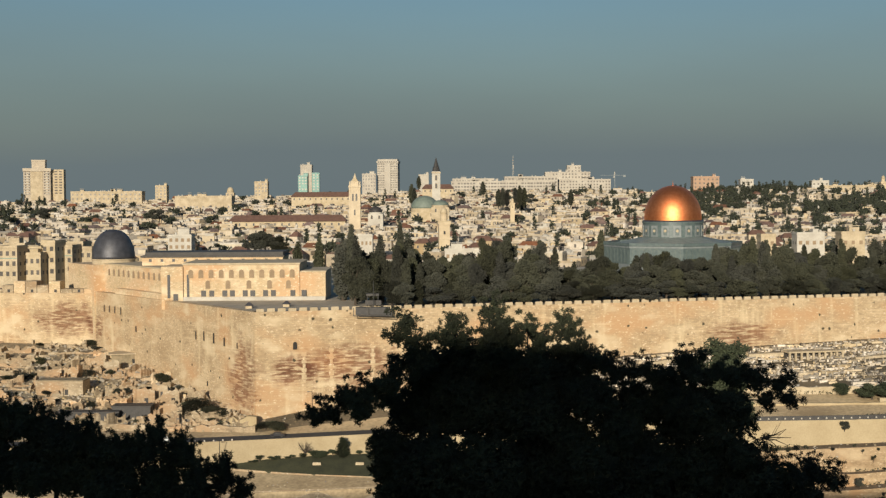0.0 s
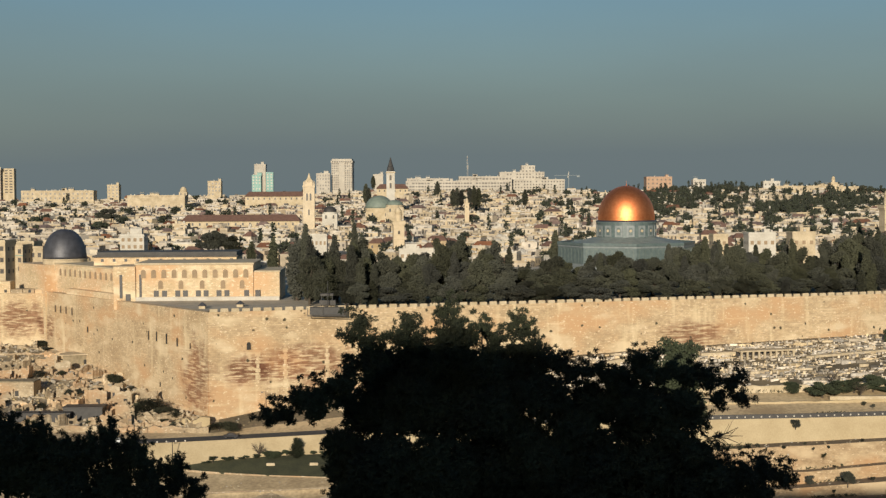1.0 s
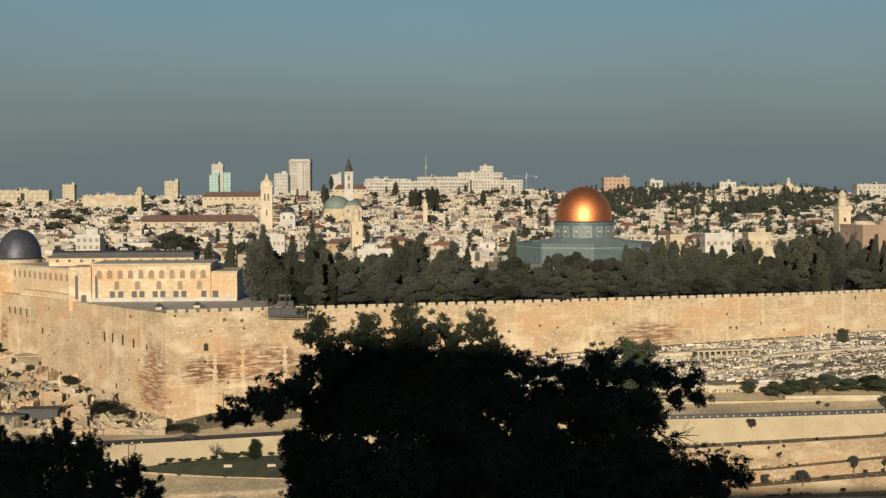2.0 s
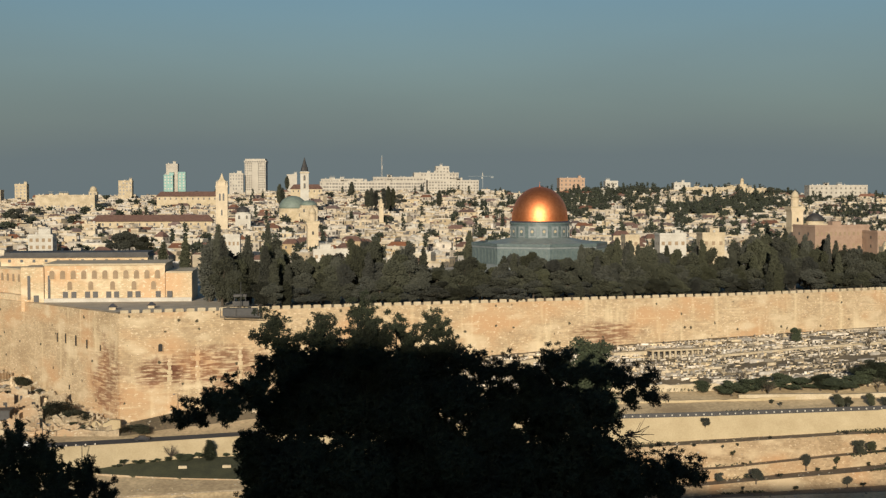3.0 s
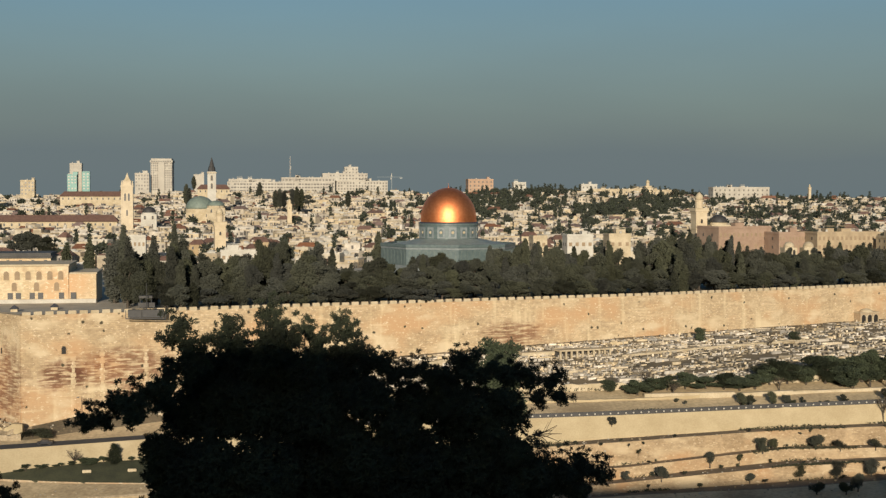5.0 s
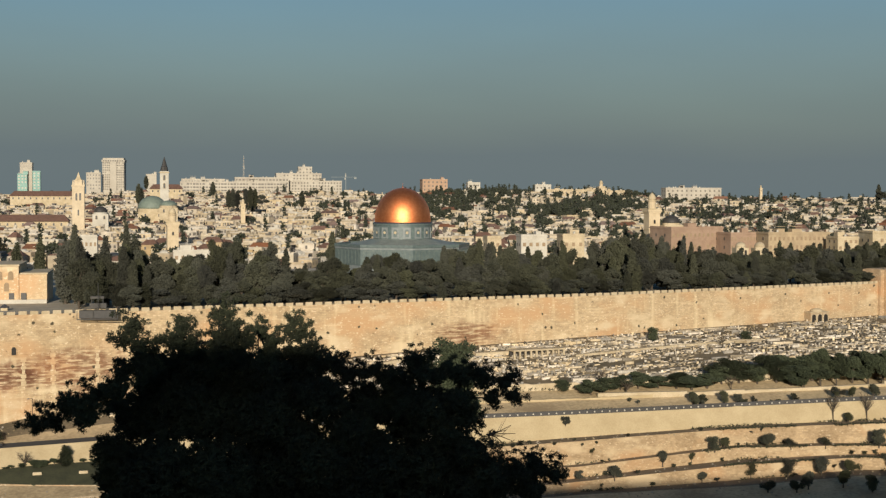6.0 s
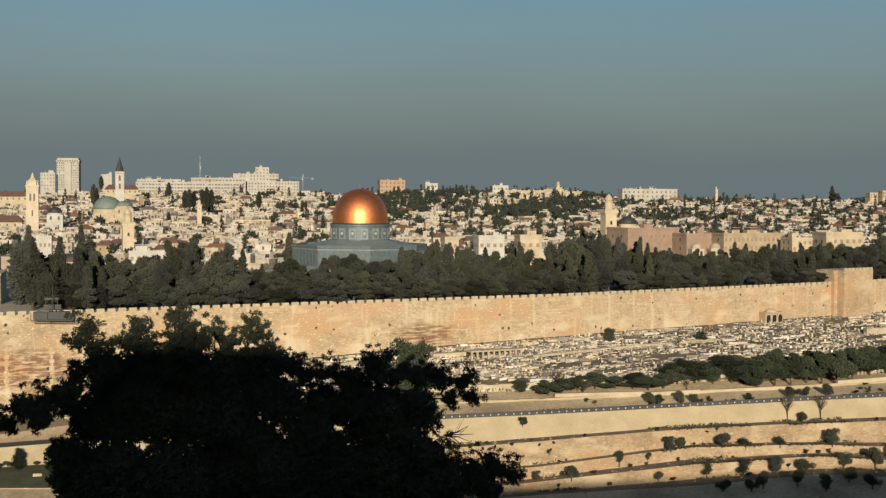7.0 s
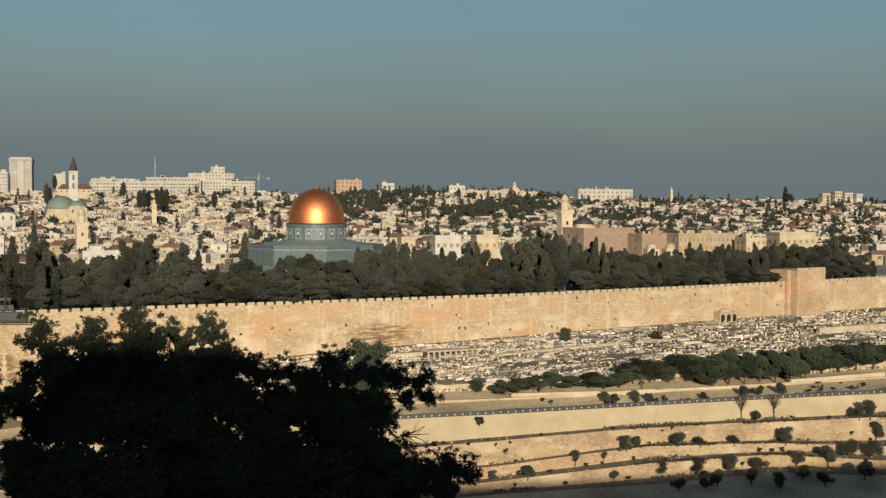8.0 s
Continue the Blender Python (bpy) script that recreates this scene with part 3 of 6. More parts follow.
part("niche", boxes((-92.6, -91.0, 458.9, 459.3, 0, 2.4)), M_DARK, mosque)
part("niche", boxes((-88.1, -87.3, 459.8, 460.1, 0, 9)), M_DARK, mosque)
# the southern range stands along the wall, set back from it
ALONG = Matrix.Translation((-58, 411, 0)) @ Matrix.Rotation(math.atan2(95, -74), 4, "Z")
for nm, s0, s1, d0, d1, z0, z1 in (("south_range", 67, 118.9, 3.5, 19, -3, 10.4), ("south_front", 119, 143, -0.6, 16, -20, 10.2), ("low_wing", 60, 104, 1.0, 3.5, -2, 2.2), ("roof_edge", 66.8, 118.9, 3.2, 19, 10.4, 10.9)):
    ob = part(nm, boxes((s0, s1, -d1, -d0, z0, z1)), M_PALE if nm == "roof_edge" else M_ASHLAR, mosque)
    ob.matrix_basis = ALONG
dx = (-126.6, 514.7, 12.8)
part("drum", lathe([(8.1, 8), (8.1, 11.7), (8.4, 11.8), (8.4, 12.2)], 32, cx=dx[0], cy=dx[1]), M_CREAM, mosque)
part("dome", lathe([(8.15 * math.cos(a) ** 0.85 + 0.02, 12.2 + 11.1 * math.sin(a)) for a in np.linspace(0, 1.55, 20)], 40, cx=dx[0], cy=dx[1]), M_LEAD, mosque, "dark grey lead dome", smooth=True)
part("finial", lathe([(0.3, 23.2), (0.15, 23.9), (0.3, 24.3), (0.05, 25.2)], 8, cx=dx[0], cy=dx[1]), M_LEAD, mosque)
n = 11
for i in range(n):
    window(mosque, pose(X0 + 2.6 + i * (X1 - X0 - 4) / (n - 1) * 0.97, 460, 7.6), 1.7, 2.9, M_ASHLAR, 0.15, "m", M_BLIND)
for px in ((-80.9, 456.9, 6.5), (-74.0, 458.1, 6.4), (-66.8, 459.2, 6.3), (-59.7, 460.1, 6.2), (-53.2, 460.9, 6.1)):
    window(mosque, pose(px[0], 460, 3.9), 1.6, 2.9, M_ASHLAR, 0.15, "n", M_BLIND)
for px in ((-82.4, 456.6, 2.7), (-79.6, 457.1, 2.6), (-75.1, 457.9, 2.5), (-72.5, 458.3, 2.5), (-68.1, 459.0, 2.4), (-65.5, 459.4, 2.4), (-61.1, 460.0, 2.3), (-58.4, 460.3, 2.3), (-51.7, 461.1, 2.2), (-47.9, 461.5, 2.1)):
    piece("doorway", shared("mosque_door", lambda: boxes((-0.85, 0.85, -0.1, 0.1, 0, 2.1)), M_DARK), mosque, pose(px[0], 460, 1.4))
for i in range(11):
    window(mosque, ALONG @ pose(72 + i * 4.2, -3.5, 6.2, 0, 0, 180), 1.6, 2.6, M_ASHLAR, 0.12, "w", M_BLIND)
for i in range(12):
    piece("window_slot", shared("slot", lambda: boxes((-0.5, 0.5, -0.08, 0.1, 0, 1.0)), M_DARK), mosque, pose(CX0 + 3 + i * 4.2, 485.5, 12.2))

# broken upper stages of the western wall
rng = random.Random(2)
for i in range(13):
    x = -134 - i * 4.6
    top_z = rng.choice((1.5, 3.0, 4.5, 2.2))
    st = thing("wall_stage", "ruinous stone block on top of the old wall", "masonry", (x, 506.5 + (-132 - x) * 0.11, -0.6), -6, "blocks on the old wall")
    part("block", boxes((-2.2, 2.2, 0.4, 5 + i % 3, 0, top_z)), M_RUBBLE if i % 3 else M_ASHLAR, st)
    if i % 2:
        piece("opening", shared("stage_opening", lambda: boxes((-0.5, 0.5, -0.06, 0.1, 0, 1.1)), M_DARK), st, pose(0.4, 0.4, 0.3))

# guard post on the wall, two small kiosks on the esplanade
post = thing("guard_post", "dark steel lookout cabin on the wall top", "cabin", (-21.9, 415.4, 0.3))
part("cabin", boxes((-5.3, 5.3, -1.6, 1.2, -1.4, 0.9)), M_SLATE, post)
part("railing", boxes((-6, 6, -2.1, -1.9, -1.8, -1.5), (-6, -5.8, -2.1, -1.9, -1.5, 0.9), (5.8, 6, -2.1, -1.9, -1.5, 0.9), (-1.6, -1.2, -2.1, -1.9, -1.5, 0.9)), M_LEADROOF, post, "dark steel rails")
part("mast", lathe([(0.15, 1), (0.1, 9)], 6, cx=0.2), M_IRON, post)
part("roof_box", boxes((-2.5, 2.5, 2, 4, 1.4, 2.8)), M_LEADROOF, post)
part("upper_roof", boxes((-2.2, 1.8, 2, 4, 4.2, 4.9)), M_LEADROOF, post)
part("upper_post", boxes((-2, -1.75, 2.4, 2.65, 1.2, 4.2)), M_IRON, post)
part("upper_post", boxes((1.35, 1.6, 2.4, 2.65, 1.2, 4.2)), M_IRON, post)
for p in ((-62.1, 427.5, 0.0), (-50.8, 433.0, -0.3)):
    k = thing("kiosk", "small dark-roofed kiosk on the esplanade", "kiosk", (p[0], p[1], 0), group="kiosks on the esplanade")
    part("body", boxes((-1, 1, -1, 1, 0, 0.9)), M_PALE, k)
    part("roof", lathe([(1.9, 0.9), (0.3, 2.0)], 4, turn=radians(45)), M_LEAD, k)

# ---- trees ----


def tufts(bm, centre, radii, count, size, rng, blades=4, thin=0.22):
    """Small pointed leaf sprays strewn through an ellipsoid, denser at its skin."""
    for _ in range(count):
        d = Vector((rng.gauss(0, 1), rng.gauss(0, 1), rng.gauss(0, 1))).normalized()
        p = Vector(centre) + Vector([d[k] * radii[k] for k in range(3)]) * rng.random() ** 0.4
        for _ in range(blades):
            a = Vector((rng.gauss(0, 1), rng.gauss(0, 1), rng.gauss(0, 1) + 0.3)).normalized()
            b = a.orthogonal().normalized() * size * thin
            s = size * rng.uniform(0.6, 1.3)
            bm.faces.new([bm.verts.new(q) for q in (p - b * 0.4, p + a * s * 0.5 - b, p + a * s, p + a * s * 0.5 + b)])


def limb(bm, a, b, r0, r1, sides=6):
    a, b = Vector(a), Vector(b)
    q = (b - a).to_track_quat("Z", "Y")
    ra, rb = ([bm.verts.new(o + q @ Vector((r * math.cos(t), r * math.sin(t), 0))) for t in [2 * math.pi * i / sides for i in range(sides)]] for o, r in ((a, r0), (b, r1)))
    for i in range(sides):
        j = (i + 1) % sides
        bm.faces.new((ra[i], ra[j], rb[j], rb[i]))
    bm.faces.new(rb)


def tree_kind(shape, seed):
    """Trunk and crown bmeshes of a tree about 10 m tall: cypress, broad, olive, bare."""
    rng = random.Random(seed)
    t, c = bmesh.new(), bmesh.new()
    if shape == "cypress":
        limb(t, (0, 0, -1), (0, 0, 8.5), 0.25, 0.05)
        for k in range(11):
            z = 1.0 + k * 0.85
            r = 1.25 * math.sin(math.pi * min(1, (k + 1.6) / 12.5)) ** 0.8 + 0.12
            tufts(c, (rng.gauss(0, 0.12), rng.gauss(0, 0.12), z), (r, r, 0.9), int(110 * r) + 30, 0.40, rng, 4, 0.34)
    elif shape == "broad":
        limb(t, (0, 0, -1), (0.2, 0, 4), 0.32, 0.2)
        for k in range(13):
            a, r, z = rng.uniform(0, 6.28), rng.uniform(0.4, 3.1), rng.uniform(2.6, 8.4)
            r *= 1.15 - abs(z - 5) / 6
            p = (r * math.cos(a), r * math.sin(a), z)
            limb(t, (0.2, 0, min(4, z * 0.7)), p, 0.1, 0.03, 5)
            rr = rng.uniform(1.1, 1.9)
            tufts(c, p, (rr, rr, rr * 0.75), int(110 * rr * rr), 0.40, rng, 4, 0.34)
    elif shape == "olive":
        for k in range(8):
            a, r, z = rng.uniform(0, 6.28), rng.uniform(0.3, 2.2), rng.uniform(2.6, 7.6)
            p = (r * math.cos(a), r * math.sin(a), z)
            limb(t, (0, 0, 1.4), p, 0.16, 0.04, 5)
            tufts(c, p, (1.7, 1.7, 1.5), 190, 0.40, rng, 4, 0.3)
        limb(t, (0, 0, -1), (0, 0, 1.5), 0.4, 0.25)
    else:
        limb(t, (0, 0, -1), (0, 0, 4), 0.22, 0.14)
        for k in range(16):
            a = rng.uniform(0, 6.28)
            s = Vector((0, 0, rng.uniform(2.5, 4)))
            e = Vector((1.9 * math.cos(a), 1.9 * math.sin(a), rng.uniform(5, 9.5)))
            limb(t, s, e, 0.09, 0.03, 4)
            for j in range(5):
                q = s.lerp(e, rng.uniform(0.4, 1))
                limb(c, q, q + Vector((rng.gauss(0, 0.8), rng.gauss(0, 0.8), rng.uniform(0.4, 1.6))), 0.045, 0.015, 3)
    return t, c


TREES = {}


def tree(name, shape, seed, at, height, width, label, leaf, group="", bark=None):
    key = (shape, seed, leaf.name)
    if key not in TREES:
        t, c = tree_kind(shape, seed)
        meshes = []
        for nm, bm, m in (("trunk", t, bark or M_BARK), ("crown", c, leaf)):
            me = bpy.data.meshes.new(nm)
            bm.to_mesh(me)
            bm.free()
            me.materials.append(m)
            meshes.append(me)
        TREES[key] = meshes
    ob = thing(name, label, "tree", at, (seed * 47 + at[0] * 31) % 360, group)
    ob.scale = (width / 3, width / 3, height / 10)
    for nm, me in zip(("trunk", "crown"), TREES[key]):
        new(nm, me).parent = ob
    return ob


# dark belt of trees on the esplanade: heights follow the belt from the mosque to the gate
rng = random.Random(5)
BELT = [(-36, 18.3), (-31, 22.9), (-27, 18.2), (-23, 16.3), (-18, 20.0), (-13, 22.3), (-8, 16.2), (-2, 15.2), (3, 13.2), (9, 17.9), (18, 20.1), (28, 17.7), (33, 19.6), (39, 11.8), (44, 9.7), (50, 13.9), (60, 12.4), (68, 11.2), (78, 17.0), (86, 12.5), (99, 15.3), (109, 16.5), (124, 15.8), (133, 12.9), (144, 15.2), (155, 13.9), (159, 13.3), (168, 19.6), (186, 18.1), (197, 15.6), (214, 14.0), (235, 12.0), (260, 14.6), (283, 12.6), (300, 13.4), (321, 14.7), (343, 15.5), (367, 10.6)]
x = -30.0
while x < 350:
    wall_y = along([(p[0], p[1], 0) for p in WALL_E], x)[0]
    tall = float(np.interp(x, [b[0] for b in BELT], [b[1] for b in BELT]))
    for depth, share in ((6, 0.42), (15, 0.72), (26, 1.0), (38, 1.0)):
        px, py = x + rng.uniform(-2.4, 2.4), wall_y + depth + rng.uniform(-3, 3)
        if math.hypot(px - 90.4, py - 527.5) < 32 or (px < -30 and py > 455 and depth < 40 and px < -38):
            continue
        if x < -20 and depth < 12:
            continue
        h = tall * share * rng.uniform(0.84, 1.08)
        if rng.random() < 0.17:
            tree("cypress", "cypress", rng.randrange(3), (px, py, 0), h * 1.18, rng.uniform(3.4, 5.0), "slim dark green cypress on the esplanade", M_LEAF, "trees on the esplanade")
        else:
            tree("pine", "broad", rng.randrange(5), (px, py, 0), h * 1.08, rng.uniform(3.2, 4.6), "dark green broad-crowned pine on the esplanade", M_LEAF, "trees on the esplanade")
    x += rng.uniform(3.8, 5.6)
for px, py, h in ((65.6, 556.1, 20), (35.9, 498.7, 18), (-58.3, 536.8, 17), (-49.8, 537.7, 18)):
    tree("cypress", "cypress", 1, (px, py, 0), h, 5.0, "tall dark cypress rising above the other trees", M_LEAF, "trees on the esplanade")

for px, py, h, w in ((-34.3, 457, 20.0, 8.0), (-28.5, 455, 18.0, 7.5), (-22.5, 458, 16.5, 7.0), (-12.5, 462, 20.5, 9.0)):
    tree("cypress", "cypress", 2, (px, py, 0), h, w, "broad conical dark evergreen on the esplanade", M_LEAF, "trees on the esplanade")

# ---- city houses ----


def house_kind(k):
    """One stone house, its parts under an empty: walls, roof, windows, roof clutter."""
    rng = random.Random(100 + k)
    w, d, h = rng.uniform(7, 13), rng.uniform(6, 10), rng.choice((3.4, 4.2, 5.2, 6.6))
    ob = thing("house", "pale stone house with small dark windows", "house", (0, -3000, -200 + k), group="houses of the old town")
    body = boxes((-w / 2, w / 2, -d / 2, d / 2, -5, h))
    part("body", body, M_HOUSES[k % 4], ob)
    if k % 5 == 2:
        bm = bmesh.new()
        a = [bm.verts.new(p) for p in ((-w / 2 - .3, -d / 2 - .3, h), (w / 2 + .3, -d / 2 - .3, h), (w / 2 + .3, d / 2 + .3, h), (-w / 2 - .3, d / 2 + .3, h), (-w / 2 + 2, 0, h + 2.6), (w / 2 - 2, 0, h + 2.6))]
        for f in ((0, 1, 5, 4), (1, 2, 5), (2, 3, 4, 5), (3, 0, 4), (3, 2, 1, 0)):
            bm.faces.new([a[i] for i in f])
        part("roof", bm, M_RED, ob, "red tiled hip roof")
    else:
        t = 0.3
        part("parapet", boxes((-w / 2, w / 2, -d / 2, -d / 2 + t, h, h + 0.8), (-w / 2, w / 2, d / 2 - t, d / 2, h, h + 0.8), (-w / 2, -w / 2 + t, -d / 2 + t, d / 2 - t, h, h + 0.8), (w / 2 - t, w / 2, -d / 2 + t, d / 2 - t, h, h + 0.8)), M_HOUSES[k % 4], ob)
        part("roof", boxes((-w / 2 + t, w / 2 - t, -d / 2 + t, d / 2 - t, h, h + 0.12)), M_ROOF, ob)
        if k % 5 == 1:
            part("roof_dome", lathe([(2.6 * math.cos(a), h + 0.1 + 2.2 * math.sin(a)) for a in np.linspace(0, 1.5, 7)], 16), M_WHITE, ob, "whitewashed roof dome", smooth=True)
        if k % 3 == 0:
            s = rng.uniform(-w / 4, w / 4)
            part("roof_room", boxes((s - 2, s + 2, 0, d / 2 - 0.5, h + 0.1, h + 2.9)), M_HOUSES[(k + 1) % 4], ob)
        part("water_tank", lathe([(0.55, h + 0.12), (0.55, h + 1.5), (0.1, h + 1.6)], 10, cx=w / 4, cy=-d / 5), M_WHITE, ob)
    fl = max(1, int(h / 3.2))
    cols = max(2, int(w / 3.2))
    for f in range(fl):
        for c in range(cols):
            if rng.random() < 0.2:
                continue
            big = rng.random() < 0.25
            ww, hh = (1.6, 1.8) if big else (1.0, 1.6)
            m = pose(-w / 2 + (c + 0.5) * w / cols, -d / 2, h - 2.6 - f * 3.2)
            if k % 2:
                piece("window", shared(f"hw{ww}", lambda: arch(ww, hh, 0.05), M_DARK), ob, m)
            else:
                piece("window", shared(f"hs{ww}", lambda: boxes((-ww / 2, ww / 2, -0.05, 0.1, 0, hh)), M_DARK), ob, m)
    for c in range(2):
        for s in (-1, 1):
            piece("window", shared("hside", lambda: boxes((-0.5, 0.5, -0.05, 0.1, 0, 1.6)), M_DARK), ob, pose(s * w / 2, (c - 0.5) * d / 2.2, h - 2.6, 0, 0, 90 * s))
    return ob


M_HOUSES = [mat(f"house_front_{i}", c, tuple(v * 0.72 for v in c), 0.35, each=0.16) for i, c in enumerate(((0.58, 0.48, 0.33), (0.50, 0.40, 0.27), (0.64, 0.56, 0.43), (0.46, 0.35, 0.22)))]
rng = random.Random(21)
KINDS = [house_kind(k) for k in range(14)]
placed = []
tries = 0
while len(placed) < 286 and tries < 9000:
    tries += 1
    az = radians(rng.uniform(-19.5, 35.5))
    d = math.sqrt(rng.uniform(640 ** 2, 790 ** 2)) if az > radians(-9.3) else math.sqrt(rng.uniform(560 ** 2, 800 ** 2))
    x, y = d * math.sin(az), d * math.cos(az)
    if (x > -115 and y < 655 + max(0, x) * 0.08) or any((x - p) ** 2 + (y - q) ** 2 < 9 ** 2 for p, q in placed):
        continue
    placed.append((x, y))
    turn = -9 + rng.choice((-26, -12, 0, 9, 24)) + rng.uniform(-6, 6)
    z = city_ground(x, y) + rng.uniform(-2.5, 2)
    src = KINDS[rng.randrange(14)] if len(placed) > 14 else KINDS[len(placed) - 1]
    if len(placed) <= 14:
        src.matrix_basis = pose(x, y, z, 0, 0, turn)
    else:
        copy_thing(src, pose(x, y, z, 0, 0, turn))


def far_city():
    """The houses beyond: walls, flat or tiled roofs, windows and roof tanks, one joined sheet of town."""
    rng = random.Random(11)
    vs, fs, mi = [], [], []

    def bx(cx, cy, z0, w, d, h, turn, slot, roof=None, gable=0.0):
        c, s, k = math.cos(turn), math.sin(turn), len(vs)
        put = lambda u, v, z: vs.append((cx + u * c - v * s, cy + u * s + v * c, z))
        for z in (z0, z0 + h):
            for u, v in ((-w / 2, -d / 2), (w / 2, -d / 2), (w / 2, d / 2), (-w / 2, d / 2)):
                put(u, v, z)
        for f in ((0, 1, 5, 4), (1, 2, 6, 5), (2, 3, 7, 6), (3, 0, 4, 7)):
            fs.append([k + i for i in f])
            mi.append(slot)
        k2 = len(vs)
        if gable:
            for u, v, z in ((-w / 2 - .3, -d / 2 - .4, h - .1), (w / 2 + .3, -d / 2 - .4, h - .1), (w / 2 + .3, d / 2 + .4, h - .1), (-w / 2 - .3, d / 2 + .4, h - .1), (-w / 2 + 1.5, 0, h + gable), (w / 2 - 1.5, 0, h + gable)):
                put(u, v, z0 + z)
            for f in ((0, 1, 5, 4), (1, 2, 5), (2, 3, 4, 5), (3, 0, 4)):
                fs.append([k2 + i for i in f])
                mi.append(2)
        else:
            for u, v in ((-w / 2, -d / 2), (w / 2, -d / 2), (w / 2, d / 2), (-w / 2, d / 2)):
                put(u, v, z0 + h)
            fs.append([k2, k2 + 1, k2 + 2, k2 + 3])
            mi.append(slot if roof is None else roof)

    def win(cx, cy, turn, u, v, z, ww, hh, side):
        c, s, k = math.cos(turn), math.sin(turn), len(vs)
        for a, b in ((-ww / 2, 0), (ww / 2, 0), (ww / 2, hh), (-ww / 2, hh)):
            uu, vv = (u + a, v) if side == 0 else (u, v + a)
            vs.append((cx + uu * c - vv * s, cy + uu * s + vv * c, z + b))
        fs.append([k, k + 1, k + 2, k + 3])
        mi.append(1)

    for _ in range(10500):
        d = math.sqrt(rng.uniform(720 ** 2, 1620 ** 2))
        deg = rng.uniform(-21, 37)
        az = radians(deg)
        x, y = d * math.sin(az), d * math.cos(az)
        wood = 9.5 < deg < 19 and d > 1050
        if wood and rng.random() < 0.55:
            continue
        w, dp, h = rng.uniform(4.5, 13), rng.uniform(4, 8.5), rng.choice((2.2, 2.6, 2.9, 3.3, 3.8, 4.6, 5.6))
        if d > 1250 and rng.random() < 0.10:
            w, h = w * 1.7, h * 1.35
        z = city_ground(x, y) + rng.uniform(-1.5, 1.2)
        turn = radians(-9 + rng.choice((-28, -12, 0, 9, 24)) + rng.uniform(-7, 7))
        red = rng.random() < (0.11 if d < 1300 else 0.08)
        bx(x, y, z - 5, w, dp, h + 5, turn, 0, 3, rng.uniform(1.6, 2.8) if red else 0.0)
        if not red:
            for u0, u1, v0, v1 in ((-w / 2, w / 2, -dp / 2, -dp / 2 + .3), (-w / 2, -w / 2 + .3, -dp / 2 + .3, dp / 2), (w / 2 - .3, w / 2, -dp / 2 + .3, dp / 2)):
                c, s = math.cos(turn), math.sin(turn)
                um, vm = (u0 + u1) / 2, (v0 + v1) / 2
                bx(x + um * c - vm * s, y + um * s + vm * c, z + h, u1 - u0, v1 - v0, 0.7, turn, 0)
            for _ in range(rng.choice((0, 1, 1, 2, 3))):
                bx(x + rng.uniform(-2, 2), y + rng.uniform(-2, 2), z + h, rng.uniform(0.8, 3.4), rng.uniform(0.8, 2.6), rng.uniform(0.8, 2.6), turn, rng.choice((0, 0, 4, 1)))
        cols = max(1, int(w / 2.4))
        for f in range(max(1, int(h / 3.1))):
            for cc in range(cols):
                if rng.random() < 0.62:
                    win(x, y, turn, -w / 2 + (cc + 0.5) * w / cols, -dp / 2 - 0.04, z + h - 2.4 - f * 3.1, rng.choice((0.9, 1.2, 2.0)), rng.choice((1.4, 1.9)), 0)
            for sd in (-1, 1):
                for v in (-dp / 4, dp / 4):
                    if rng.random() < 0.5:
                        win(x, y, turn, sd * (w / 2 + 0.04), v, z + h - 2.4 - f * 3.1, 1.0, 1.5, 1)
    me = bpy.data.meshes.new("distant_houses")
    me.from_pydata(vs, [], fs)
    for m in (M_HOUSE, M_HAZEWIN, M_RED, M_ROOF, M_WHITE):
        me.materials.append(m)
    me.polygons.foreach_set("material_index", mi)
    tagged(new("distant_houses", me), "crowded pale stone houses climbing the far hill", "houses", kind="stuff")


far_city()


def far_trees():
    rng = random.Random(31)
    bm = bmesh.new()
    groves = [(rng.uniform(8.5, 20.5) if rng.random() < 0.85 else rng.uniform(-20, -15), math.sqrt(rng.uniform(1080 ** 2, 1540 ** 2))) for _ in range(60)]
    for k in range(2050):
        deg = rng.uniform(-20, 36)
        d = math.sqrt(rng.uniform(680 ** 2, 1550 ** 2))
        if 620 <= k < 1020:
            deg = rng.uniform(12, 36)
        if k < 620:
            deg, d = rng.choice(groves)
            deg, d = deg + rng.gauss(0, 0.3), d + rng.gauss(0, 22)
        x, y = d * math.sin(radians(deg)), d * math.cos(radians(deg))
        if (x > -115 and y < 660) or (k >= 1020 and deg < 6 and rng.random() < 0.5):
            continue
        z = city_ground(x, y)
        if rng.random() < 0.35:
            h = rng.uniform(9, 15)
            for j in range(4):
                tufts(bm, (x, y, z + h * (0.25 + 0.2 * j)), (1.5 - 0.25 * j, 1.5 - 0.25 * j, h * 0.16), 12, 1.6, rng, 3, 0.32)
        else:
            h = rng.uniform(5, 10)
            for j in range(4):
                tufts(bm, (x + rng.gauss(0, 2), y + rng.gauss(0, 2), z + h * rng.uniform(0.5, 0.85)), (2.4, 2.4, 1.7), 16, 1.9, rng, 3, 0.34)
    tagged(part("distant_trees", bm, M_CITYTREE), "dark trees between the distant houses", "trees", kind="stuff")


far_trees()

# ---- landmarks of the skyline ----
M_GOLDEN = mat("worn_golden_stone", (0.45, 0.345, 0.215), (0.32, 0.24, 0.15), 0.3)
M_OFFICE = mat("weathered_concrete", (0.51, 0.46, 0.375), (0.39, 0.345, 0.28), 0.08, fine=12)
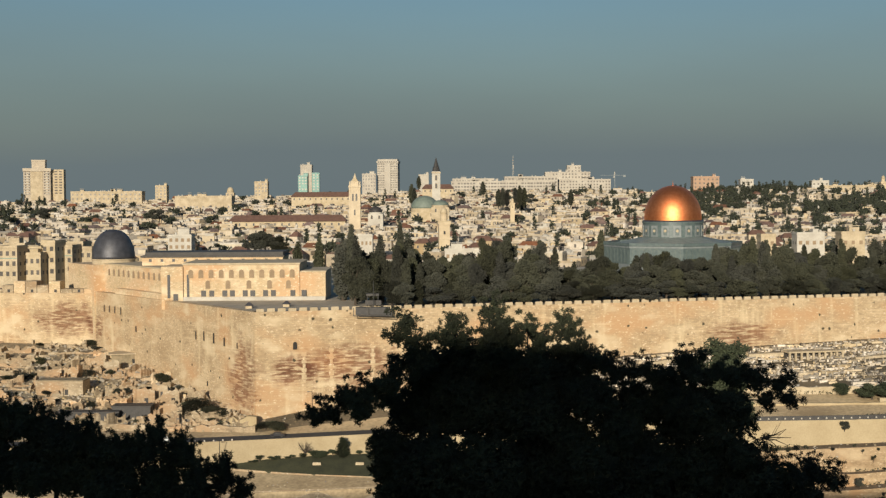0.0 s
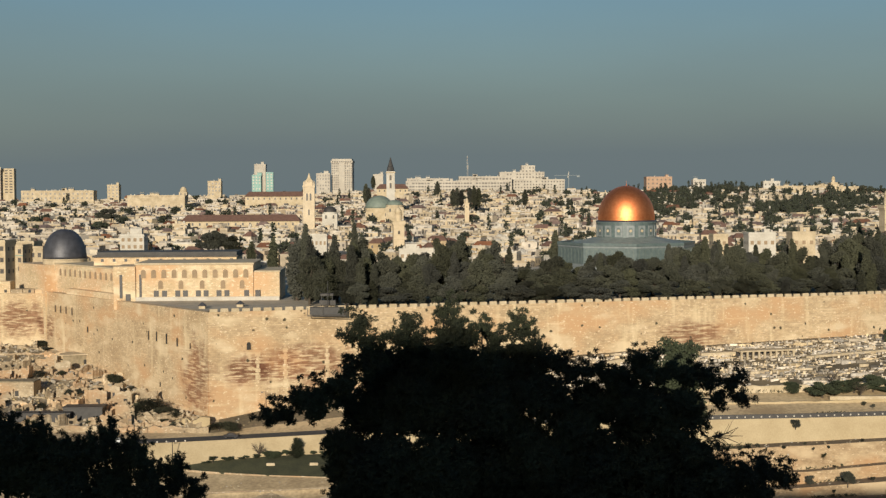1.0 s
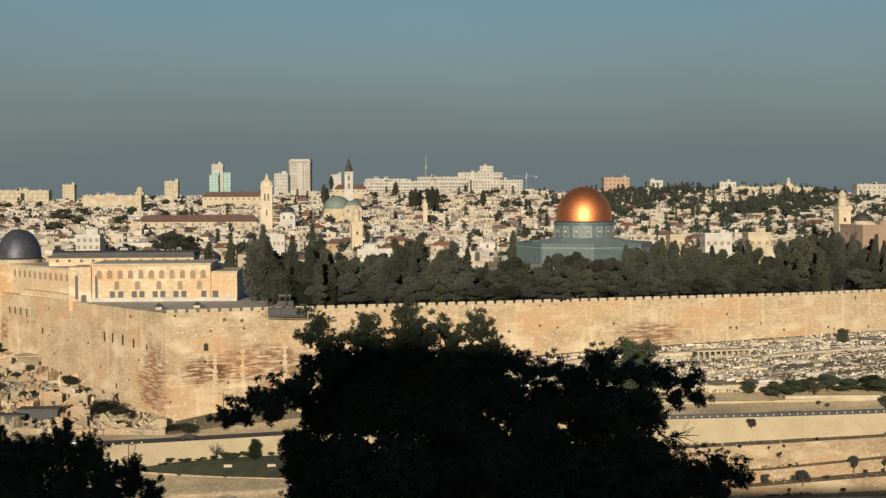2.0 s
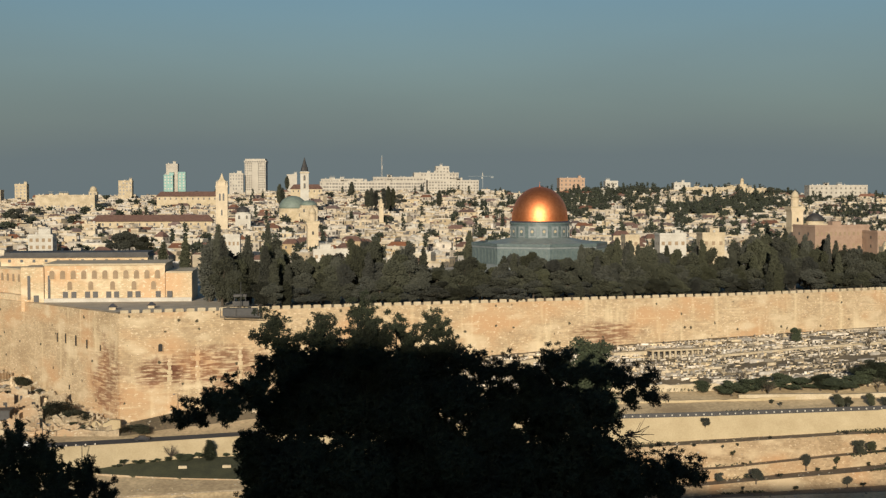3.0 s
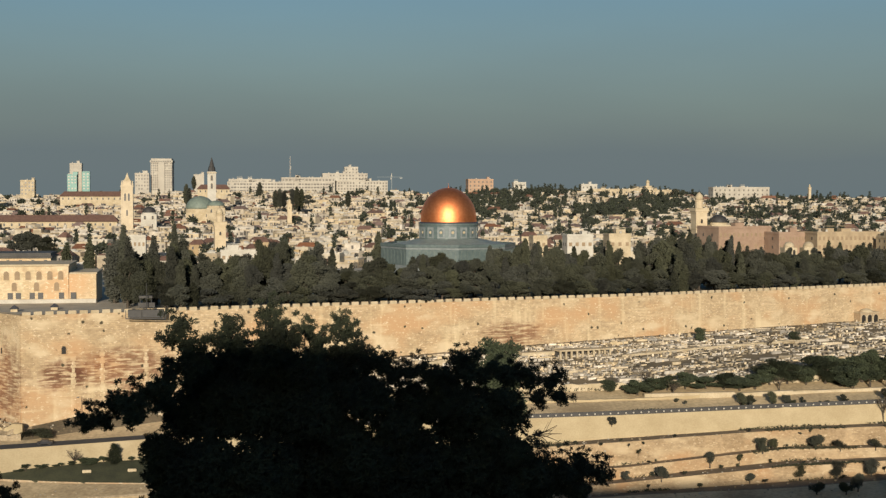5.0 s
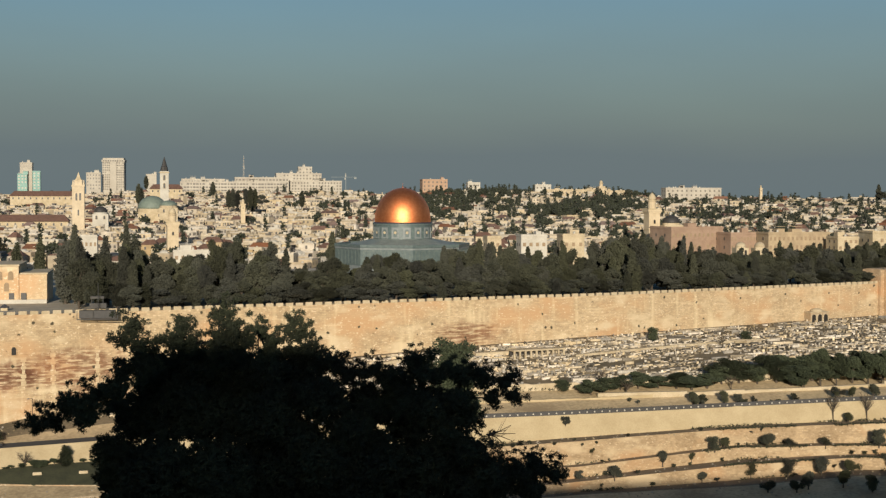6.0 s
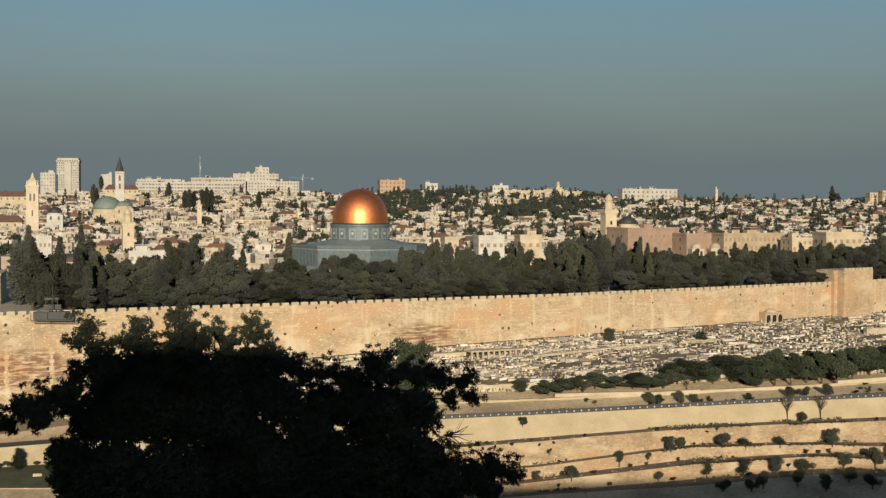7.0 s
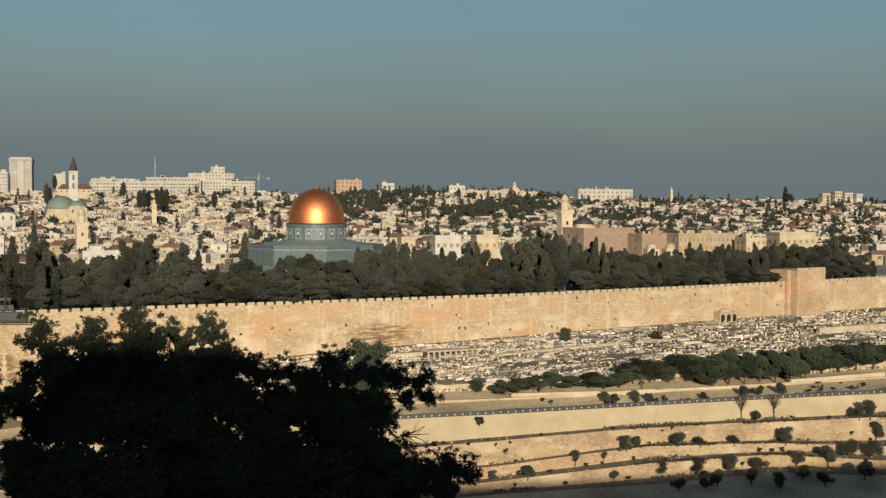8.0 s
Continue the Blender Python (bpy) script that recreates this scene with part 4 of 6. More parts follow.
M_HOTEL = mat("hotel_stone", (0.52, 0.44, 0.33), (0.42, 0.35, 0.26), 0.2)


def slab(name, label, category, at, w, d, h, wall, floors=0, cols=0, turn=0.0, glass=None, top=True, deep=8.0, blank=(), clutter=True):
    """A storeyed building: walls, roof edge, string courses, roof clutter, and rows of windows one by one. at: middle of the front foot."""
    rng = random.Random(int(abs(at[0]) * 10 + h * 100))
    ob = thing(name, label, category, at, turn)
    part("body", boxes((-w / 2, w / 2, 0, d, -deep, h)), wall, ob)
    if top:
        part("roof_edge", boxes((-w / 2 - 0.3, w / 2 + 0.3, -0.3, d + 0.3, h, h + 0.5), (-w / 2, w / 2, 0, 0.3, h + 0.5, h + 1.1), (-w / 2, -w / 2 + 0.3, 0.3, d, h + 0.5, h + 1.1), (w / 2 - 0.3, w / 2, 0.3, d, h + 0.5, h + 1.1)), wall, ob)
    if clutter and w > 9:
        for _ in range(max(1, int(w / 16))):
            rw, rx = rng.uniform(2.5, 6), rng.uniform(-0.4, 0.3) * w
            part("roof_room", boxes((rx, rx + rw, d * 0.3, d * 0.3 + 4, h + 0.5, h + rng.uniform(2.2, 3.6)), (rx - 0.2, rx + rw + 0.2, d * 0.3 - 0.2, d * 0.3 + 4.2, h + 3.6, h + 3.8)), wall, ob)
        for _ in range(max(1, int(w / 9))):
            piece("water_tank", shared("roof_tank", lambda: lathe([(0.6, 0), (0.6, 1.5), (0.15, 1.7)], 10), M_WHITE), ob, pose(rng.uniform(-0.45, 0.45) * w, d * rng.uniform(0.1, 0.25), h + 0.5))
    if floors:
        fh, cw = h / floors, w / cols
        ww, hh = round(min(cw * 0.5, 1.6), 2), round(min(fh * 0.5, 1.8), 2)
        for f in range(floors):
            if f and f % 2 == 0:
                piece("string_course", shared(f"course{w}", lambda: boxes((-w / 2 - 0.1, w / 2 + 0.1, -0.14, 0.1, 0, 0.25)), wall), ob, pose(0, 0, f * fh))
            for c in range(cols):
                if c in blank or rng.random() < 0.06:
                    continue
                # far blocks get the window colour paled for haze
                fill = glass or (M_FARGLASS if at[1] > 1000 else M_BLIND)
                wide = 1.7 if name == "office_complex" and c % 3 else 1.0
                piece("window", shared(f"win{name}{fill.name}{ww * wide}{hh}", lambda: boxes((-ww * wide / 2, ww * wide / 2, -0.06, 0.1, 0, hh)), fill), ob, pose(-w / 2 + (c + 0.5) * cw, 0, f * fh + fh * 0.28))
            for k in range(2):
                for side in (-1, 1):
                    piece("side_window", shared("slab_side", lambda: boxes((-0.6, 0.6, -0.06, 0.1, 0, 1.5)), M_HAZEWIN), ob, pose(side * w / 2, d * (0.3 + 0.4 * k), f * fh + fh * 0.28, 0, 0, 90 * side))
    return ob


t1 = slab("hotel_tower", "broad pale hotel tower with a roof block", "hotel", (-433.7, 1435.9, 38.2), 28, 20, 26, M_HOTEL, 9, 7, 8, M_HAZEWIN, blank=(2, 3, 4), clutter=False)
part("blank_panel", boxes((-6.5, 6.0, -0.5, 0, -6, 25)), M_CREAM, t1, "tan stone panel")
part("roof_block", boxes((-6, 8, 4, 16, 26, 37), (-6.4, 8.4, 3.6, 16.4, 36, 37.4)), M_HOTEL, t1)
part("wing", boxes((14.05, 27, 5, 22, -8, 27)), M_PALE, t1)
for f in range(9):
    for c in range(2):
        piece("window", shared("hotel_side", lambda: boxes((-1.5, 1.5, -0.06, 0.1, 0, 1.3)), M_HAZEWIN), t1, pose(19 + c * 4.8, 5, f * 2.9 + 1))
    piece("balcony", shared("hotel_balcony", lambda: boxes((-3.2, 3.2, -1.1, 0, 0, 0.9)), M_WHITE), t1, pose(-10.5, 0, f * 2.8 + 0.4))
    piece("balcony", shared("hotel_balcony_short", lambda: boxes((-2.4, 2.4, -1.1, 0, 0, 0.9)), M_WHITE), t1, pose(10.8, 0, f * 2.8 + 0.4))
part("top_band", boxes((-14.6, 14.6, -1.3, 0, 25, 28.4)), M_HOTEL, t1, "overhanging top storey")
wt = slab("white_tower", "tall white tower block with a grid of windows", "tower block", (-61.6, 1498.7, 40.4), 23, 22, 31, M_OFFICE, 12, 11, -4, M_HAZEWIN, blank=(4, 5, 6), clutter=False)
part("crown", boxes((-12.2, 12.2, -0.7, 22.6, 31.1, 33.2), (-11, 11, 0.4, 21, 33.2, 35.2)), M_OFFICE, wt, "overhanging crown storey")
part("rib", boxes((-3.3, 3.3, -0.8, 0, -6, 31)), M_OFFICE, wt, "blank central shaft")
for k in range(9):
    piece("crown_window", shared("crown_win", lambda: boxes((-0.7, 0.7, -0.06, 0.1, 0, 1.1)), M_HAZEWIN), wt, pose(-10 + 2.5 * k, -0.7, 31.6))
slab("tower_block", "pale tower block above green glass", "tower block", (-151.7, 1492.3, 40.9), 12.5, 14, 28, M_OFFICE, 0, 0)
slab("glass_block", "low green glass office block", "office", (-155.0, 1486.9, 40.9), 10, 8, 16, M_GLASS, 5, 3, glass=M_WHITE)
slab("glass_block", "green glass office block with a rounded top", "office", (-140.9, 1490.4, 40.9), 8, 8, 19, M_GLASS, 6, 2, glass=M_WHITE)
slab("apartment_block", "pale apartment block on the skyline", "apartments", (-81.8, 1487.8, 40.5), 15, 12, 18, M_OFFICE, 5, 5)
slab("apartment_block", "pale apartment block on the skyline", "apartments", (-21.0, 1479.9, 40.1), 11, 12, 17, M_OFFICE, 0, 0)
slab("apartment_block", "weathered apartment block on the skyline", "apartments", (-297.9, 1419.1, 33.3), 12, 12, 13, M_PALE, 4, 3)
slab("apartment_block", "pale terraced apartment block on the skyline", "apartments", (-194.5, 1436.9, 35.0), 14, 12, 15, M_CREAM, 4, 4)
slab("long_building", "long low pale building on the ridge", "building", (-350.2, 1396.8, 31.3), 74, 16, 9, M_CREAM, 2, 16)
slab("long_building", "long blank limestone wall building", "building", (-219.6, 1230.6, 21.0), 52, 16, 14, M_CREAM, 1, 9)
slab("office_complex", "broad white institutional building with long windows", "building", (65.3, 1458.5, 35.2), 112, 20, 14, M_OFFICE, 4, 34)
slab("office_complex", "raised white block with overhanging roof", "building", (33.8, 1474.6, 44.7), 46, 16, 7.5, M_OFFICE, 2, 14)
slab("office_complex", "raised white block with overhanging roof", "building", (96.5, 1466.8, 43.1), 58, 16, 11, M_OFFICE, 3, 16)
slab("stepped_hotel", "stepped cream building on the skyline", "building", (152.4, 1482.2, 37.8), 66, 16, 13, M_OFFICE, 4, 20)
slab("stepped_hotel", "stepped cream building on the skyline", "building", (139.1, 1493.5, 49.2), 50, 16, 10, M_OFFICE, 3, 14)
slab("stepped_hotel", "stepped cream building top on the skyline", "building", (146.5, 1497.9, 55.5), 15, 12, 11, M_OFFICE, 3, 4)
slab("rose_building", "square rose-coloured building on the ridge", "building", (285.0, 1452.3, 35.8), 28, 16, 17, M_ORANGE, 4, 6)
slab("white_villa", "white flat-roofed house among trees", "house", (327.0, 1443.4, 35.5), 14, 10, 14, M_WHITE, 3, 3)
slab("white_villa", "white flat-roofed house among trees", "house", (400.7, 1424.7, 37.4), 18, 10, 10, M_WHITE, 2, 4)
slab("long_building", "long limestone building with a flat roof", "building", (425.1, 1375.8, 31.9), 70, 14, 10, M_CREAM, 2, 14)
slab("long_building", "long limestone building with a flat roof", "building", (464.3, 1363.1, 32.0), 34, 14, 9, M_CREAM, 2, 7)
slab("long_building", "low pale building with a dark roof line", "building", (327.0, 1402.4, 33.0), 36, 14, 6, M_WHITE, 1, 7)
slab("school", "long pale building with a dark flat roof", "building", (539.9, 1335.0, 34.9), 62, 14, 9, M_OFFICE, 2, 12)
for dx, w, h in ((-13, 9, 4.5), (-3, 8, 6.5), (6, 9, 5.0), (15, 7, 4.0)):
    slab("apartment_block", "pale flat-roofed house on the skyline", "apartments", (755.8 + dx, 1225.7 - dx * 0.6, 36.3), w, 9, h, M_CREAM if dx < 0 else M_WHITE, 2, 3)
# large buildings behind the tree belt
slab("convent", "large rose-brown stone building with a flat roof", "building", (260.6, 638.9, 8.1), 31, 20, 11.5, M_BROWN, 2, 12, 12)
slab("convent", "rose-brown stone wing with a row of tall windows", "building", (283.6, 629.0, 8.4), 20, 20, 8.5, M_BROWN, 2, 11, 8)
slab("school", "long sunlit stone building with arched windows", "building", (306.0, 618.4, 8.7), 34, 18, 8.6, M_GOLDEN, 2, 14, 4)
slab("school", "pale stone block beside the long building", "building", (323.9, 602.4, 9.3), 11, 12, 6.2, M_PALE, 2, 4)
slab("market_hall", "long building with a greenish flat roof", "building", (344.4, 597.9, 12.1), 20, 14, 6.2, M_PALE, 1, 6)
slab("white_house", "bright white-fronted house above the trees", "house", (173.3, 631.7, 9.5), 13, 10, 6.6, M_WHITE, 1, 4)
slab("white_house", "pale sunlit stone house above the trees", "house", (155.7, 641.4, 9.2), 7, 9, 6, M_CREAM, 1, 2)
slab("stone_house", "square sunlit stone house with a flat roof", "house", (193.1, 631.1, 9.4), 11, 10, 7, M_CREAM, 1, 3)
for p, w, h, c in (((-170.7, 525.0, 3.9), 8, 12.0, 3), ((-164.2, 531.2, 3.9), 9.5, 9.0, 4), ((-158.3, 537.2, 4.0), 6, 13.5, 2), ((-154.5, 544.5, 4.9), 8, 10.5, 3), ((-148.8, 552.3, 4.9), 8.5, 9.5, 3), ((-173.7, 570.1, 6.9), 12, 7.0, 4), ((-161.2, 584.2, 8.0), 9, 7.5, 3), ((-183.0, 571.4, 8.8), 10, 6.5, 3)):
    slab("stone_house", "pale stone house stepped above the old wall", "house", p, w, 9, h, M_CREAM if c % 2 else M_PALE, max(1, int(h / 3.4)), c, -18 + c * 3, M_HAZEWIN)
slab("stone_house", "white stone house with arched doors", "house", (-123.4, 628.0, 10.4), 11, 10, 6.5, M_WHITE, 2, 4)
slab("stone_house", "pale arcaded house above the trees", "house", (-38.7, 658.9, 9.7), 8, 9, 6, M_WHITE, 1, 4)
slab("stone_house", "pale house with three windows above the trees", "house", (9.8, 649.9, 3.7), 18, 10, 5, M_WHITE, 1, 6)


def roof_long(label, p, w, h, D, wall):
    ob = thing("long_roofed_hall", label, "hall", p)
    part("body", boxes((-w / 2, w / 2, 0, 14, -6, h)), wall, ob)
    bm = bmesh.new()
    a = [bm.verts.new(q) for q in ((-w / 2 - 1, -1, h), (w / 2 + 1, -1, h), (w / 2 + 1, 15, h), (-w / 2 - 1, 15, h), (-w / 2 + 3, 7, h + 4.5), (w / 2 - 3, 7, h + 4.5))]
    for f in ((0, 1, 5, 4), (1, 2, 5), (2, 3, 4, 5), (3, 0, 4), (3, 2, 1, 0)):
        bm.faces.new([a[i] for i in f])
    part("roof", bm, M_RED, ob, "long red-brown tiled roof")
    for i in range(int(w / 5)):
        piece("window", shared("hall_win", lambda: arch(1.2, 2.0, 0.06), M_DARK), ob, pose(-w / 2 + 2.5 + i * 5, 0, h - 3))


roof_long("long stone hall under a red-brown tiled roof", (-109.4, 1245.2, 29.5), 62, 5, 1250, M_PALE)
roof_long("long stone hall under a red-brown tiled roof", (-109.7, 943.6, 14.6), 82, 3, 950, M_PALE)
roof_long("stone building under a red tiled roof", (-4.7, 1300.0, 38.4), 30, 3, 1300, M_PALE)

# church belfry
M_BELFRY = mat("white_limestone", (0.64, 0.53, 0.37), (0.52, 0.42, 0.285), 0.3)
bt = thing("belfry", "tall square cream stone church belfry with a pointed cap", "tower", (-59.0, 898.1, 15.3), 0)
bt.scale = (0.74, 0.74, 0.97)
part("shaft", boxes((-5, 5, 0, 10, -6, 26.5)), M_BELFRY, bt)
part("gallery", boxes((-5.6, 5.6, -0.6, 10.6, 26.5, 27.6)), M_BELFRY, bt)
part("turret", boxes((-3.4, 3.4, 1.6, 8.4, 27.6, 30.4), (-3.7, 3.7, 1.3, 8.7, 30.4, 30.9)), M_BELFRY, bt)
part("cap", lathe([(4.2, 30.9), (2.2, 32.6), (0.15, 36.2)], 4, cy=5, turn=radians(45)), M_PALE, bt)
for cx, cy in ((-4.6, 0.4), (4.6, 0.4), (-4.6, 9.6), (4.6, 9.6)):
    part("pinnacle", lathe([(0.7, 27.6), (0.6, 29), (0.05, 31)], 4, cx=cx, cy=cy, turn=radians(45)), M_BELFRY, bt)
for x in (-1.6, 1.6):
    window(bt, pose(x, 0, 17), 1.6, 5.0, M_BELFRY, 0.12, "b")
window(bt, pose(0, 0, 7), 1.3, 4, M_BELFRY, 0.12, "b2")
part("corner_strip", boxes((-5.2, -3.8, -0.25, 0, -6, 26.5)), M_BELFRY, bt)
part("corner_strip", boxes((3.8, 5.2, -0.25, 0, -6, 26.5)), M_BELFRY, bt)

# slate-spired church tower
sp = thing("spired_tower", "white stone church tower with a dark slate spire", "tower", (-5.4, 1100.0, 35.8))
part("shaft", boxes((-3.4, 3.4, 0, 6.8, -6, 19)), M_WHITE, sp)
part("gallery", boxes((-3.9, 3.9, -0.5, 7.3, 17.6, 18.4)), M_CREAM, sp)
part("spire", lathe([(3.2, 19), (2.6, 22.5), (2.2, 23), (0.2, 30.5)], 8, cy=3.4), M_SLATE, sp, "dark slate spire")
for z in (5, 11.5):
    window(sp, pose(0, 0, z), 1.6, 4.2, M_CREAM, 0.1, "sp")


def domed(label, p, r, wall_w, wall_h, wall, skin, rise=0.8):
    ob = thing("domed_church", label, "church", p)
    part("body", boxes((-wall_w / 2, wall_w / 2, -r, r * 1.2, -6, wall_h)), wall, ob)
    part("drum", lathe([(r, wall_h), (r, wall_h + r * 0.25)], 24), wall, ob)
    part("dome", lathe([(r * math.cos(a), wall_h + r * 0.25 + r * rise * math.sin(a)) for a in np.linspace(0, 1.55, 12)], 28), skin, ob, smooth=True)
    for x in (-wall_w / 4, wall_w / 4):
        window(ob, pose(x, -r, wall_h - 3.5), 1.2, 2.4, M_CREAM, 0.1, "d")


domed("church with a broad grey-green dome", (-13.6, 1009.9, 20.1), 10.5, 20, 3, M_PALE, M_SAGE, 0.9)
domed("church with a smaller grey-green dome", (-2.0, 985.0, 19.6), 6.2, 13, 7, M_CREAM, M_SAGE, 0.6)
domed("small church with a black dome", (-45.0, 898.9, 18.3), 4.4, 10, 5, M_WHITE, M_SLATE, 0.9)
domed("small stone church with a dark dome", (259.2, 671.7, 19.7), 4.6, 11, 1, M_PALE, M_SLATE, 0.9)
domed("small pale domed shrine among the trees", (259.9, 584.8, 9.0), 2.4, 6, 3, M_PALE, M_CREAM, 0.9)
domed("small pale domed shrine among the trees", (267.8, 581.3, 9.1), 2.4, 6, 3, M_PALE, M_CREAM, 0.9)
domed("small church with a pale pointed dome", (-210.9, 1333.4, 33.0), 3.5, 8, 6, M_CREAM, M_PALE, 1.3)


M_GOLDSTONE = mat("golden_limestone", (0.62, 0.50, 0.335), (0.51, 0.405, 0.26), 0.3)


def minaret(label, p, w, h, turn=0):
    """A square shaft, a corbelled gallery, a slimmer upper stage and a bulbed cap."""
    ob = thing("minaret", label, "minaret", p, turn)
    part("shaft", boxes((-w / 2, w / 2, -w / 2, w / 2, -8, h * 0.66)), M_GOLDSTONE, ob)
    part("gallery", boxes((-w * 0.62, w * 0.62, -w * 0.62, w * 0.62, h * 0.66, h * 0.69), (-w * 0.55, w * 0.55, -w * 0.55, w * 0.55, h * 0.63, h * 0.66)), M_GOLDSTONE, ob)
    part("railing", boxes((-w * 0.6, w * 0.6, -w * 0.6, -w * 0.57, h * 0.69, h * 0.72), (-w * 0.6, w * 0.6, w * 0.57, w * 0.6, h * 0.69, h * 0.72), (-w * 0.6, -w * 0.57, -w * 0.57, w * 0.57, h * 0.69, h * 0.72), (w * 0.57, w * 0.6, -w * 0.57, w * 0.57, h * 0.69, h * 0.72)), M_PALE, ob)
    part("upper_stage", lathe([(w * 0.33, h * 0.69), (w * 0.33, h * 0.84), (w * 0.4, h * 0.845), (w * 0.4, h * 0.86)], 12), M_GOLDSTONE, ob)
    part("cap", lathe([(w * 0.3, h * 0.86), (w * 0.34, h * 0.9), (w * 0.24, h * 0.95), (0.05, h)], 12), M_PALE, ob, smooth=True)
    part("finial", lathe([(0.12, h), (0.05, h * 1.05)], 6), M_IRON, ob)
    window(ob, pose(0, -w / 2, h * 0.45), round(w * 0.18, 2), round(h * 0.07, 2), M_GOLDSTONE, 0.1, "mn")
    part("band", boxes((-w * 0.52, w * 0.52, -w * 0.52, w * 0.52, h * 0.34, h * 0.355)), M_PALE, ob)


minaret("square cream stone minaret above the trees", (0.5, 720.0, 2.4), 5.8, 27, 6)
minaret("tall square stone minaret among cypresses", (249.7, 675.3, 7.9), 6.4, 30, 6)
minaret("slim pale minaret in the old town", (50.7, 978.7, 20.2), 3.2, 13)
minaret("slim church tower on the ridge", (442.5, 1349.3, 29.6), 5.5, 23)
minaret("slim pale minaret on the ridge", (586.3, 1271.3, 36.5), 2.4, 11)

# radio mast and crane
mast = thing("radio_mast", "thin red and white lattice radio mast", "mast", (77.9, 1488.0, 52.0))
bm = bmesh.new()
for sx, sy in ((-1, -1), (1, -1), (0, 1)):
    limb(bm, (sx * 0.9, sy * 0.9, -6), (sx * 0.25, sy * 0.25, 27), 0.11, 0.07, 4)
part("legs", bm, M_WHITE, mast)
for k in range(9):
    piece("brace", shared("mast_brace", lambda: boxes((-0.8, 0.8, -0.1, 0.1, -0.1, 0.1)), M_ORANGE), mast, pose(0, -0.5, 3 * k, 0, 35 if k % 2 else -35, 0))
part("antenna", lathe([(0.4, 12), (0.4, 16), (0.1, 16.2)], 8, cx=0.6), M_WHITE, mast)
crane = thing("tower_crane", "pale tower crane above distant rooftops", "crane", (189.9, 1482.9, 40.7))
part("mast", boxes((-0.28, 0.28, -0.28, 0.28, -8, 16)), M_MARBLE, crane)
part("jib", boxes((-16, 12, -0.2, 0.2, 15.2, 15.5)), M_MARBLE, crane)
part("counterweight", boxes((9, 12, -0.7, 0.7, 13.4, 15)), M_MARBLE, crane)
part("cab", boxes((-1.4, -0.4, -1.4, 0.6, 12.6, 14.6)), M_WHITE, crane)
part("apex", lathe([(0.8, 15.9), (0.1, 20)], 4), M_WHITE, crane)

# groups of cypresses in the town
for p, h in (((45.4, 1099.1, 25.7), 14), ((49.1, 1098.9, 25.7), 15), ((52.4, 1098.8, 25.7), 13), ((59.3, 1098.4, 25.7), 15), ((62.7, 1093.2, 25.2), 17), ((66.6, 1098.0, 25.6), 15), ((72.2, 1097.6, 27.4), 10), ((103.3, 1085.1, 26.0), 13), ((-25.8, 1099.7, 28.0), 16), ((-23.4, 1094.7, 28.0), 13), ((-25.1, 1399.8, 41.7), 13), ((37.5, 1249.4, 35.5), 12), ((463.8, 1321.0, 34.5), 9), ((677.8, 1202.0, 32.6), 15), ((675.3, 1192.0, 31.5), 11), ((-211.6, 977.4, 17.7), 10), ((-206.8, 978.4, 17.6), 10), ((-83.7, 594.1, 10.6), 10), ((-78.8, 594.8, 10.0), 11), ((-74.4, 595.4, 9.5), 9), ((-255.8, 862.9, 20.2), 9)):
    tree("cypress", "cypress" if h > 11 else "broad", int(h) % 3, p, h, 5.5 if h > 11 else 4.5, "dark cypress standing among town houses", M_LEAF, "trees in the town")
# lamp standards on the esplanade
for p, h in (((44.0, 493.0, 0.3), 8), ((11.6, 469.9, 2.1), 7), ((-24.7, 469.4, 2.4), 9)):
    ob = thing("lamp_standard", "pale steel lamp standard on the esplanade", "street lamp", (p[0], p[1] - 8, 0), group="lamps on the esplanade")
    part("pole", lathe([(0.16, 0), (0.1, h)], 8), M_WHITE, ob)
    part("crossarm", boxes((-1.2, 1.2, -0.08, 0.08, h - 0.1, h + 0.06)), M_WHITE, ob)
# ---- valley side ----


def ribbon(name, line, width, height, material, label, category, a, b, lift=0.0, step=3.0, kind="structure", jag=0.0):
    """A low wall or strip that follows a line over the ground from x = a to x = b, its back set width behind its face."""
    bm = bmesh.new()
    n = max(2, int((b - a) / step))
    cols = []
    for i in range(n + 1):
        x = a + (b - a) * i / n
        y, z = along(line, x)
        t = z + lift + height + jag * noise.noise(Vector((x * 0.4, 7, height)))
        cols.append([bm.verts.new(p) for p in ((x, y - 0.15 * height, z + lift - 1.5), (x, y, t), (x, y + width, t), (x, y + width, z + lift - 1.5))])
    for p, q in zip(cols, cols[1:]):
        for k in range(3):
            bm.faces.new((p[k], q[k], q[k + 1], p[k + 1]))
    bm.faces.new(cols[0])
    bm.faces.new(cols[-1][::-1])
    bmesh.ops.recalc_face_normals(bm, faces=bm.faces)
    return tagged(part(name, bm, material), label, category, kind=kind)


def strip(name, upper, lower, material, label, category, a, b, lift=0.12, step=4.0):
    """A sheet between two level lines, laid just above the ground."""
    bm = bmesh.new()
    n = int((b - a) / step)
    rows = []
    for i in range(n + 1):
        x = a + (b - a) * i / n
        (ya, za), (yb, zb) = along(upper, x), along(lower, x)
        rows.append([bm.verts.new((x, ya + (yb - ya) * k / 3, za + (zb - za) * k / 3 + lift)) for k in range(4)])
        rows[-1].append(bm.verts.new((x, yb - 0.05, zb - 1.0)))
    for p, q in zip(rows, rows[1:]):
        for k in range(4):
            bm.faces.new((p[k], p[k + 1], q[k + 1], q[k]))
    bmesh.ops.recalc_face_normals(bm, faces=bm.faces)
    return tagged(part(name, bm, material), label, category, kind="structure")


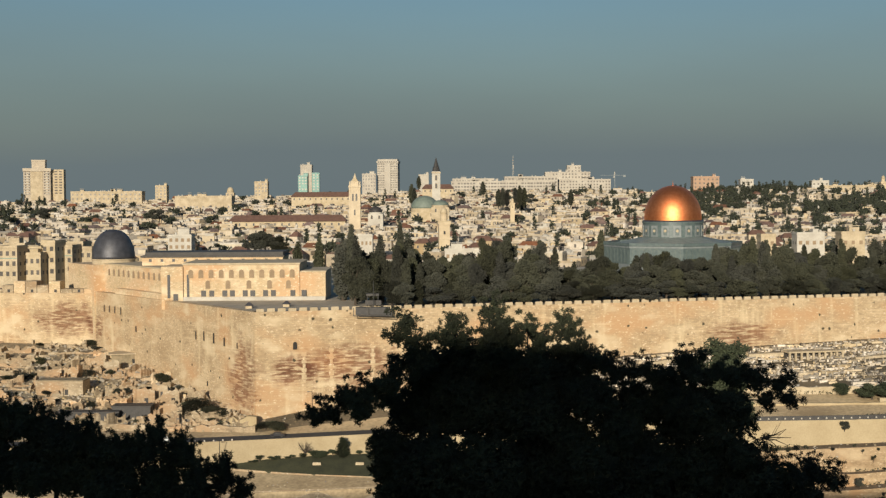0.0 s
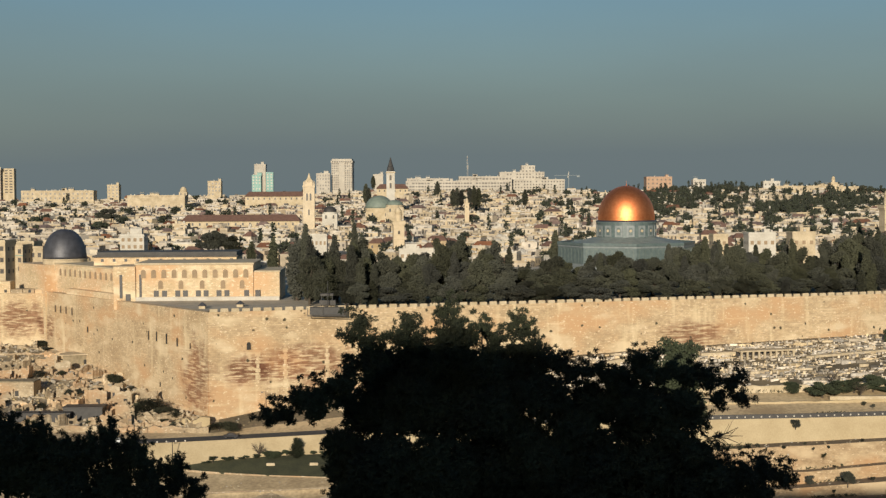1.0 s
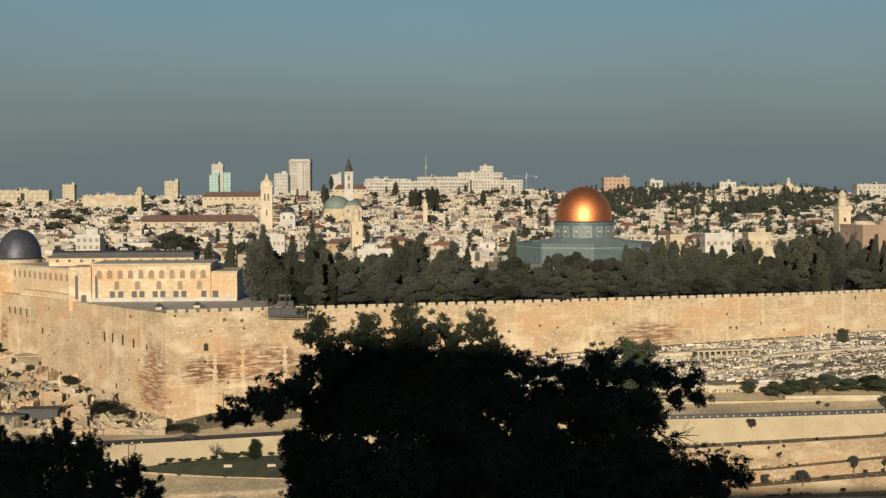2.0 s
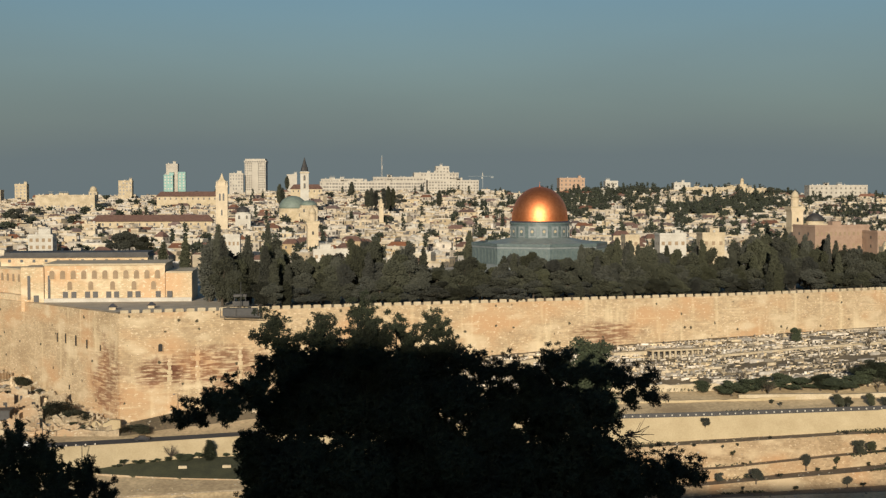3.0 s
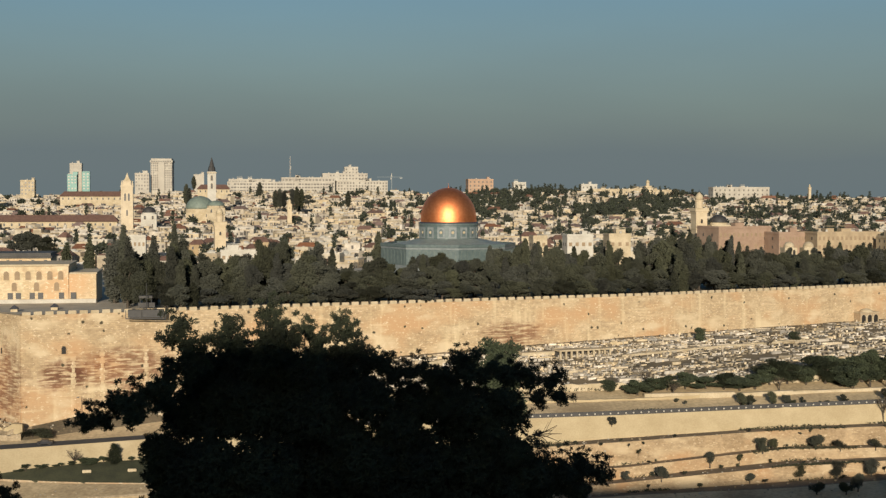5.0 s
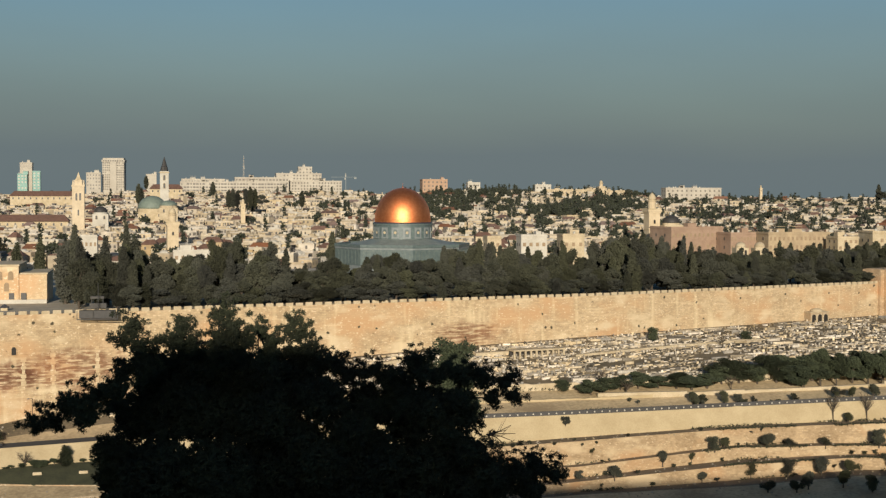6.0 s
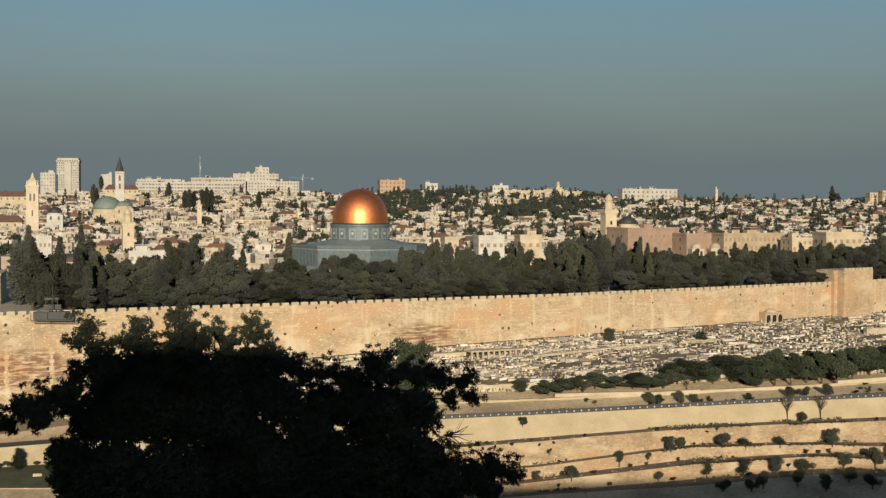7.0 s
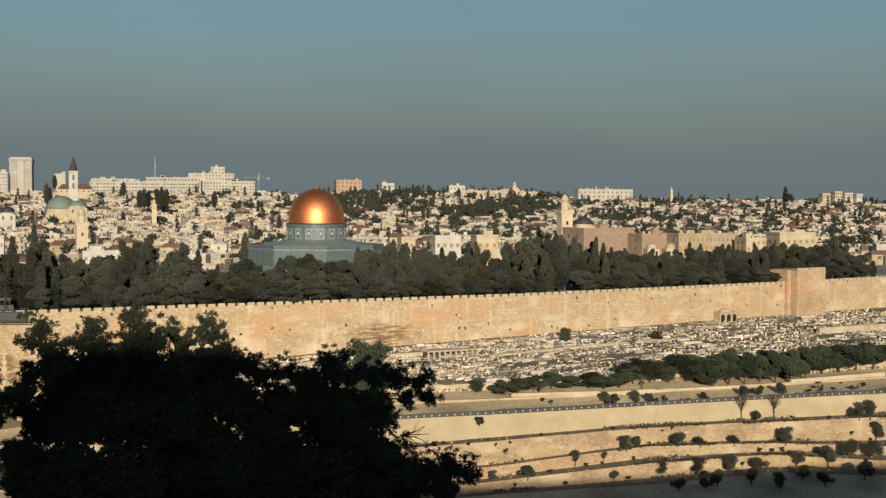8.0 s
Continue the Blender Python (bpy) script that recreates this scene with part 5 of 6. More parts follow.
strip("road", ROAD_IN, ROAD_OUT, M_ASPHALT, "narrow dark asphalt valley road", "road", -240, 480, 0.45)
strip("embankment", ROAD_OUT, BANK, M_EMBANK, "smooth tan stone embankment under the road", "embankment", -240, 480, 0.5)
ribbon("road_kerb", ROAD_OUT, 0.35, 0.25, M_EMBANK, "low stone kerb along the road", "kerb", -240, 39.5, 0.3)
# height and near-black colour also stand in for the shadowed road behind
parapet = ribbon("road_parapet", ROAD_OUT, 0.35, 1.3, M_SLATE, "low dark parapet standing in for road shadow too", "parapet", 40, 480, 0.3)
for x in [-106 + 2.6 * i for i in range(18)] + [82 + 2.35 * i for i in range(92)]:
    y, z = along(ROAD_OUT, x)
    piece("kerb_post", shared("kerb_post", lambda: boxes((-0.19, 0.19, -0.12, 0.12, 0, 0.34), (-0.14, 0.14, -0.09, 0.09, 0.34, 0.42)), M_WHITE), parapet, pose(x, y - 0.34, z + 0.75))
ribbon("terrace_wall", BENCH, 1.0, 1.6, M_RUBBLE, "rough stone wall below the ruins", "wall", -190, -57, 0.0, 1.6, jag=0.9)


def weeds(line, a, b, rng, bm, high, gap):
    x = a
    while x < b:
        y, z = along(line, x)
        if noise.noise(Vector((x * 0.05, high * 9, 2))) > gap:
            tufts(bm, (x, y + rng.uniform(-0.5, 0.6), z + high * 0.4), (0.9, 0.6, high * 0.5), 7, 0.55, rng, 3, 0.3)
        x += 0.9


rng = random.Random(8)
bm = bmesh.new()
weeds(BANK, 60, 330, rng, bm, 0.5, 0.0)
weeds(P1, 60, 330, rng, bm, 0.5, 0.1)
weeds(SHELF, 60, 330, rng, bm, 0.6, 0.0)
weeds(P2, 60, 330, rng, bm, 0.5, 0.0)
weeds(LOW, 60, 330, rng, bm, 0.6, 0.05)
weeds(P3, 60, 330, rng, bm, 0.5, 0.05)
weeds(F3, 60, 330, rng, bm, 0.6, 0.0)
ribbon("verge_wall", BENCH, 1.2, 2.6, M_PALE, "pale stone wall below the wayside trees", "wall", 84, 330, -0.4, 2.0, jag=0.6)
VERGE = [(p[0], p[1] * 0.5 + along(ROAD_IN, p[0])[0] * 0.5, p[2] * 0.5 + along(ROAD_IN, p[0])[1] * 0.5) for p in BENCH]
ribbon("verge_wall", VERGE, 1.2, 0.9, M_EMBANK, "pale stone wall above the road", "wall", 84, 330, -0.2, 2.0, jag=0.5)
weeds(BENCH, 80, 330, rng, bm, 1.2, -0.1)
weeds(BANK, -150, 20, rng, bm, 0.8, 0.0)
weeds(ROAD_IN, 120, 300, rng, bm, 1.0, 0.1)
tagged(part("weeds", bm, M_OLIVE), "dark weeds along the terrace edges", "weeds", kind="stuff")

# stones strewn over the slopes
bm = bmesh.new()
vs, fs = [], []
for k in range(5200):
    x = rng.uniform(-150, -58) if k < 2600 else rng.uniform(-50, 330)
    if k < 2600:
        f = rng.random()
        (ya, _), (yb, _) = along(BENCH, x), along(FOOT, x)
        y = ya + (yb - ya) * f
    else:
        y = rng.uniform(along(BED, x)[0], along(BANK, x)[0]) if k < 4200 else along(FOOT, x)[0] - rng.uniform(0.5, 9)
    s = rng.uniform(0.2, 0.75) if k < 2600 else rng.uniform(0.12, 0.4)
    z = ground(x, y)
    a, i0 = rng.uniform(0, 1.5), len(vs)
    for zz, q in ((-0.3, 1.0), (0.6, 0.75)):
        for j in range(4):
            r = s * q * rng.uniform(0.7, 1.3)
            vs.append((x + r * math.cos(a + j * 1.571), y + r * math.sin(a + j * 1.571), z + zz * s * rng.uniform(0.8, 1.3)))
    fs += [[i0 + i for i in f] for f in ((4, 5, 6, 7), (0, 1, 5, 4), (1, 2, 6, 5), (2, 3, 7, 6), (3, 0, 4, 7))]
me = bpy.data.meshes.new("loose_stones")
me.from_pydata(vs, [], fs)
me.materials.append(M_STONES)
bm.free()
tagged(new("loose_stones", me), "loose pale stones on the dry slopes", "stones", kind="stuff")

# ---- ruins below the south wall ----


def ruin_mesh(k):
    r = random.Random(50 + k)
    bm = bmesh.new()
    n, w = r.randrange(5, 9), r.uniform(0.7, 1.2)
    hs = [r.choice((0.9, 1.4, 1.4, 2.2, 2.8)) * r.uniform(0.85, 1.1) for i in range(n + 1)]
    cols = [[bm.verts.new((i * 0.9 + r.uniform(-0.2, 0.2), y, z)) for y, z in ((-w / 2, -2), (-w / 2 * 0.8, hs[i]), (w / 2 * 0.8, hs[i] * r.uniform(0.8, 1)), (w / 2, -2))] for i in range(n + 1)]
    for p, q in zip(cols, cols[1:]):
        for j in range(3):
            bm.faces.new((p[j], q[j], q[j + 1], p[j + 1]))
    bm.faces.new(cols[0])
    bm.faces.new(cols[-1][::-1])
    bmesh.ops.recalc_face_normals(bm, faces=bm.faces)
    return bm


rng = random.Random(14)
RUINS = []
for k in range(10):
    me = bpy.data.meshes.new("ruin_wall")
    b2 = ruin_mesh(k)
    b2.to_mesh(me)
    b2.free()
    me.materials.append(M_RUBBLE)
    RUINS.append(me)
for k in range(285):
    x = rng.uniform(-185, -62)
    (ya, _), (yb, _) = along(BENCH, x), along(FOOT, x)
    y = ya + 2 + (yb - ya - 5) * rng.random() ** 0.9
    ob = new("ruin_wall", RUINS[k % 10])
    ob.matrix_basis = pose(x, y, ground(x, y) - 0.3, 0, 0, rng.choice((0, 12, 85, 100, 40)) + rng.uniform(-10, 10)) @ Matrix.Diagonal((rng.uniform(0.7, 1.5), 1, rng.uniform(0.6, 1.25), 1))
    tagged(ob, "broken dry-stone ruin wall on the slope", "ruin", "ruin walls on the slope")


def hut(label, p, w, d, h, turn, wall, roof, over=0.3):
    ob = thing("stone_hut", label, "hut", p, turn)
    part("body", boxes((-w / 2, w / 2, 0, d, -3, h)), wall, ob)
    part("roof", boxes((-w / 2 - over, w / 2 + over, -over, d + over, h, h + 0.35)), roof, ob)
    piece("doorway", shared("hut_door", lambda: boxes((-0.6, 0.6, -0.06, 0.1, 0, 1.8)), M_DARK), ob, pose(0.3 * w / 2, 0, 0.1))


hut("low roofless stone hut among the ruins", (-127.2, 441.3, -29.6), 16, 7, 4.6, -4, M_RUBBLE, M_SCREE, 0)
hut("dark canvas-roofed shed among the ruins", (-97.6, 415.9, -33.3), 12, 6, 3.6, 0, M_SLATE, M_SLATE)
hut("long dark shed below the ruins", (-110.4, 412.7, -33.9), 19, 4, 3.0, 0, M_SLATE, M_SLATE)
hut("flat slab roof over an excavated cellar", (-112.6, 477.4, -24.0), 12, 8, 3.6, 14, M_SCREE, M_CREAM, 1.0)
for p, h, w in (((-76.6, 416.5, -32.9), 7.0, 5.4), ((-72.1, 414.0, -33.3), 5.0, 4.6), ((-80.0, 418.4, -32.7), 5.5, 4.2), ((-95.8, 452.0, -27.6), 4.5, 3.0), ((-132.7, 504.6, -20.2), 2.6, 3.2), ((-122.4, 498.7, -20.5), 2.4, 2.6), ((-50.9, 402.5, -34.9), 3.4, 4.0), ((-54.1, 403.9, -34.8), 2.6, 3.0)):
    tree("bush", "olive", 2, p, h, w, "low green bush among pale stones", M_GRASS)

for k in range(150):
    x = rng.uniform(-175, -64)
    (ya, _), (yb, _) = along(BENCH, x), along(FOOT, x)
    y = ya + 1 + (yb - ya - 3) * rng.random()
    ob = new("ruin_wall", RUINS[k % 10])
    ob.matrix_basis = pose(x, y, ground(x, y) - 0.2, 0, 0, rng.uniform(-14, 14)) @ Matrix.Diagonal((rng.uniform(1.2, 2.4), 1.2, rng.uniform(0.25, 0.55), 1))
    tagged(ob, "long low course of ruined stone wall", "ruin", "ruin walls on the slope")

# remnants of rooms among the ruins
rng = random.Random(41)


def jagged(length, thick, heights, rng):
    """A broken wall along x: its top steps up and down and leans."""
    bm = bmesh.new()
    n = max(3, int(length / 0.7))
    lo, hi = heights
    h, cols = rng.uniform(lo, hi), []
    for i in range(n + 1):
        h = min(hi, max(lo, h + rng.choice((-0.9, -0.35, 0, 0, 0.35, 0.9)) * rng.uniform(0.5, 1.0)))
        x, o = length * i / n - length / 2, rng.uniform(-0.12, 0.12)
        cols.append([bm.verts.new((x, y + o, z)) for y, z in ((-0.1, -3), (0.06, h), (thick - 0.06, h * rng.uniform(0.75, 1)), (thick + 0.1, -3))])
    for p, q in zip(cols, cols[1:]):
        for j in range(3):
            bm.faces.new((p[j], q[j], q[j + 1], p[j + 1]))
    bm.faces.new(cols[0])
    bm.faces.new(cols[-1][::-1])
    bmesh.ops.recalc_face_normals(bm, faces=bm.faces)
    return bm


for k in range(46):
    x = rng.uniform(-150, -66)
    (ya, _), (yb, _) = along(BENCH, x), along(FOOT, x)
    y = ya + 3 + (yb - ya - 12) * rng.random()
    w, d, h = rng.uniform(3, 9), rng.uniform(2.5, 6), rng.uniform(1.4, 4.0)
    ob = thing("ruined_room", "roofless remnant of a stone room", "ruin", (x, y, ground(x, y) - 0.4), rng.choice((-28, -12, 8, 25, 40)), "rooms among the ruins")
    wall_m = M_ASHLAR if k % 5 == 0 else M_RUBBLE
    part("front_wall", jagged(w, 0.7, (0.3, h), rng), wall_m, ob)
    part("back_wall", jagged(w, 0.7, (h * 0.5, h * 1.5), rng), wall_m, ob).matrix_basis = pose(0, d, 0)
    for side in (-1, 1):
        part("side_wall", jagged(d, 0.7, (0.2, h * 1.2), rng), wall_m, ob).matrix_basis = pose(side * w / 2, d / 2 + 0.35, 0, 0, 0, 90)
    if k % 2:
        piece("doorway", shared("hut_door", lambda: boxes((-0.6, 0.6, -0.06, 0.1, 0, 1.8)), M_DARK), ob, pose(rng.uniform(-0.2, 0.2) * w, d - 0.1, 0.1))
for p, w, h, turn in (((-96.9, 430.7, -31.0), 7, 5.4, 6), ((-88.0, 430.1, -30.9), 5.5, 6.8, -10), ((-92.5, 434.5, -29.5), 5, 5.5, 2)):
    ob = thing("house_remnant", "tall broken remnant of a stone house", "ruin", p, turn, "house remnants among the ruins")
    part("front_wall", jagged(w, 0.9, (h * 0.6, h), rng), M_RUBBLE, ob)
    part("side_wall", jagged(4.5, 0.9, (h * 0.3, h * 0.9), rng), M_RUBBLE, ob).matrix_basis = pose(-w / 2, 2.4, 0, 0, 0, 90)
    piece("doorway", shared("hut_door", lambda: boxes((-0.6, 0.6, -0.06, 0.1, 0, 1.8)), M_DARK), ob, pose(0.8, -0.1, 0.1))
# fallen slabs leaning on one another
for k in range(90):
    x = rng.uniform(-150, -64)
    (ya, _), (yb, _) = along(BENCH, x), along(FOOT, x)
    y = ya + 2 + (yb - ya - 6) * rng.random()
    ob = new("fallen_slab", shared(f"fallen{k % 6}", lambda: boxes((-0.9 - 0.15 * (k % 6), 0.9 + 0.1 * (k % 6), -0.5, 0.6, -0.3, 0.25 + 0.06 * (k % 3))), M_STONES))
    ob.matrix_basis = pose(x, y, ground(x, y) + 0.25, rng.uniform(-28, 28), rng.uniform(-28, 28), rng.uniform(0, 180)) @ Matrix.Scale(rng.uniform(0.7, 1.7), 4)
    tagged(ob, "fallen limestone slab lying in the rubble", "stone", "slabs among the ruins")
for k in range(30):
    x = rng.uniform(-160, -64)
    (ya, _), (yb, _) = along(BENCH, x), along(FOOT, x)
    y = ya + 2 + (yb - ya - 5) * rng.random()
    tree("bush", "olive", k % 4, (x, y, ground(x, y)), rng.uniform(1.6, 3.4), rng.uniform(1.0, 2.4), "low dark bush among the ruins", M_OLIVE, "bushes among the ruins")

# stub of masonry at the wall's corner
ribbon("wall_stub", [(-75, 412, -36), (-66, 409, -35.5), (-57, 405, -34)], 2.5, 2.6, M_EMBANK, "broken outwork below the wall corner", "wall", -75, -57, 0.0, 1.5, jag=2.0)

strip("lawn_bank", SHELF, LOW, M_RUBBLE, "rough stone bank below the lawn", "bank", -110, 30, 0.3, 2.0)

# lawn and its stone wall below the road
LAWN_TOP = [(-62.1, 383.5, -41.9), (-50.2, 386.0, -40.7), (-37.1, 386.2, -39.8), (-14.2, 386.2, -39.0), (2.2, 386.0, -38.5)]
LAWN_LOW = [(-62.0, 382.8, -42.8), (-49.6, 381.0, -43.5), (-36.3, 377.8, -43.7), (-13.8, 373.7, -43.8), (2.1, 371.2, -43.6)]
strip("lawn", LAWN_TOP, LAWN_LOW, M_GRASS, "dark green lawn below the road", "lawn", LAWN_TOP[0][0] + 0.5, LAWN_LOW[-1][0], 0.5, 2.0)
ribbon("lawn_wall", LAWN_LOW, 0.8, 1.0, M_RUBBLE, "curved stone wall holding up the lawn", "wall", LAWN_LOW[0][0] - 8, LAWN_LOW[-1][0], -0.5, 2.0)
for p, s, h, w in (((-40.4, 385.9, -40.2), "bare", 5.0, 3.2), ((-29.3, 385.4, -40.7), "cypress", 6.6, 4.2), ((-36.7, 385.5, -40.7), "olive", 3.2, 2.2)):
    tree("garden_tree", s, 1, p, h, w, "small tree on the lawn below the road", M_TWIG if s == "bare" else M_HEDGE)


rng = random.Random(52)
for k in range(22):
    x = -56 + 2.6 * k + rng.uniform(-0.8, 0.8)
    y, z = along(LAWN_TOP, x)
    tree("hedge_bush", "olive", k % 4, (x, y - 0.6, z + 0.3), rng.uniform(1.0, 2.2), rng.uniform(0.8, 1.5), "dark clipped bush along the lawn", M_HEDGE, "bushes along the lawn")
for x in (-36.6, -24.2):
    (ya, za), (yb, zb) = along(LAWN_TOP, x), along(LAWN_LOW, x)
    ob = part("lawn_block", boxes((-1.2, 1.2, -0.25, 0.25, -0.4, 0.55), (-1.1, 1.1, -0.3, 0.3, 0.55, 0.65)), M_PALE)
    ob.matrix_basis = pose(x, ya * 0.5 + yb * 0.5, za * 0.5 + zb * 0.5 + 0.5, 0, 0, -4)
    tagged(ob, "low pale stone block of wall on the lawn", "wall", "stone blocks on the lawn")


def lamp_post(p, h):
    ob = thing("lamp_post", "thin dark steel lamp post by the road", "street lamp", p, group="lamp posts by the road")
    part("pole", lathe([(0.16, 0), (0.09, h)], 8), M_IRON, ob)
    part("arm", boxes((-0.9, 0, -0.06, 0.06, h - 0.1, h)), M_IRON, ob)
    part("lantern", boxes((-1.5, -0.8, -0.18, 0.18, h - 0.2, h + 0.02)), M_LEAD, ob)


for p, h in (((-64.5, 382.3, -42.7), 8.5), ((-77.3, 392.7, -36.0), 6.5), ((-40.3, 407.8, -32.9), 9), ((23.2, 387.8, -34.7), 7)):
    lamp_post(p, h)


def car(label, p, turn, paint):
    ob = thing("car", label, "car", p, turn)
    bm = bmesh.new()
    prof = [(-2.1, 0.3), (-2.1, 0.8), (-1.3, 0.9), (-0.8, 1.4), (0.8, 1.42), (1.4, 0.95), (2.1, 0.85), (2.15, 0.3)]
    l, r = ([bm.verts.new((x, y, z)) for x, z in prof] for y in (-0.85, 0.85))
    bm.faces.new(l)
    bm.faces.new(r[::-1])
    for i in range(8):
        bm.faces.new((l[i], r[i], r[(i + 1) % 8], l[(i + 1) % 8]))
    bmesh.ops.recalc_face_normals(bm, faces=bm.faces)
    part("body", bm, paint, ob)
    part("side_window", boxes((-0.75, 0.85, -0.87, -0.86, 0.95, 1.3)), M_DARK, ob)
    for x in (-1.35, 1.35):
        for y in (-0.75, 0.75):
            wheel = part("wheel", lathe([(0.32, -0.1), (0.32, 0.1)], 14), M_SLATE, ob)
            wheel.matrix_basis = pose(x, y, 0.32, 90)


ROADY = lambda x: (x, sum(along(l, x)[0] for l in (ROAD_IN, ROAD_OUT)) / 2, along(ROAD_OUT, x)[1] + 0.46)
car("dark car parked on the valley road", ROADY(-49.3), 3, M_CARPAINT)
car("white car parked on the valley road", ROADY(-81.3), 0, M_CARWHITE)
car("dark car parked on the valley road", ROADY(-85.1), 0, M_CARPAINT)
car("white car parked on the valley road", ROADY(-96.6), 0, M_CARWHITE)

# ---- cemetery under the east wall ----
GRAVES = [boxes((-1.0, 1.0, -0.45, 0.45, -0.5, 0.45), (-0.85, 0.85, -0.32, 0.32, 0.45, 0.6)), boxes((-0.95, 0.95, -0.4, 0.4, -0.5, 0.3), (-0.95, -0.75, -0.35, 0.35, 0.3, 1.25)), boxes((-0.5, 0.5, -0.15, 0.15, -0.5, 1.2)), boxes((-1.2, 1.2, -0.6, 0.6, -0.5, 0.25), (-0.9, 0.9, -0.35, 0.35, 0.25, 0.75))]
GM = []
for b2 in GRAVES:
    me = bpy.data.meshes.new("tomb")
    b2.to_mesh(me)
    b2.free()
    me.materials.append(M_TOMBS)
    GM.append(me)
rng = random.Random(77)
vs, fs = [], []


def grave_place(x, f):
    (ya, _), (yb, _) = along(BENCH, x), along(FOOT, x)
    y = ya + 3 + (yb - ya - 4) * f
    return x, y, ground(x, y)


rows = 50
made = 0
for r in range(rows):
    f = r / rows
    x = -20 + rng.uniform(0, 4)
    while x < 345:
        x += rng.uniform(0.9, 2.2)
        if noise.noise(Vector((x * 0.03, r * 0.35, 5))) < -0.22 or rng.random() < 0.12:
            continue
        px, py, pz = grave_place(x, min(0.985, f + rng.uniform(-0.014, 0.014)))
        turn = 12 + 16 * noise.noise(Vector((x * 0.02, r * 0.3, 1))) + rng.uniform(-7, 7) + (90 if rng.random() < 0.2 else 0)
        s = rng.uniform(0.45, 0.85)
        if 84 < x < 240 and r < 10 and made < 296 and rng.random() < 0.5:
            ob = new("tomb", GM[rng.randrange(4)])
            ob.matrix_basis = pose(px, py, pz, 0, 0, turn) @ Matrix.Scale(s, 4)
            tagged(ob, "pale weathered stone tomb on the slope", "tomb", "tombs under the wall")
            made += 1
            continue
        kind, c, sn = rng.choice((0, 0, 0, 1, 2)), math.cos(radians(turn)), math.sin(radians(turn))
        for (x0, x1, y0, y1, z1) in (((-1.25, 1.25, -0.5, 0.5, 0.42),), ((-0.95, 0.95, -0.4, 0.4, 0.3), (-0.95, -0.7, -0.35, 0.35, 1.2)), ((-0.5, 0.5, -0.15, 0.15, 1.15),))[kind]:
            i0 = len(vs)
            for z in (-0.5, z1):
                for u, v in ((x0, y0), (x1, y0), (x1, y1), (x0, y1)):
                    vs.append((px + s * (u * c - v * sn), py + s * (u * sn + v * c), pz + s * z))
            fs += [[i0 + i for i in q] for q in ((4, 5, 6, 7), (0, 1, 5, 4), (1, 2, 6, 5), (2, 3, 7, 6), (3, 0, 4, 7))]
for k in range(420):
    r = rng.random()
    px, py, pz = grave_place(rng.uniform(-15, 345), r * 0.97)
    turn, w, h = radians(12 + rng.uniform(-9, 9)), rng.uniform(2.5, 8), rng.uniform(0.35, 0.9)
    c, sn, i0 = math.cos(turn), math.sin(turn), len(vs)
    for z in (-1.2, h):
        for u, v in ((-w / 2, -0.3), (w / 2, -0.3), (w / 2, 0.3), (-w / 2, 0.3)):
            qx, qy = px + u * c - v * sn, py + u * sn + v * c
            vs.append((qx, qy, pz + z))
    fs += [[i0 + i for i in q] for q in ((4, 5, 6, 7), (0, 1, 5, 4), (1, 2, 6, 5), (2, 3, 7, 6), (3, 0, 4, 7))]
me = bpy.data.meshes.new("far_tombs")
me.from_pydata(vs, [], fs)
me.materials.append(M_TOMB)
tagged(new("far_tombs", me), "rows of pale stone tombs under the wall", "tombs", kind="stuff")

arcade = thing("tomb_arcade", "flat-roofed stone arcade with dark bays among tombs", "arcade", (122.0, 437.5, -18.7), 12)
part("roof", boxes((-10, 10, -0.5, 4, 2.3, 2.8)), M_CREAM, arcade)
# back wall coloured near-black to stand in for the shade under the roof
part("back", boxes((-9.6, 9.6, 3, 3.8, -1, 2.3)), M_SLATE, arcade, "back wall coloured dark for shade in the bays")
for i in range(10):
    piece("pier", shared("pier", lambda: boxes((-0.3, 0.3, -0.3, 0.3, -1, 2.3)), M_CREAM), arcade, pose(-9.4 + i * 2.09, 0, 0))
kiosk = thing("tomb_kiosk", "small domed stone kiosk with three dark arches", "kiosk", (251.8, 490.3, -13.8), 14)
part("body", boxes((-4.6, 4.6, 0, 4, -1.5, 3.8)), M_RUBBLE, kiosk)
part("roof", boxes((-4.9, 4.9, -0.3, 4.3, 3.8, 4.2)), M_CREAM, kiosk)
part("roof_dome", lathe([(2.6 * math.cos(a), 4.2 + 1.3 * math.sin(a)) for a in np.linspace(0, 1.5, 6)], 16, cy=2), M_PALE, kiosk, smooth=True)
for x in (-3, 0, 3):
    window(kiosk, pose(x, 0, -0.6), 2.0, 3.6, M_CREAM, 0.12, "k")
for a, b, h in (((100.1, 438.2, -18.3), (112.7, 439.8, -18.0), 1.2), ((134.6, 436.4, -19.0), (176.5, 446.6, -17.4), 0.9), ((176.5, 446.6, -17.4), (209.6, 457.0, -16.9), 0.8), ((279.2, 467.3, -17.0), (315.6, 477.5, -17.0), 2.4), ((53.1, 426.5, -22.3), (62.5, 428.7, -20.8), 1.4), ((62.5, 428.7, -20.8), (79.0, 434.9, -18.8), 1.6), ((-9.9, 426.1, -7.8), (8.2, 430.2, -7.8), 2.2)):
    ribbon("path_wall", [a, b], 2.2, h, M_CREAM, "pale low wall along a cemetery path", "wall", a[0], b[0], 0.1, 3.0)
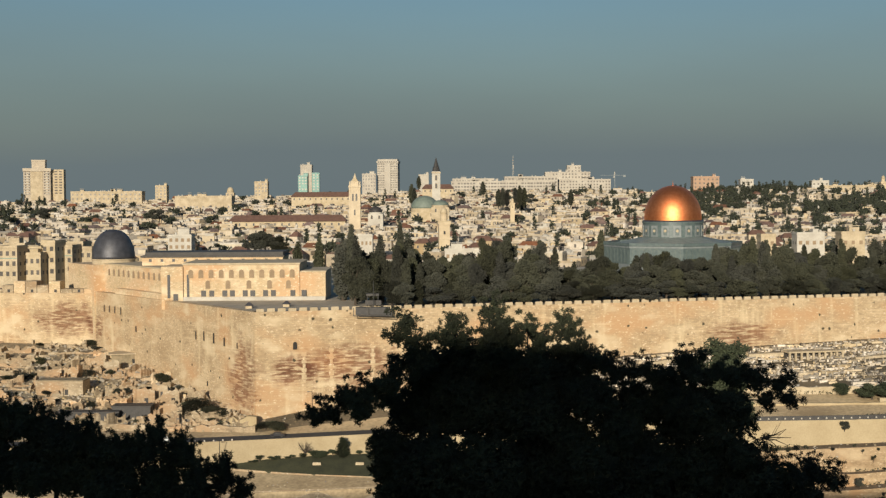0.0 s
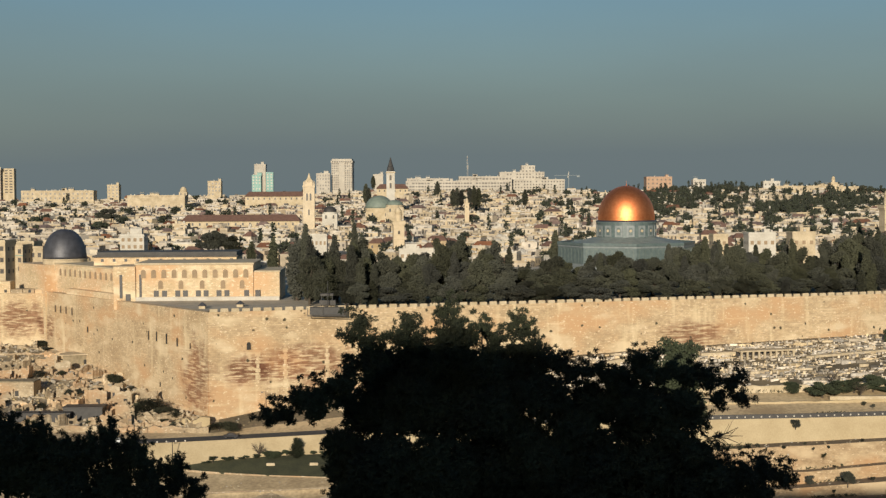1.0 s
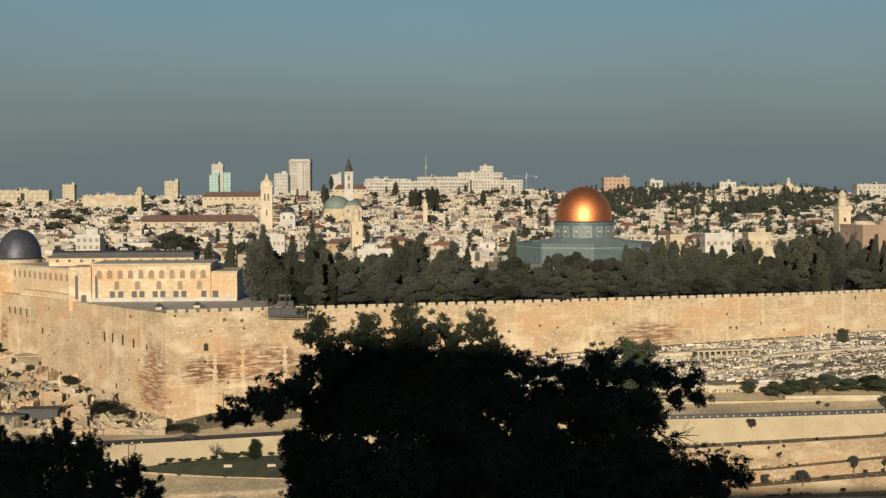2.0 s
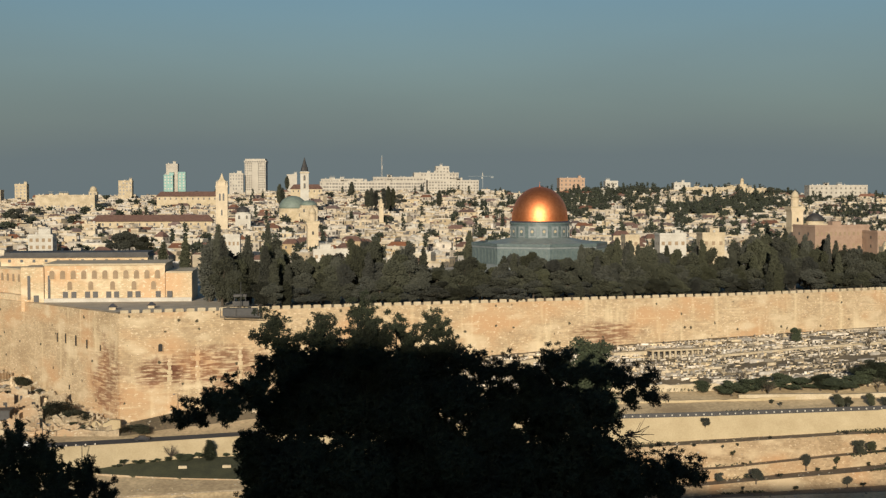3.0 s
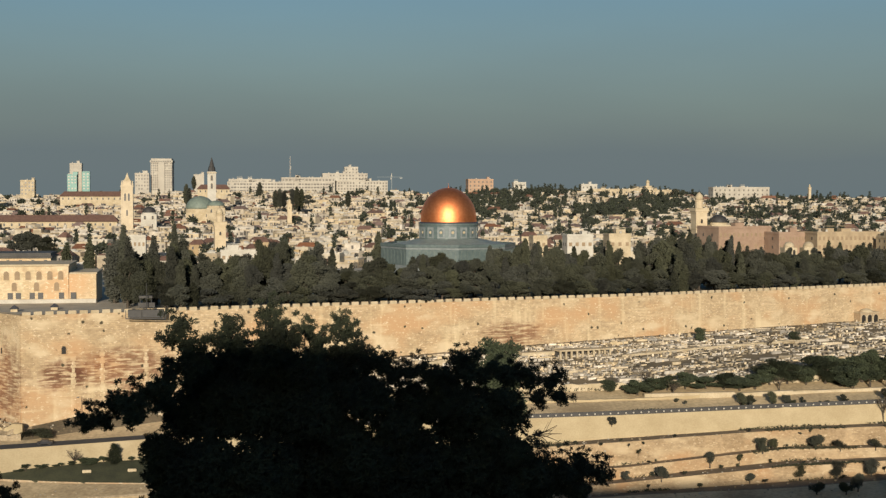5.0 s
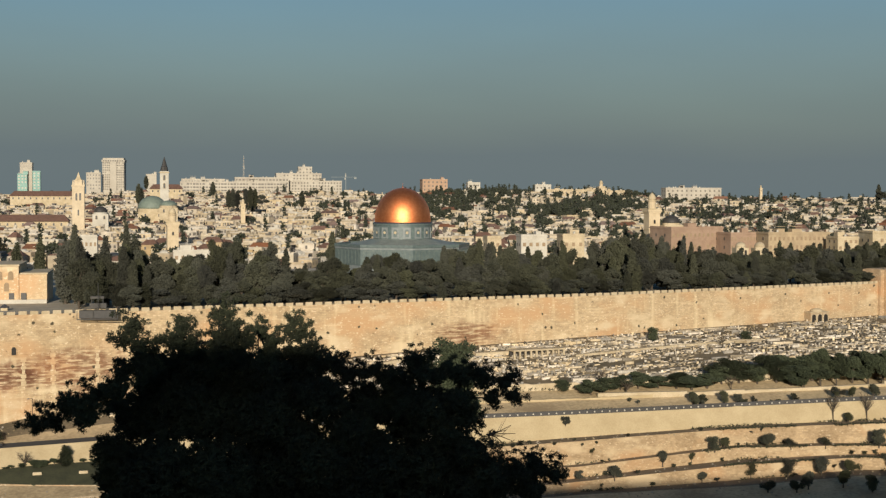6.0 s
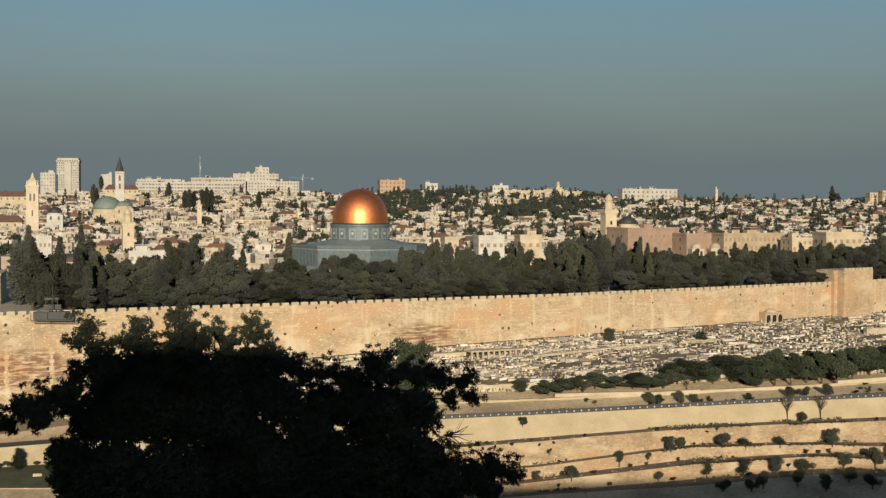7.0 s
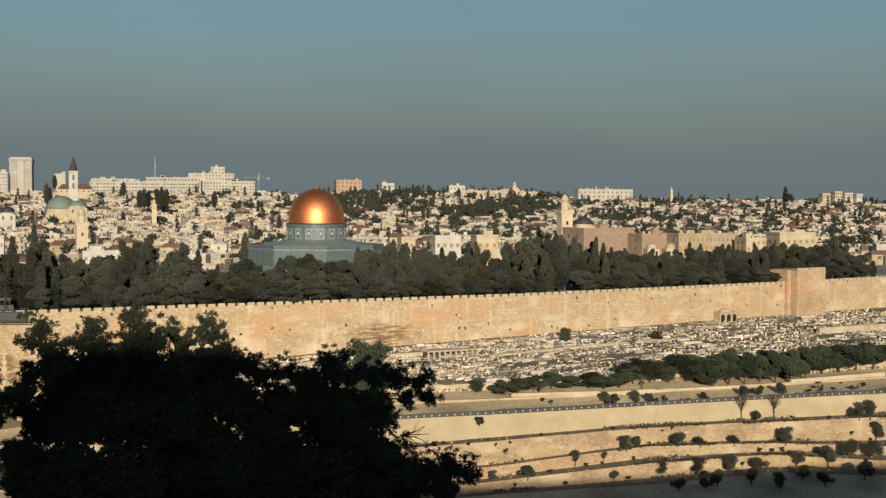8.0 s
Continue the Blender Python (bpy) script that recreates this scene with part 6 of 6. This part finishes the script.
for p, s, h, w in (((168.1, 452.3, -16.2), "olive", 6.5, 2.2), ((205.5, 456.4, -16.8), "olive", 4.5, 2.4), ((192.2, 446.7, -17.8), "bare", 5, 3), ((134.7, 410.9, -24.8), "bare", 6, 3), ((140.4, 400.9, -26.8), "bare", 5.5, 3.4), ((175.1, 400.0, -25.7), "bare", 5, 2.6), ((199.0, 377.9, -32.9), "bare", 9.5, 3.0), ((209.6, 376.7, -32.7), "bare", 9.5, 3.2)):
    tree("slope_tree", s, 3, p, h, w, "small tree on the valley slope", M_TWIG if s == "bare" else M_HEDGE)

# trees along the foot of the cemetery
rng = random.Random(9)
for px in ((121.8, 407.8, -26.1), (129.4, 403.1, -26.8), (133.4, 404.4, -26.4), (140.1, 405.8, -25.7), (145.8, 405.6, -25.5), (152.2, 404.4, -25.5), (157.9, 403.2, -25.6), (162.3, 401.6, -25.8), (167.9, 402.4, -25.3), (173.9, 404.7, -24.4), (179.8, 404.5, -24.2), (185.6, 403.3, -24.5), (192.4, 403.6, -24.5), (196.0, 400.6, -25.1), (198.5, 396.7, -25.9), (205.9, 400.0, -25.1), (211.4, 399.5, -25.2), (217.9, 401.2, -24.9), (222.3, 399.1, -25.2), (227.0, 398.4, -25.2), (234.8, 401.3, -24.7), (244.7, 407.3, -23.9), (251.5, 407.9, -23.7), (259.5, 409.9, -23.4), (266.4, 410.3, -23.2)):
    tall = float(np.interp(px[0], [90, 175, 205, 240, 270], [4.2, 5.4, 11.0, 12.0, 10.0])) * rng.uniform(0.8, 1.15)
    tree("wayside_tree", rng.choice(("broad", "olive", "broad")), rng.randrange(4), px, tall, rng.uniform(3.2, 4.6), "dense dark green tree above the road", M_HEDGE, "trees above the road")

for px in ((177.4, 408.4, -23.5), (191.6, 408.6, -23.6), (196.6, 406.8, -23.9), (201.2, 406.0, -24.1), (205.6, 405.1, -24.3), (211.8, 406.0, -24.2), (218.5, 407.4, -24.1), (223.5, 406.6, -24.2), (229.0, 406.5, -24.2), (234.4, 406.3, -24.1), (242.8, 409.6, -23.6), (250.8, 412.1, -23.2), (258.1, 413.2, -23.0), (265.2, 413.8, -22.9), (271.8, 414.3, -22.7)):
    tree("wayside_tree", "broad", rng.randrange(4), px, rng.uniform(7.5, 10.0), rng.uniform(5.2, 6.6), "dense dark green tree below the cemetery", M_HEDGE, "trees above the road")
for a, b, h in (((130.7, 400.1, -27.4), (159.1, 397.2, -27.1), 1.5), ((159.1, 397.2, -27.1), (178.1, 396.3, -26.5), 1.1), ((178.1, 396.3, -26.5), (226.3, 395.8, -25.5), 0.8), ((226.3, 395.8, -25.5), (263.7, 399.1, -24.5), 1.7)):
    ribbon("field_wall", [a, b], 1.6, h, M_PALE, "low pale limestone wall between trees and road", "wall", a[0], b[0], 0.1, 2.4)
# scattered stones and scrub on the slope above the road
rng = random.Random(31)
for k in range(46):
    px = rng.choice(((133.3, 396.6, -28.1), (149.8, 393.0, -28.4), (162.6, 391.9, -28.4), (178.0, 391.7, -27.8), (194.8, 389.9, -27.4), (211.0, 390.4, -26.6), (229.5, 390.7, -26.0), (244.6, 391.4, -25.5)))
    x, y = px[0] + rng.uniform(-9, 9), px[1] + rng.uniform(-9, 9)
    tree("scrub_bush", "olive", k % 4, (x, y, px[2] + rng.uniform(-0.5, 0.0)), rng.uniform(1.0, 2.0), rng.uniform(0.5, 1.1), "low dry scrub bush on the slope", M_OLIVE, "scrub above the road")

# olive trees on the terraces
for p, w in (((114.9, 382.7, -33.1), 1.7), ((141.2, 371.0, -43.1), 2.2), ((124.4, 365.1, -45.4), 2.2), ((114.5, 367.3, -45.7), 1.5), ((120.7, 374.5, -39.9), 0.9), ((150.3, 371.2, -42.4), 1.4), ((150.6, 363.9, -46.8), 2.0), ((157.6, 371.5, -39.5), 2.3), ((161.2, 372.6, -39.1), 1.8), ((174.2, 370.8, -38.7), 2.8), ((180.9, 369.2, -39.1), 2.0), ((191.4, 367.8, -38.9), 2.0), ((207.2, 365.0, -38.6), 2.7), ((165.4, 363.3, -46.0), 2.3), ((176.0, 360.8, -45.7), 2.7), ((185.7, 359.2, -45.2), 2.7), ((194.0, 356.3, -44.7), 2.8), ((206.7, 357.4, -44.5), 2.5), ((215.5, 354.8, -43.3), 3.0), ((222.6, 353.0, -41.6), 3.0), ((229.1, 352.0, -41.8), 3.0), ((238.9, 365.8, -38.8), 3.0), ((237.3, 366.7, -32.2), 3.0), ((233.7, 367.1, -32.4), 2.2), ((202.3, 374.5, -32.9), 2.0), ((158.4, 390.7, -28.8), 2.2), ((161.1, 390.4, -28.8), 1.8), ((168.6, 390.1, -28.7), 2.2), ((172.6, 389.3, -28.8), 1.7), ((205.3, 387.1, -27.4), 2.4), ((209.8, 386.1, -27.3), 1.8), ((216.6, 385.6, -27.1), 2.2), ((190.8, 387.6, -28.1), 1.4), ((175.3, 346.6, -46.4), 2.6), ((171.0, 345.0, -46.8), 2.4), ((185.2, 345.2, -45.9), 2.6), ((201.0, 344.3, -45.2), 2.8), ((204.2, 337.4, -45.9), 2.8), ((218.3, 339.6, -45.1), 3.0), ((191.0, 339.4, -46.3), 2.6), ((163.6, 347.7, -47.0), 2.4)):
    tree("olive_tree", "olive", int(w * 10) % 4, p, w * 2.25, w * 0.85, "small round grey-green olive tree on a terrace", M_OLIVE, "olive trees on the terraces")
rng = random.Random(4)
for k in range(56):
    x = rng.uniform(75, 270)
    line = (SHELF, P3, P1, LOW)[k % 4]
    y, z = along(line, x)
    y -= rng.uniform(-0.6, 1.2)
    tree("shrub", "olive", k % 4, (x, y, ground(x, y)), rng.uniform(1.0, 1.8), rng.uniform(0.5, 1.0), "small dark shrub on a terrace", M_OLIVE, "shrubs on the terraces")

# ---- pines on the near slope, in the shade of the hill ----


def near_pine(name, label, base, lead, blobs, seed, spread, dense=300, size=0.175, shoots=0, airy=0.95):
    """A pine: trunk, limbs out to every mass of needles, and the needle sprays. blobs: x, z and radius in metres."""
    rng = random.Random(seed)
    ob = thing(name, label, "tree", base)
    bx, by, bz = base
    tb, cb = bmesh.new(), bmesh.new()
    last = Vector((0, 2.3, -1.5))
    for i in range(1, 7):
        f = i / 6
        nxt = Vector(((lead[0] - bx) * f + rng.gauss(0, 0.05), 2.3 + rng.gauss(0, 0.05), (lead[1] - bz) * f))
        limb(tb, last, nxt, 0.24 * (1.08 - f) + 0.03, 0.24 * (1.08 - f - 0.16) + 0.03, 8)
        last = nxt
    placed = []
    for x, z, r in sorted(blobs, key=lambda b: abs(b[0] - lead[0]) + 0.3 * abs(b[1] - lead[1])):
        c = Vector((x - bx, rng.uniform(-spread, spread) * min(1, r * 1.2), z - bz))
        back = Vector((0, 1.5, 0))
        s = Vector(((lead[0] - bx) * 0.6, 0, max(1.0, min(c.z - 0.3 * abs(c.x) - 0.4, lead[1] - bz - 0.4))))
        near_by = [p for p in placed if p.z < c.z + 0.6]
        if near_by:
            s = min(near_by + [s], key=lambda p: (p - c).length)
        placed.append(c)
        m = s.lerp(c, 0.55) + Vector((0, 0, -0.06 * (c - s).length))
        limb(tb, s + back * 0.6, m + back, 0.035, 0.025, 5)
        limb(tb, m + back, c, 0.025, 0.012, 5)
        for _ in range(shoots):
            o = c + Vector((rng.uniform(-r, r), rng.uniform(-0.3, 0.3), r * rng.uniform(0.2, 0.6)))
            tip = o + Vector((rng.gauss(0, 0.12), 0, rng.uniform(0.25, 0.6)))
            limb(tb, o, tip, 0.012, 0.005, 3)
            for k in range(6):
                tufts(cb, o.lerp(tip, k / 5), (0.06, 0.06, 0.06), 7, size * 0.5, rng, 5, 0.14)
        # twigs stand out of the mass, each ending in a few small sprays
        for _ in range(8 + int(r * 30)):
            d = Vector((rng.gauss(0, 1), rng.gauss(0, 0.7), rng.gauss(0, 0.9) + 0.25)).normalized()
            e = c + d * r * rng.uniform(0.6, 1.05) + d * rng.uniform(-0.05, 0.12)
            if rng.random() < 0.3:
                e += Vector((d.x * 0.5, 0, abs(d.z) * 0.6 + 0.4)) * rng.uniform(0.1, 0.38)
            limb(tb, c, e, 0.010, 0.005, 3)
            for _ in range(rng.randrange(2, 5)):
                q = rng.uniform(0.035, 0.10)
                o = e + Vector((rng.gauss(0, 0.07), rng.gauss(0, 0.07), rng.gauss(0.02, 0.07)))
                tufts(cb, o, (q * 1.2, q * 1.2, q), int(1500 * q * q) + 4, size * 0.42, rng, 5, 0.17)
        fill = 0.72 if r < 0.4 else airy
        tufts(cb, c, (r * fill, r * 1.1, r * fill * 0.85), max(8, int(dense * (3.0 if r < 0.4 else 4.2 * airy ** 2) * r * r)), size * (0.7 if r < 0.4 else 0.95), rng, 6, 0.17)
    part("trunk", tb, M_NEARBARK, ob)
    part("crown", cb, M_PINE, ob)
    return ob


near_pine("pine_tree", "broad dark pine with ragged needle tops, in shade", (1.19, 38, 20.5), (1.44, 32.37), [
    (-3.64, 29.63, 0.19), (-3.19, 29.72, 0.32), (-2.75, 30.2, 0.29), (-2.35, 29.94, 0.42), (-1.98, 30.42, 0.38), (-1.54, 30.58, 0.38), (-1.34, 31.02, 0.27), (-1.14, 32.32, 0.22), (-1.3, 31.91, 0.18), (-0.89, 31.71, 0.35), (-0.81, 31.23, 0.45), (0.24, 32.25, 0.22), (0.08, 31.87, 0.32), (0.49, 31.7, 0.35), (1.33, 32.6, 0.24), (1.62, 32.24, 0.35), (1.46, 31.82, 0.48), (2.04, 31.79, 0.24)], 1, 0.7, airy=0.75)
near_pine("pine_tree", "broad dark pine with many leaders, in shade", (2.8, 39.5, 20.0), (2.65, 31.88), [
    (2.57, 32.01, 0.21), (2.84, 31.65, 0.32), (3.53, 32.26, 0.18), (3.64, 31.84, 0.27), (3.96, 31.42, 0.35), (-0.41, 30.9, 0.64), (0.59, 31.01, 0.67), (1.58, 31.0, 0.74), (2.52, 30.91, 0.67), (3.45, 30.91, 0.61), (4.25, 31.03, 0.35), (-0.66, 30.21, 0.54), (0.31, 30.25, 0.7), (1.52, 30.24, 0.74), (2.72, 30.23, 0.74), (3.93, 30.34, 0.58), (-1.54, 29.94, 0.38), (-1.03, 29.32, 0.67), (-1.68, 28.58, 0.54), (-1.53, 27.76, 0.7), (-0.07, 29.55, 1.06), (1.22, 29.55, 1.12), (2.67, 29.54, 1.12), (-0.4, 28.1, 1.18), (-1.08, 27.04, 0.96), (0.53, 26.95, 1.15), (2.15, 26.94, 1.15), (1.22, 27.97, 1.25), (2.83, 27.96, 1.25)], 2, 0.9)
near_pine("pine_tree", "dark pine with an open, twiggy side, in shade", (9.0, 38, 20.0), (8.92, 30.68), [
    (6.92, 31.24, 0.32), (6.99, 30.89, 0.42), (7.5, 30.76, 0.35), (8.27, 30.75, 0.42), (8.88, 30.68, 0.32), (9.62, 30.52, 0.27), (9.88, 30.09, 0.18), (9.11, 30.1, 0.26), (8.11, 30.04, 0.54), (8.44, 29.5, 0.42), (8.93, 27.93, 0.7), (9.86, 27.92, 0.48), (10.54, 27.98, 0.38), (11.09, 27.69, 0.29), (10.3, 27.43, 0.54), (8.28, 28.61, 0.64), (9.41, 27.44, 0.64), (7.79, 29.18, 0.67), (8.68, 28.37, 0.54), (8.28, 27.61, 0.83)], 3, 0.6, airy=0.72)
near_pine("pine_tree", "dense dark pine crown, in shade", (5.54, 39, 20.0), (5.54, 30.73), [
    (4.7, 30.97, 0.29), (5.06, 30.71, 0.35), (5.57, 30.77, 0.27), (6.1, 30.67, 0.32), (6.5, 30.41, 0.38), (4.25, 30.01, 0.96), (5.78, 29.73, 0.86), (7.23, 29.83, 0.86), (4.25, 28.15, 1.25), (5.86, 28.14, 1.18), (7.47, 28.13, 1.06), (6.91, 29.08, 0.8), (5.14, 29.12, 0.83), (6.58, 30.05, 0.61), (6.59, 27.45, 0.96), (5.05, 27.46, 0.96), (3.76, 26.93, 1.15), (5.38, 26.87, 1.12), (6.99, 26.86, 1.12), (8.44, 26.9, 0.88), (3.6, 28.8, 0.9)], 4, 0.9, airy=0.82)
twigs = thing("dead_branch", "bare dead branch sticking out of a pine", "branch", (9.0, 38, 29.01))
bm = bmesh.new()
for dx, dz in ((0.75, 0.25), (0.9, 0.0), (0.8, -0.22), (0.6, 0.12), (0.55, -0.3)):
    q = Vector((dx * 0.55, 0.05, dz * 0.3))
    limb(bm, (0, 0, 0), q, 0.022, 0.014, 4)
    limb(bm, q, (dx, 0, dz), 0.014, 0.006, 4)
    limb(bm, q, (dx * 0.85, 0.1, dz + 0.22), 0.01, 0.005, 3)
part("branch", bm, M_BARK, twigs)
near_pine("pine_sapling", "dark feathery young pine on the near slope, in shade", (-11.71, 38, 20.0), (-11.69, 29.38), [
    (-13.63, 29.39, 0.8), (-12.82, 29.58, 0.61), (-12.18, 29.51, 0.54), (-11.46, 29.25, 0.51), (-10.82, 29.02, 0.48), (-13.01, 28.25, 0.96), (-11.72, 28.25, 0.96), (-10.59, 28.08, 0.88), (-10.25, 29.02, 0.35)], 6, 0.7, shoots=6)
near_pine("pine_sapling", "dark feathery young pine on the near slope, in shade", (-8.66, 38, 20.0), (-8.8, 28.72), [
    (-9.69, 28.72, 0.48), (-9.05, 28.62, 0.48), (-8.45, 28.68, 0.38), (-8.24, 29.04, 0.19), (-7.84, 28.35, 0.38), (-7.36, 28.41, 0.21), (-7.12, 27.96, 0.38), (-6.43, 27.69, 0.32), (-5.84, 27.43, 0.24), (-9.47, 27.74, 0.83), (-8.18, 27.64, 0.7), (-7.05, 27.37, 0.54), (-6.32, 28.13, 0.13), (-7.44, 28.71, 0.14)], 7, 0.6, shoots=6)
tall = (41.3, 195.7, 11.1)
high = thing("valley_tree", "tall round-topped green tree rising from the valley", "tree", (tall[0], tall[1], hill(tall[0], tall[1])))
lift = tall[2] - hill(tall[0], tall[1])
bm, cb, rng = bmesh.new(), bmesh.new(), random.Random(3)
limb(bm, (0, 0, -1), (0, 0, lift * 0.6), 0.5, 0.35, 8)
limb(bm, (0, 0, lift * 0.6), (0.2, 0, lift + 1), 0.35, 0.08, 8)
for k in range(26):
    a, z = rng.uniform(0, 6.28), rng.uniform(-9, 2.2)
    r = 3.6 * (1 - max(0, z) / 5.5) * rng.uniform(0.2, 1)
    limb(bm, (0, 0, lift + z - 1), (r * math.cos(a), r * math.sin(a), lift + z), 0.1, 0.03, 5)
    tufts(cb, (r * math.cos(a), r * math.sin(a), lift + z), (1.7, 1.7, 1.4), 110, 0.5, rng, 4, 0.3)
part("trunk", bm, M_BARK, high)
part("crown", cb, M_HEDGE, high)
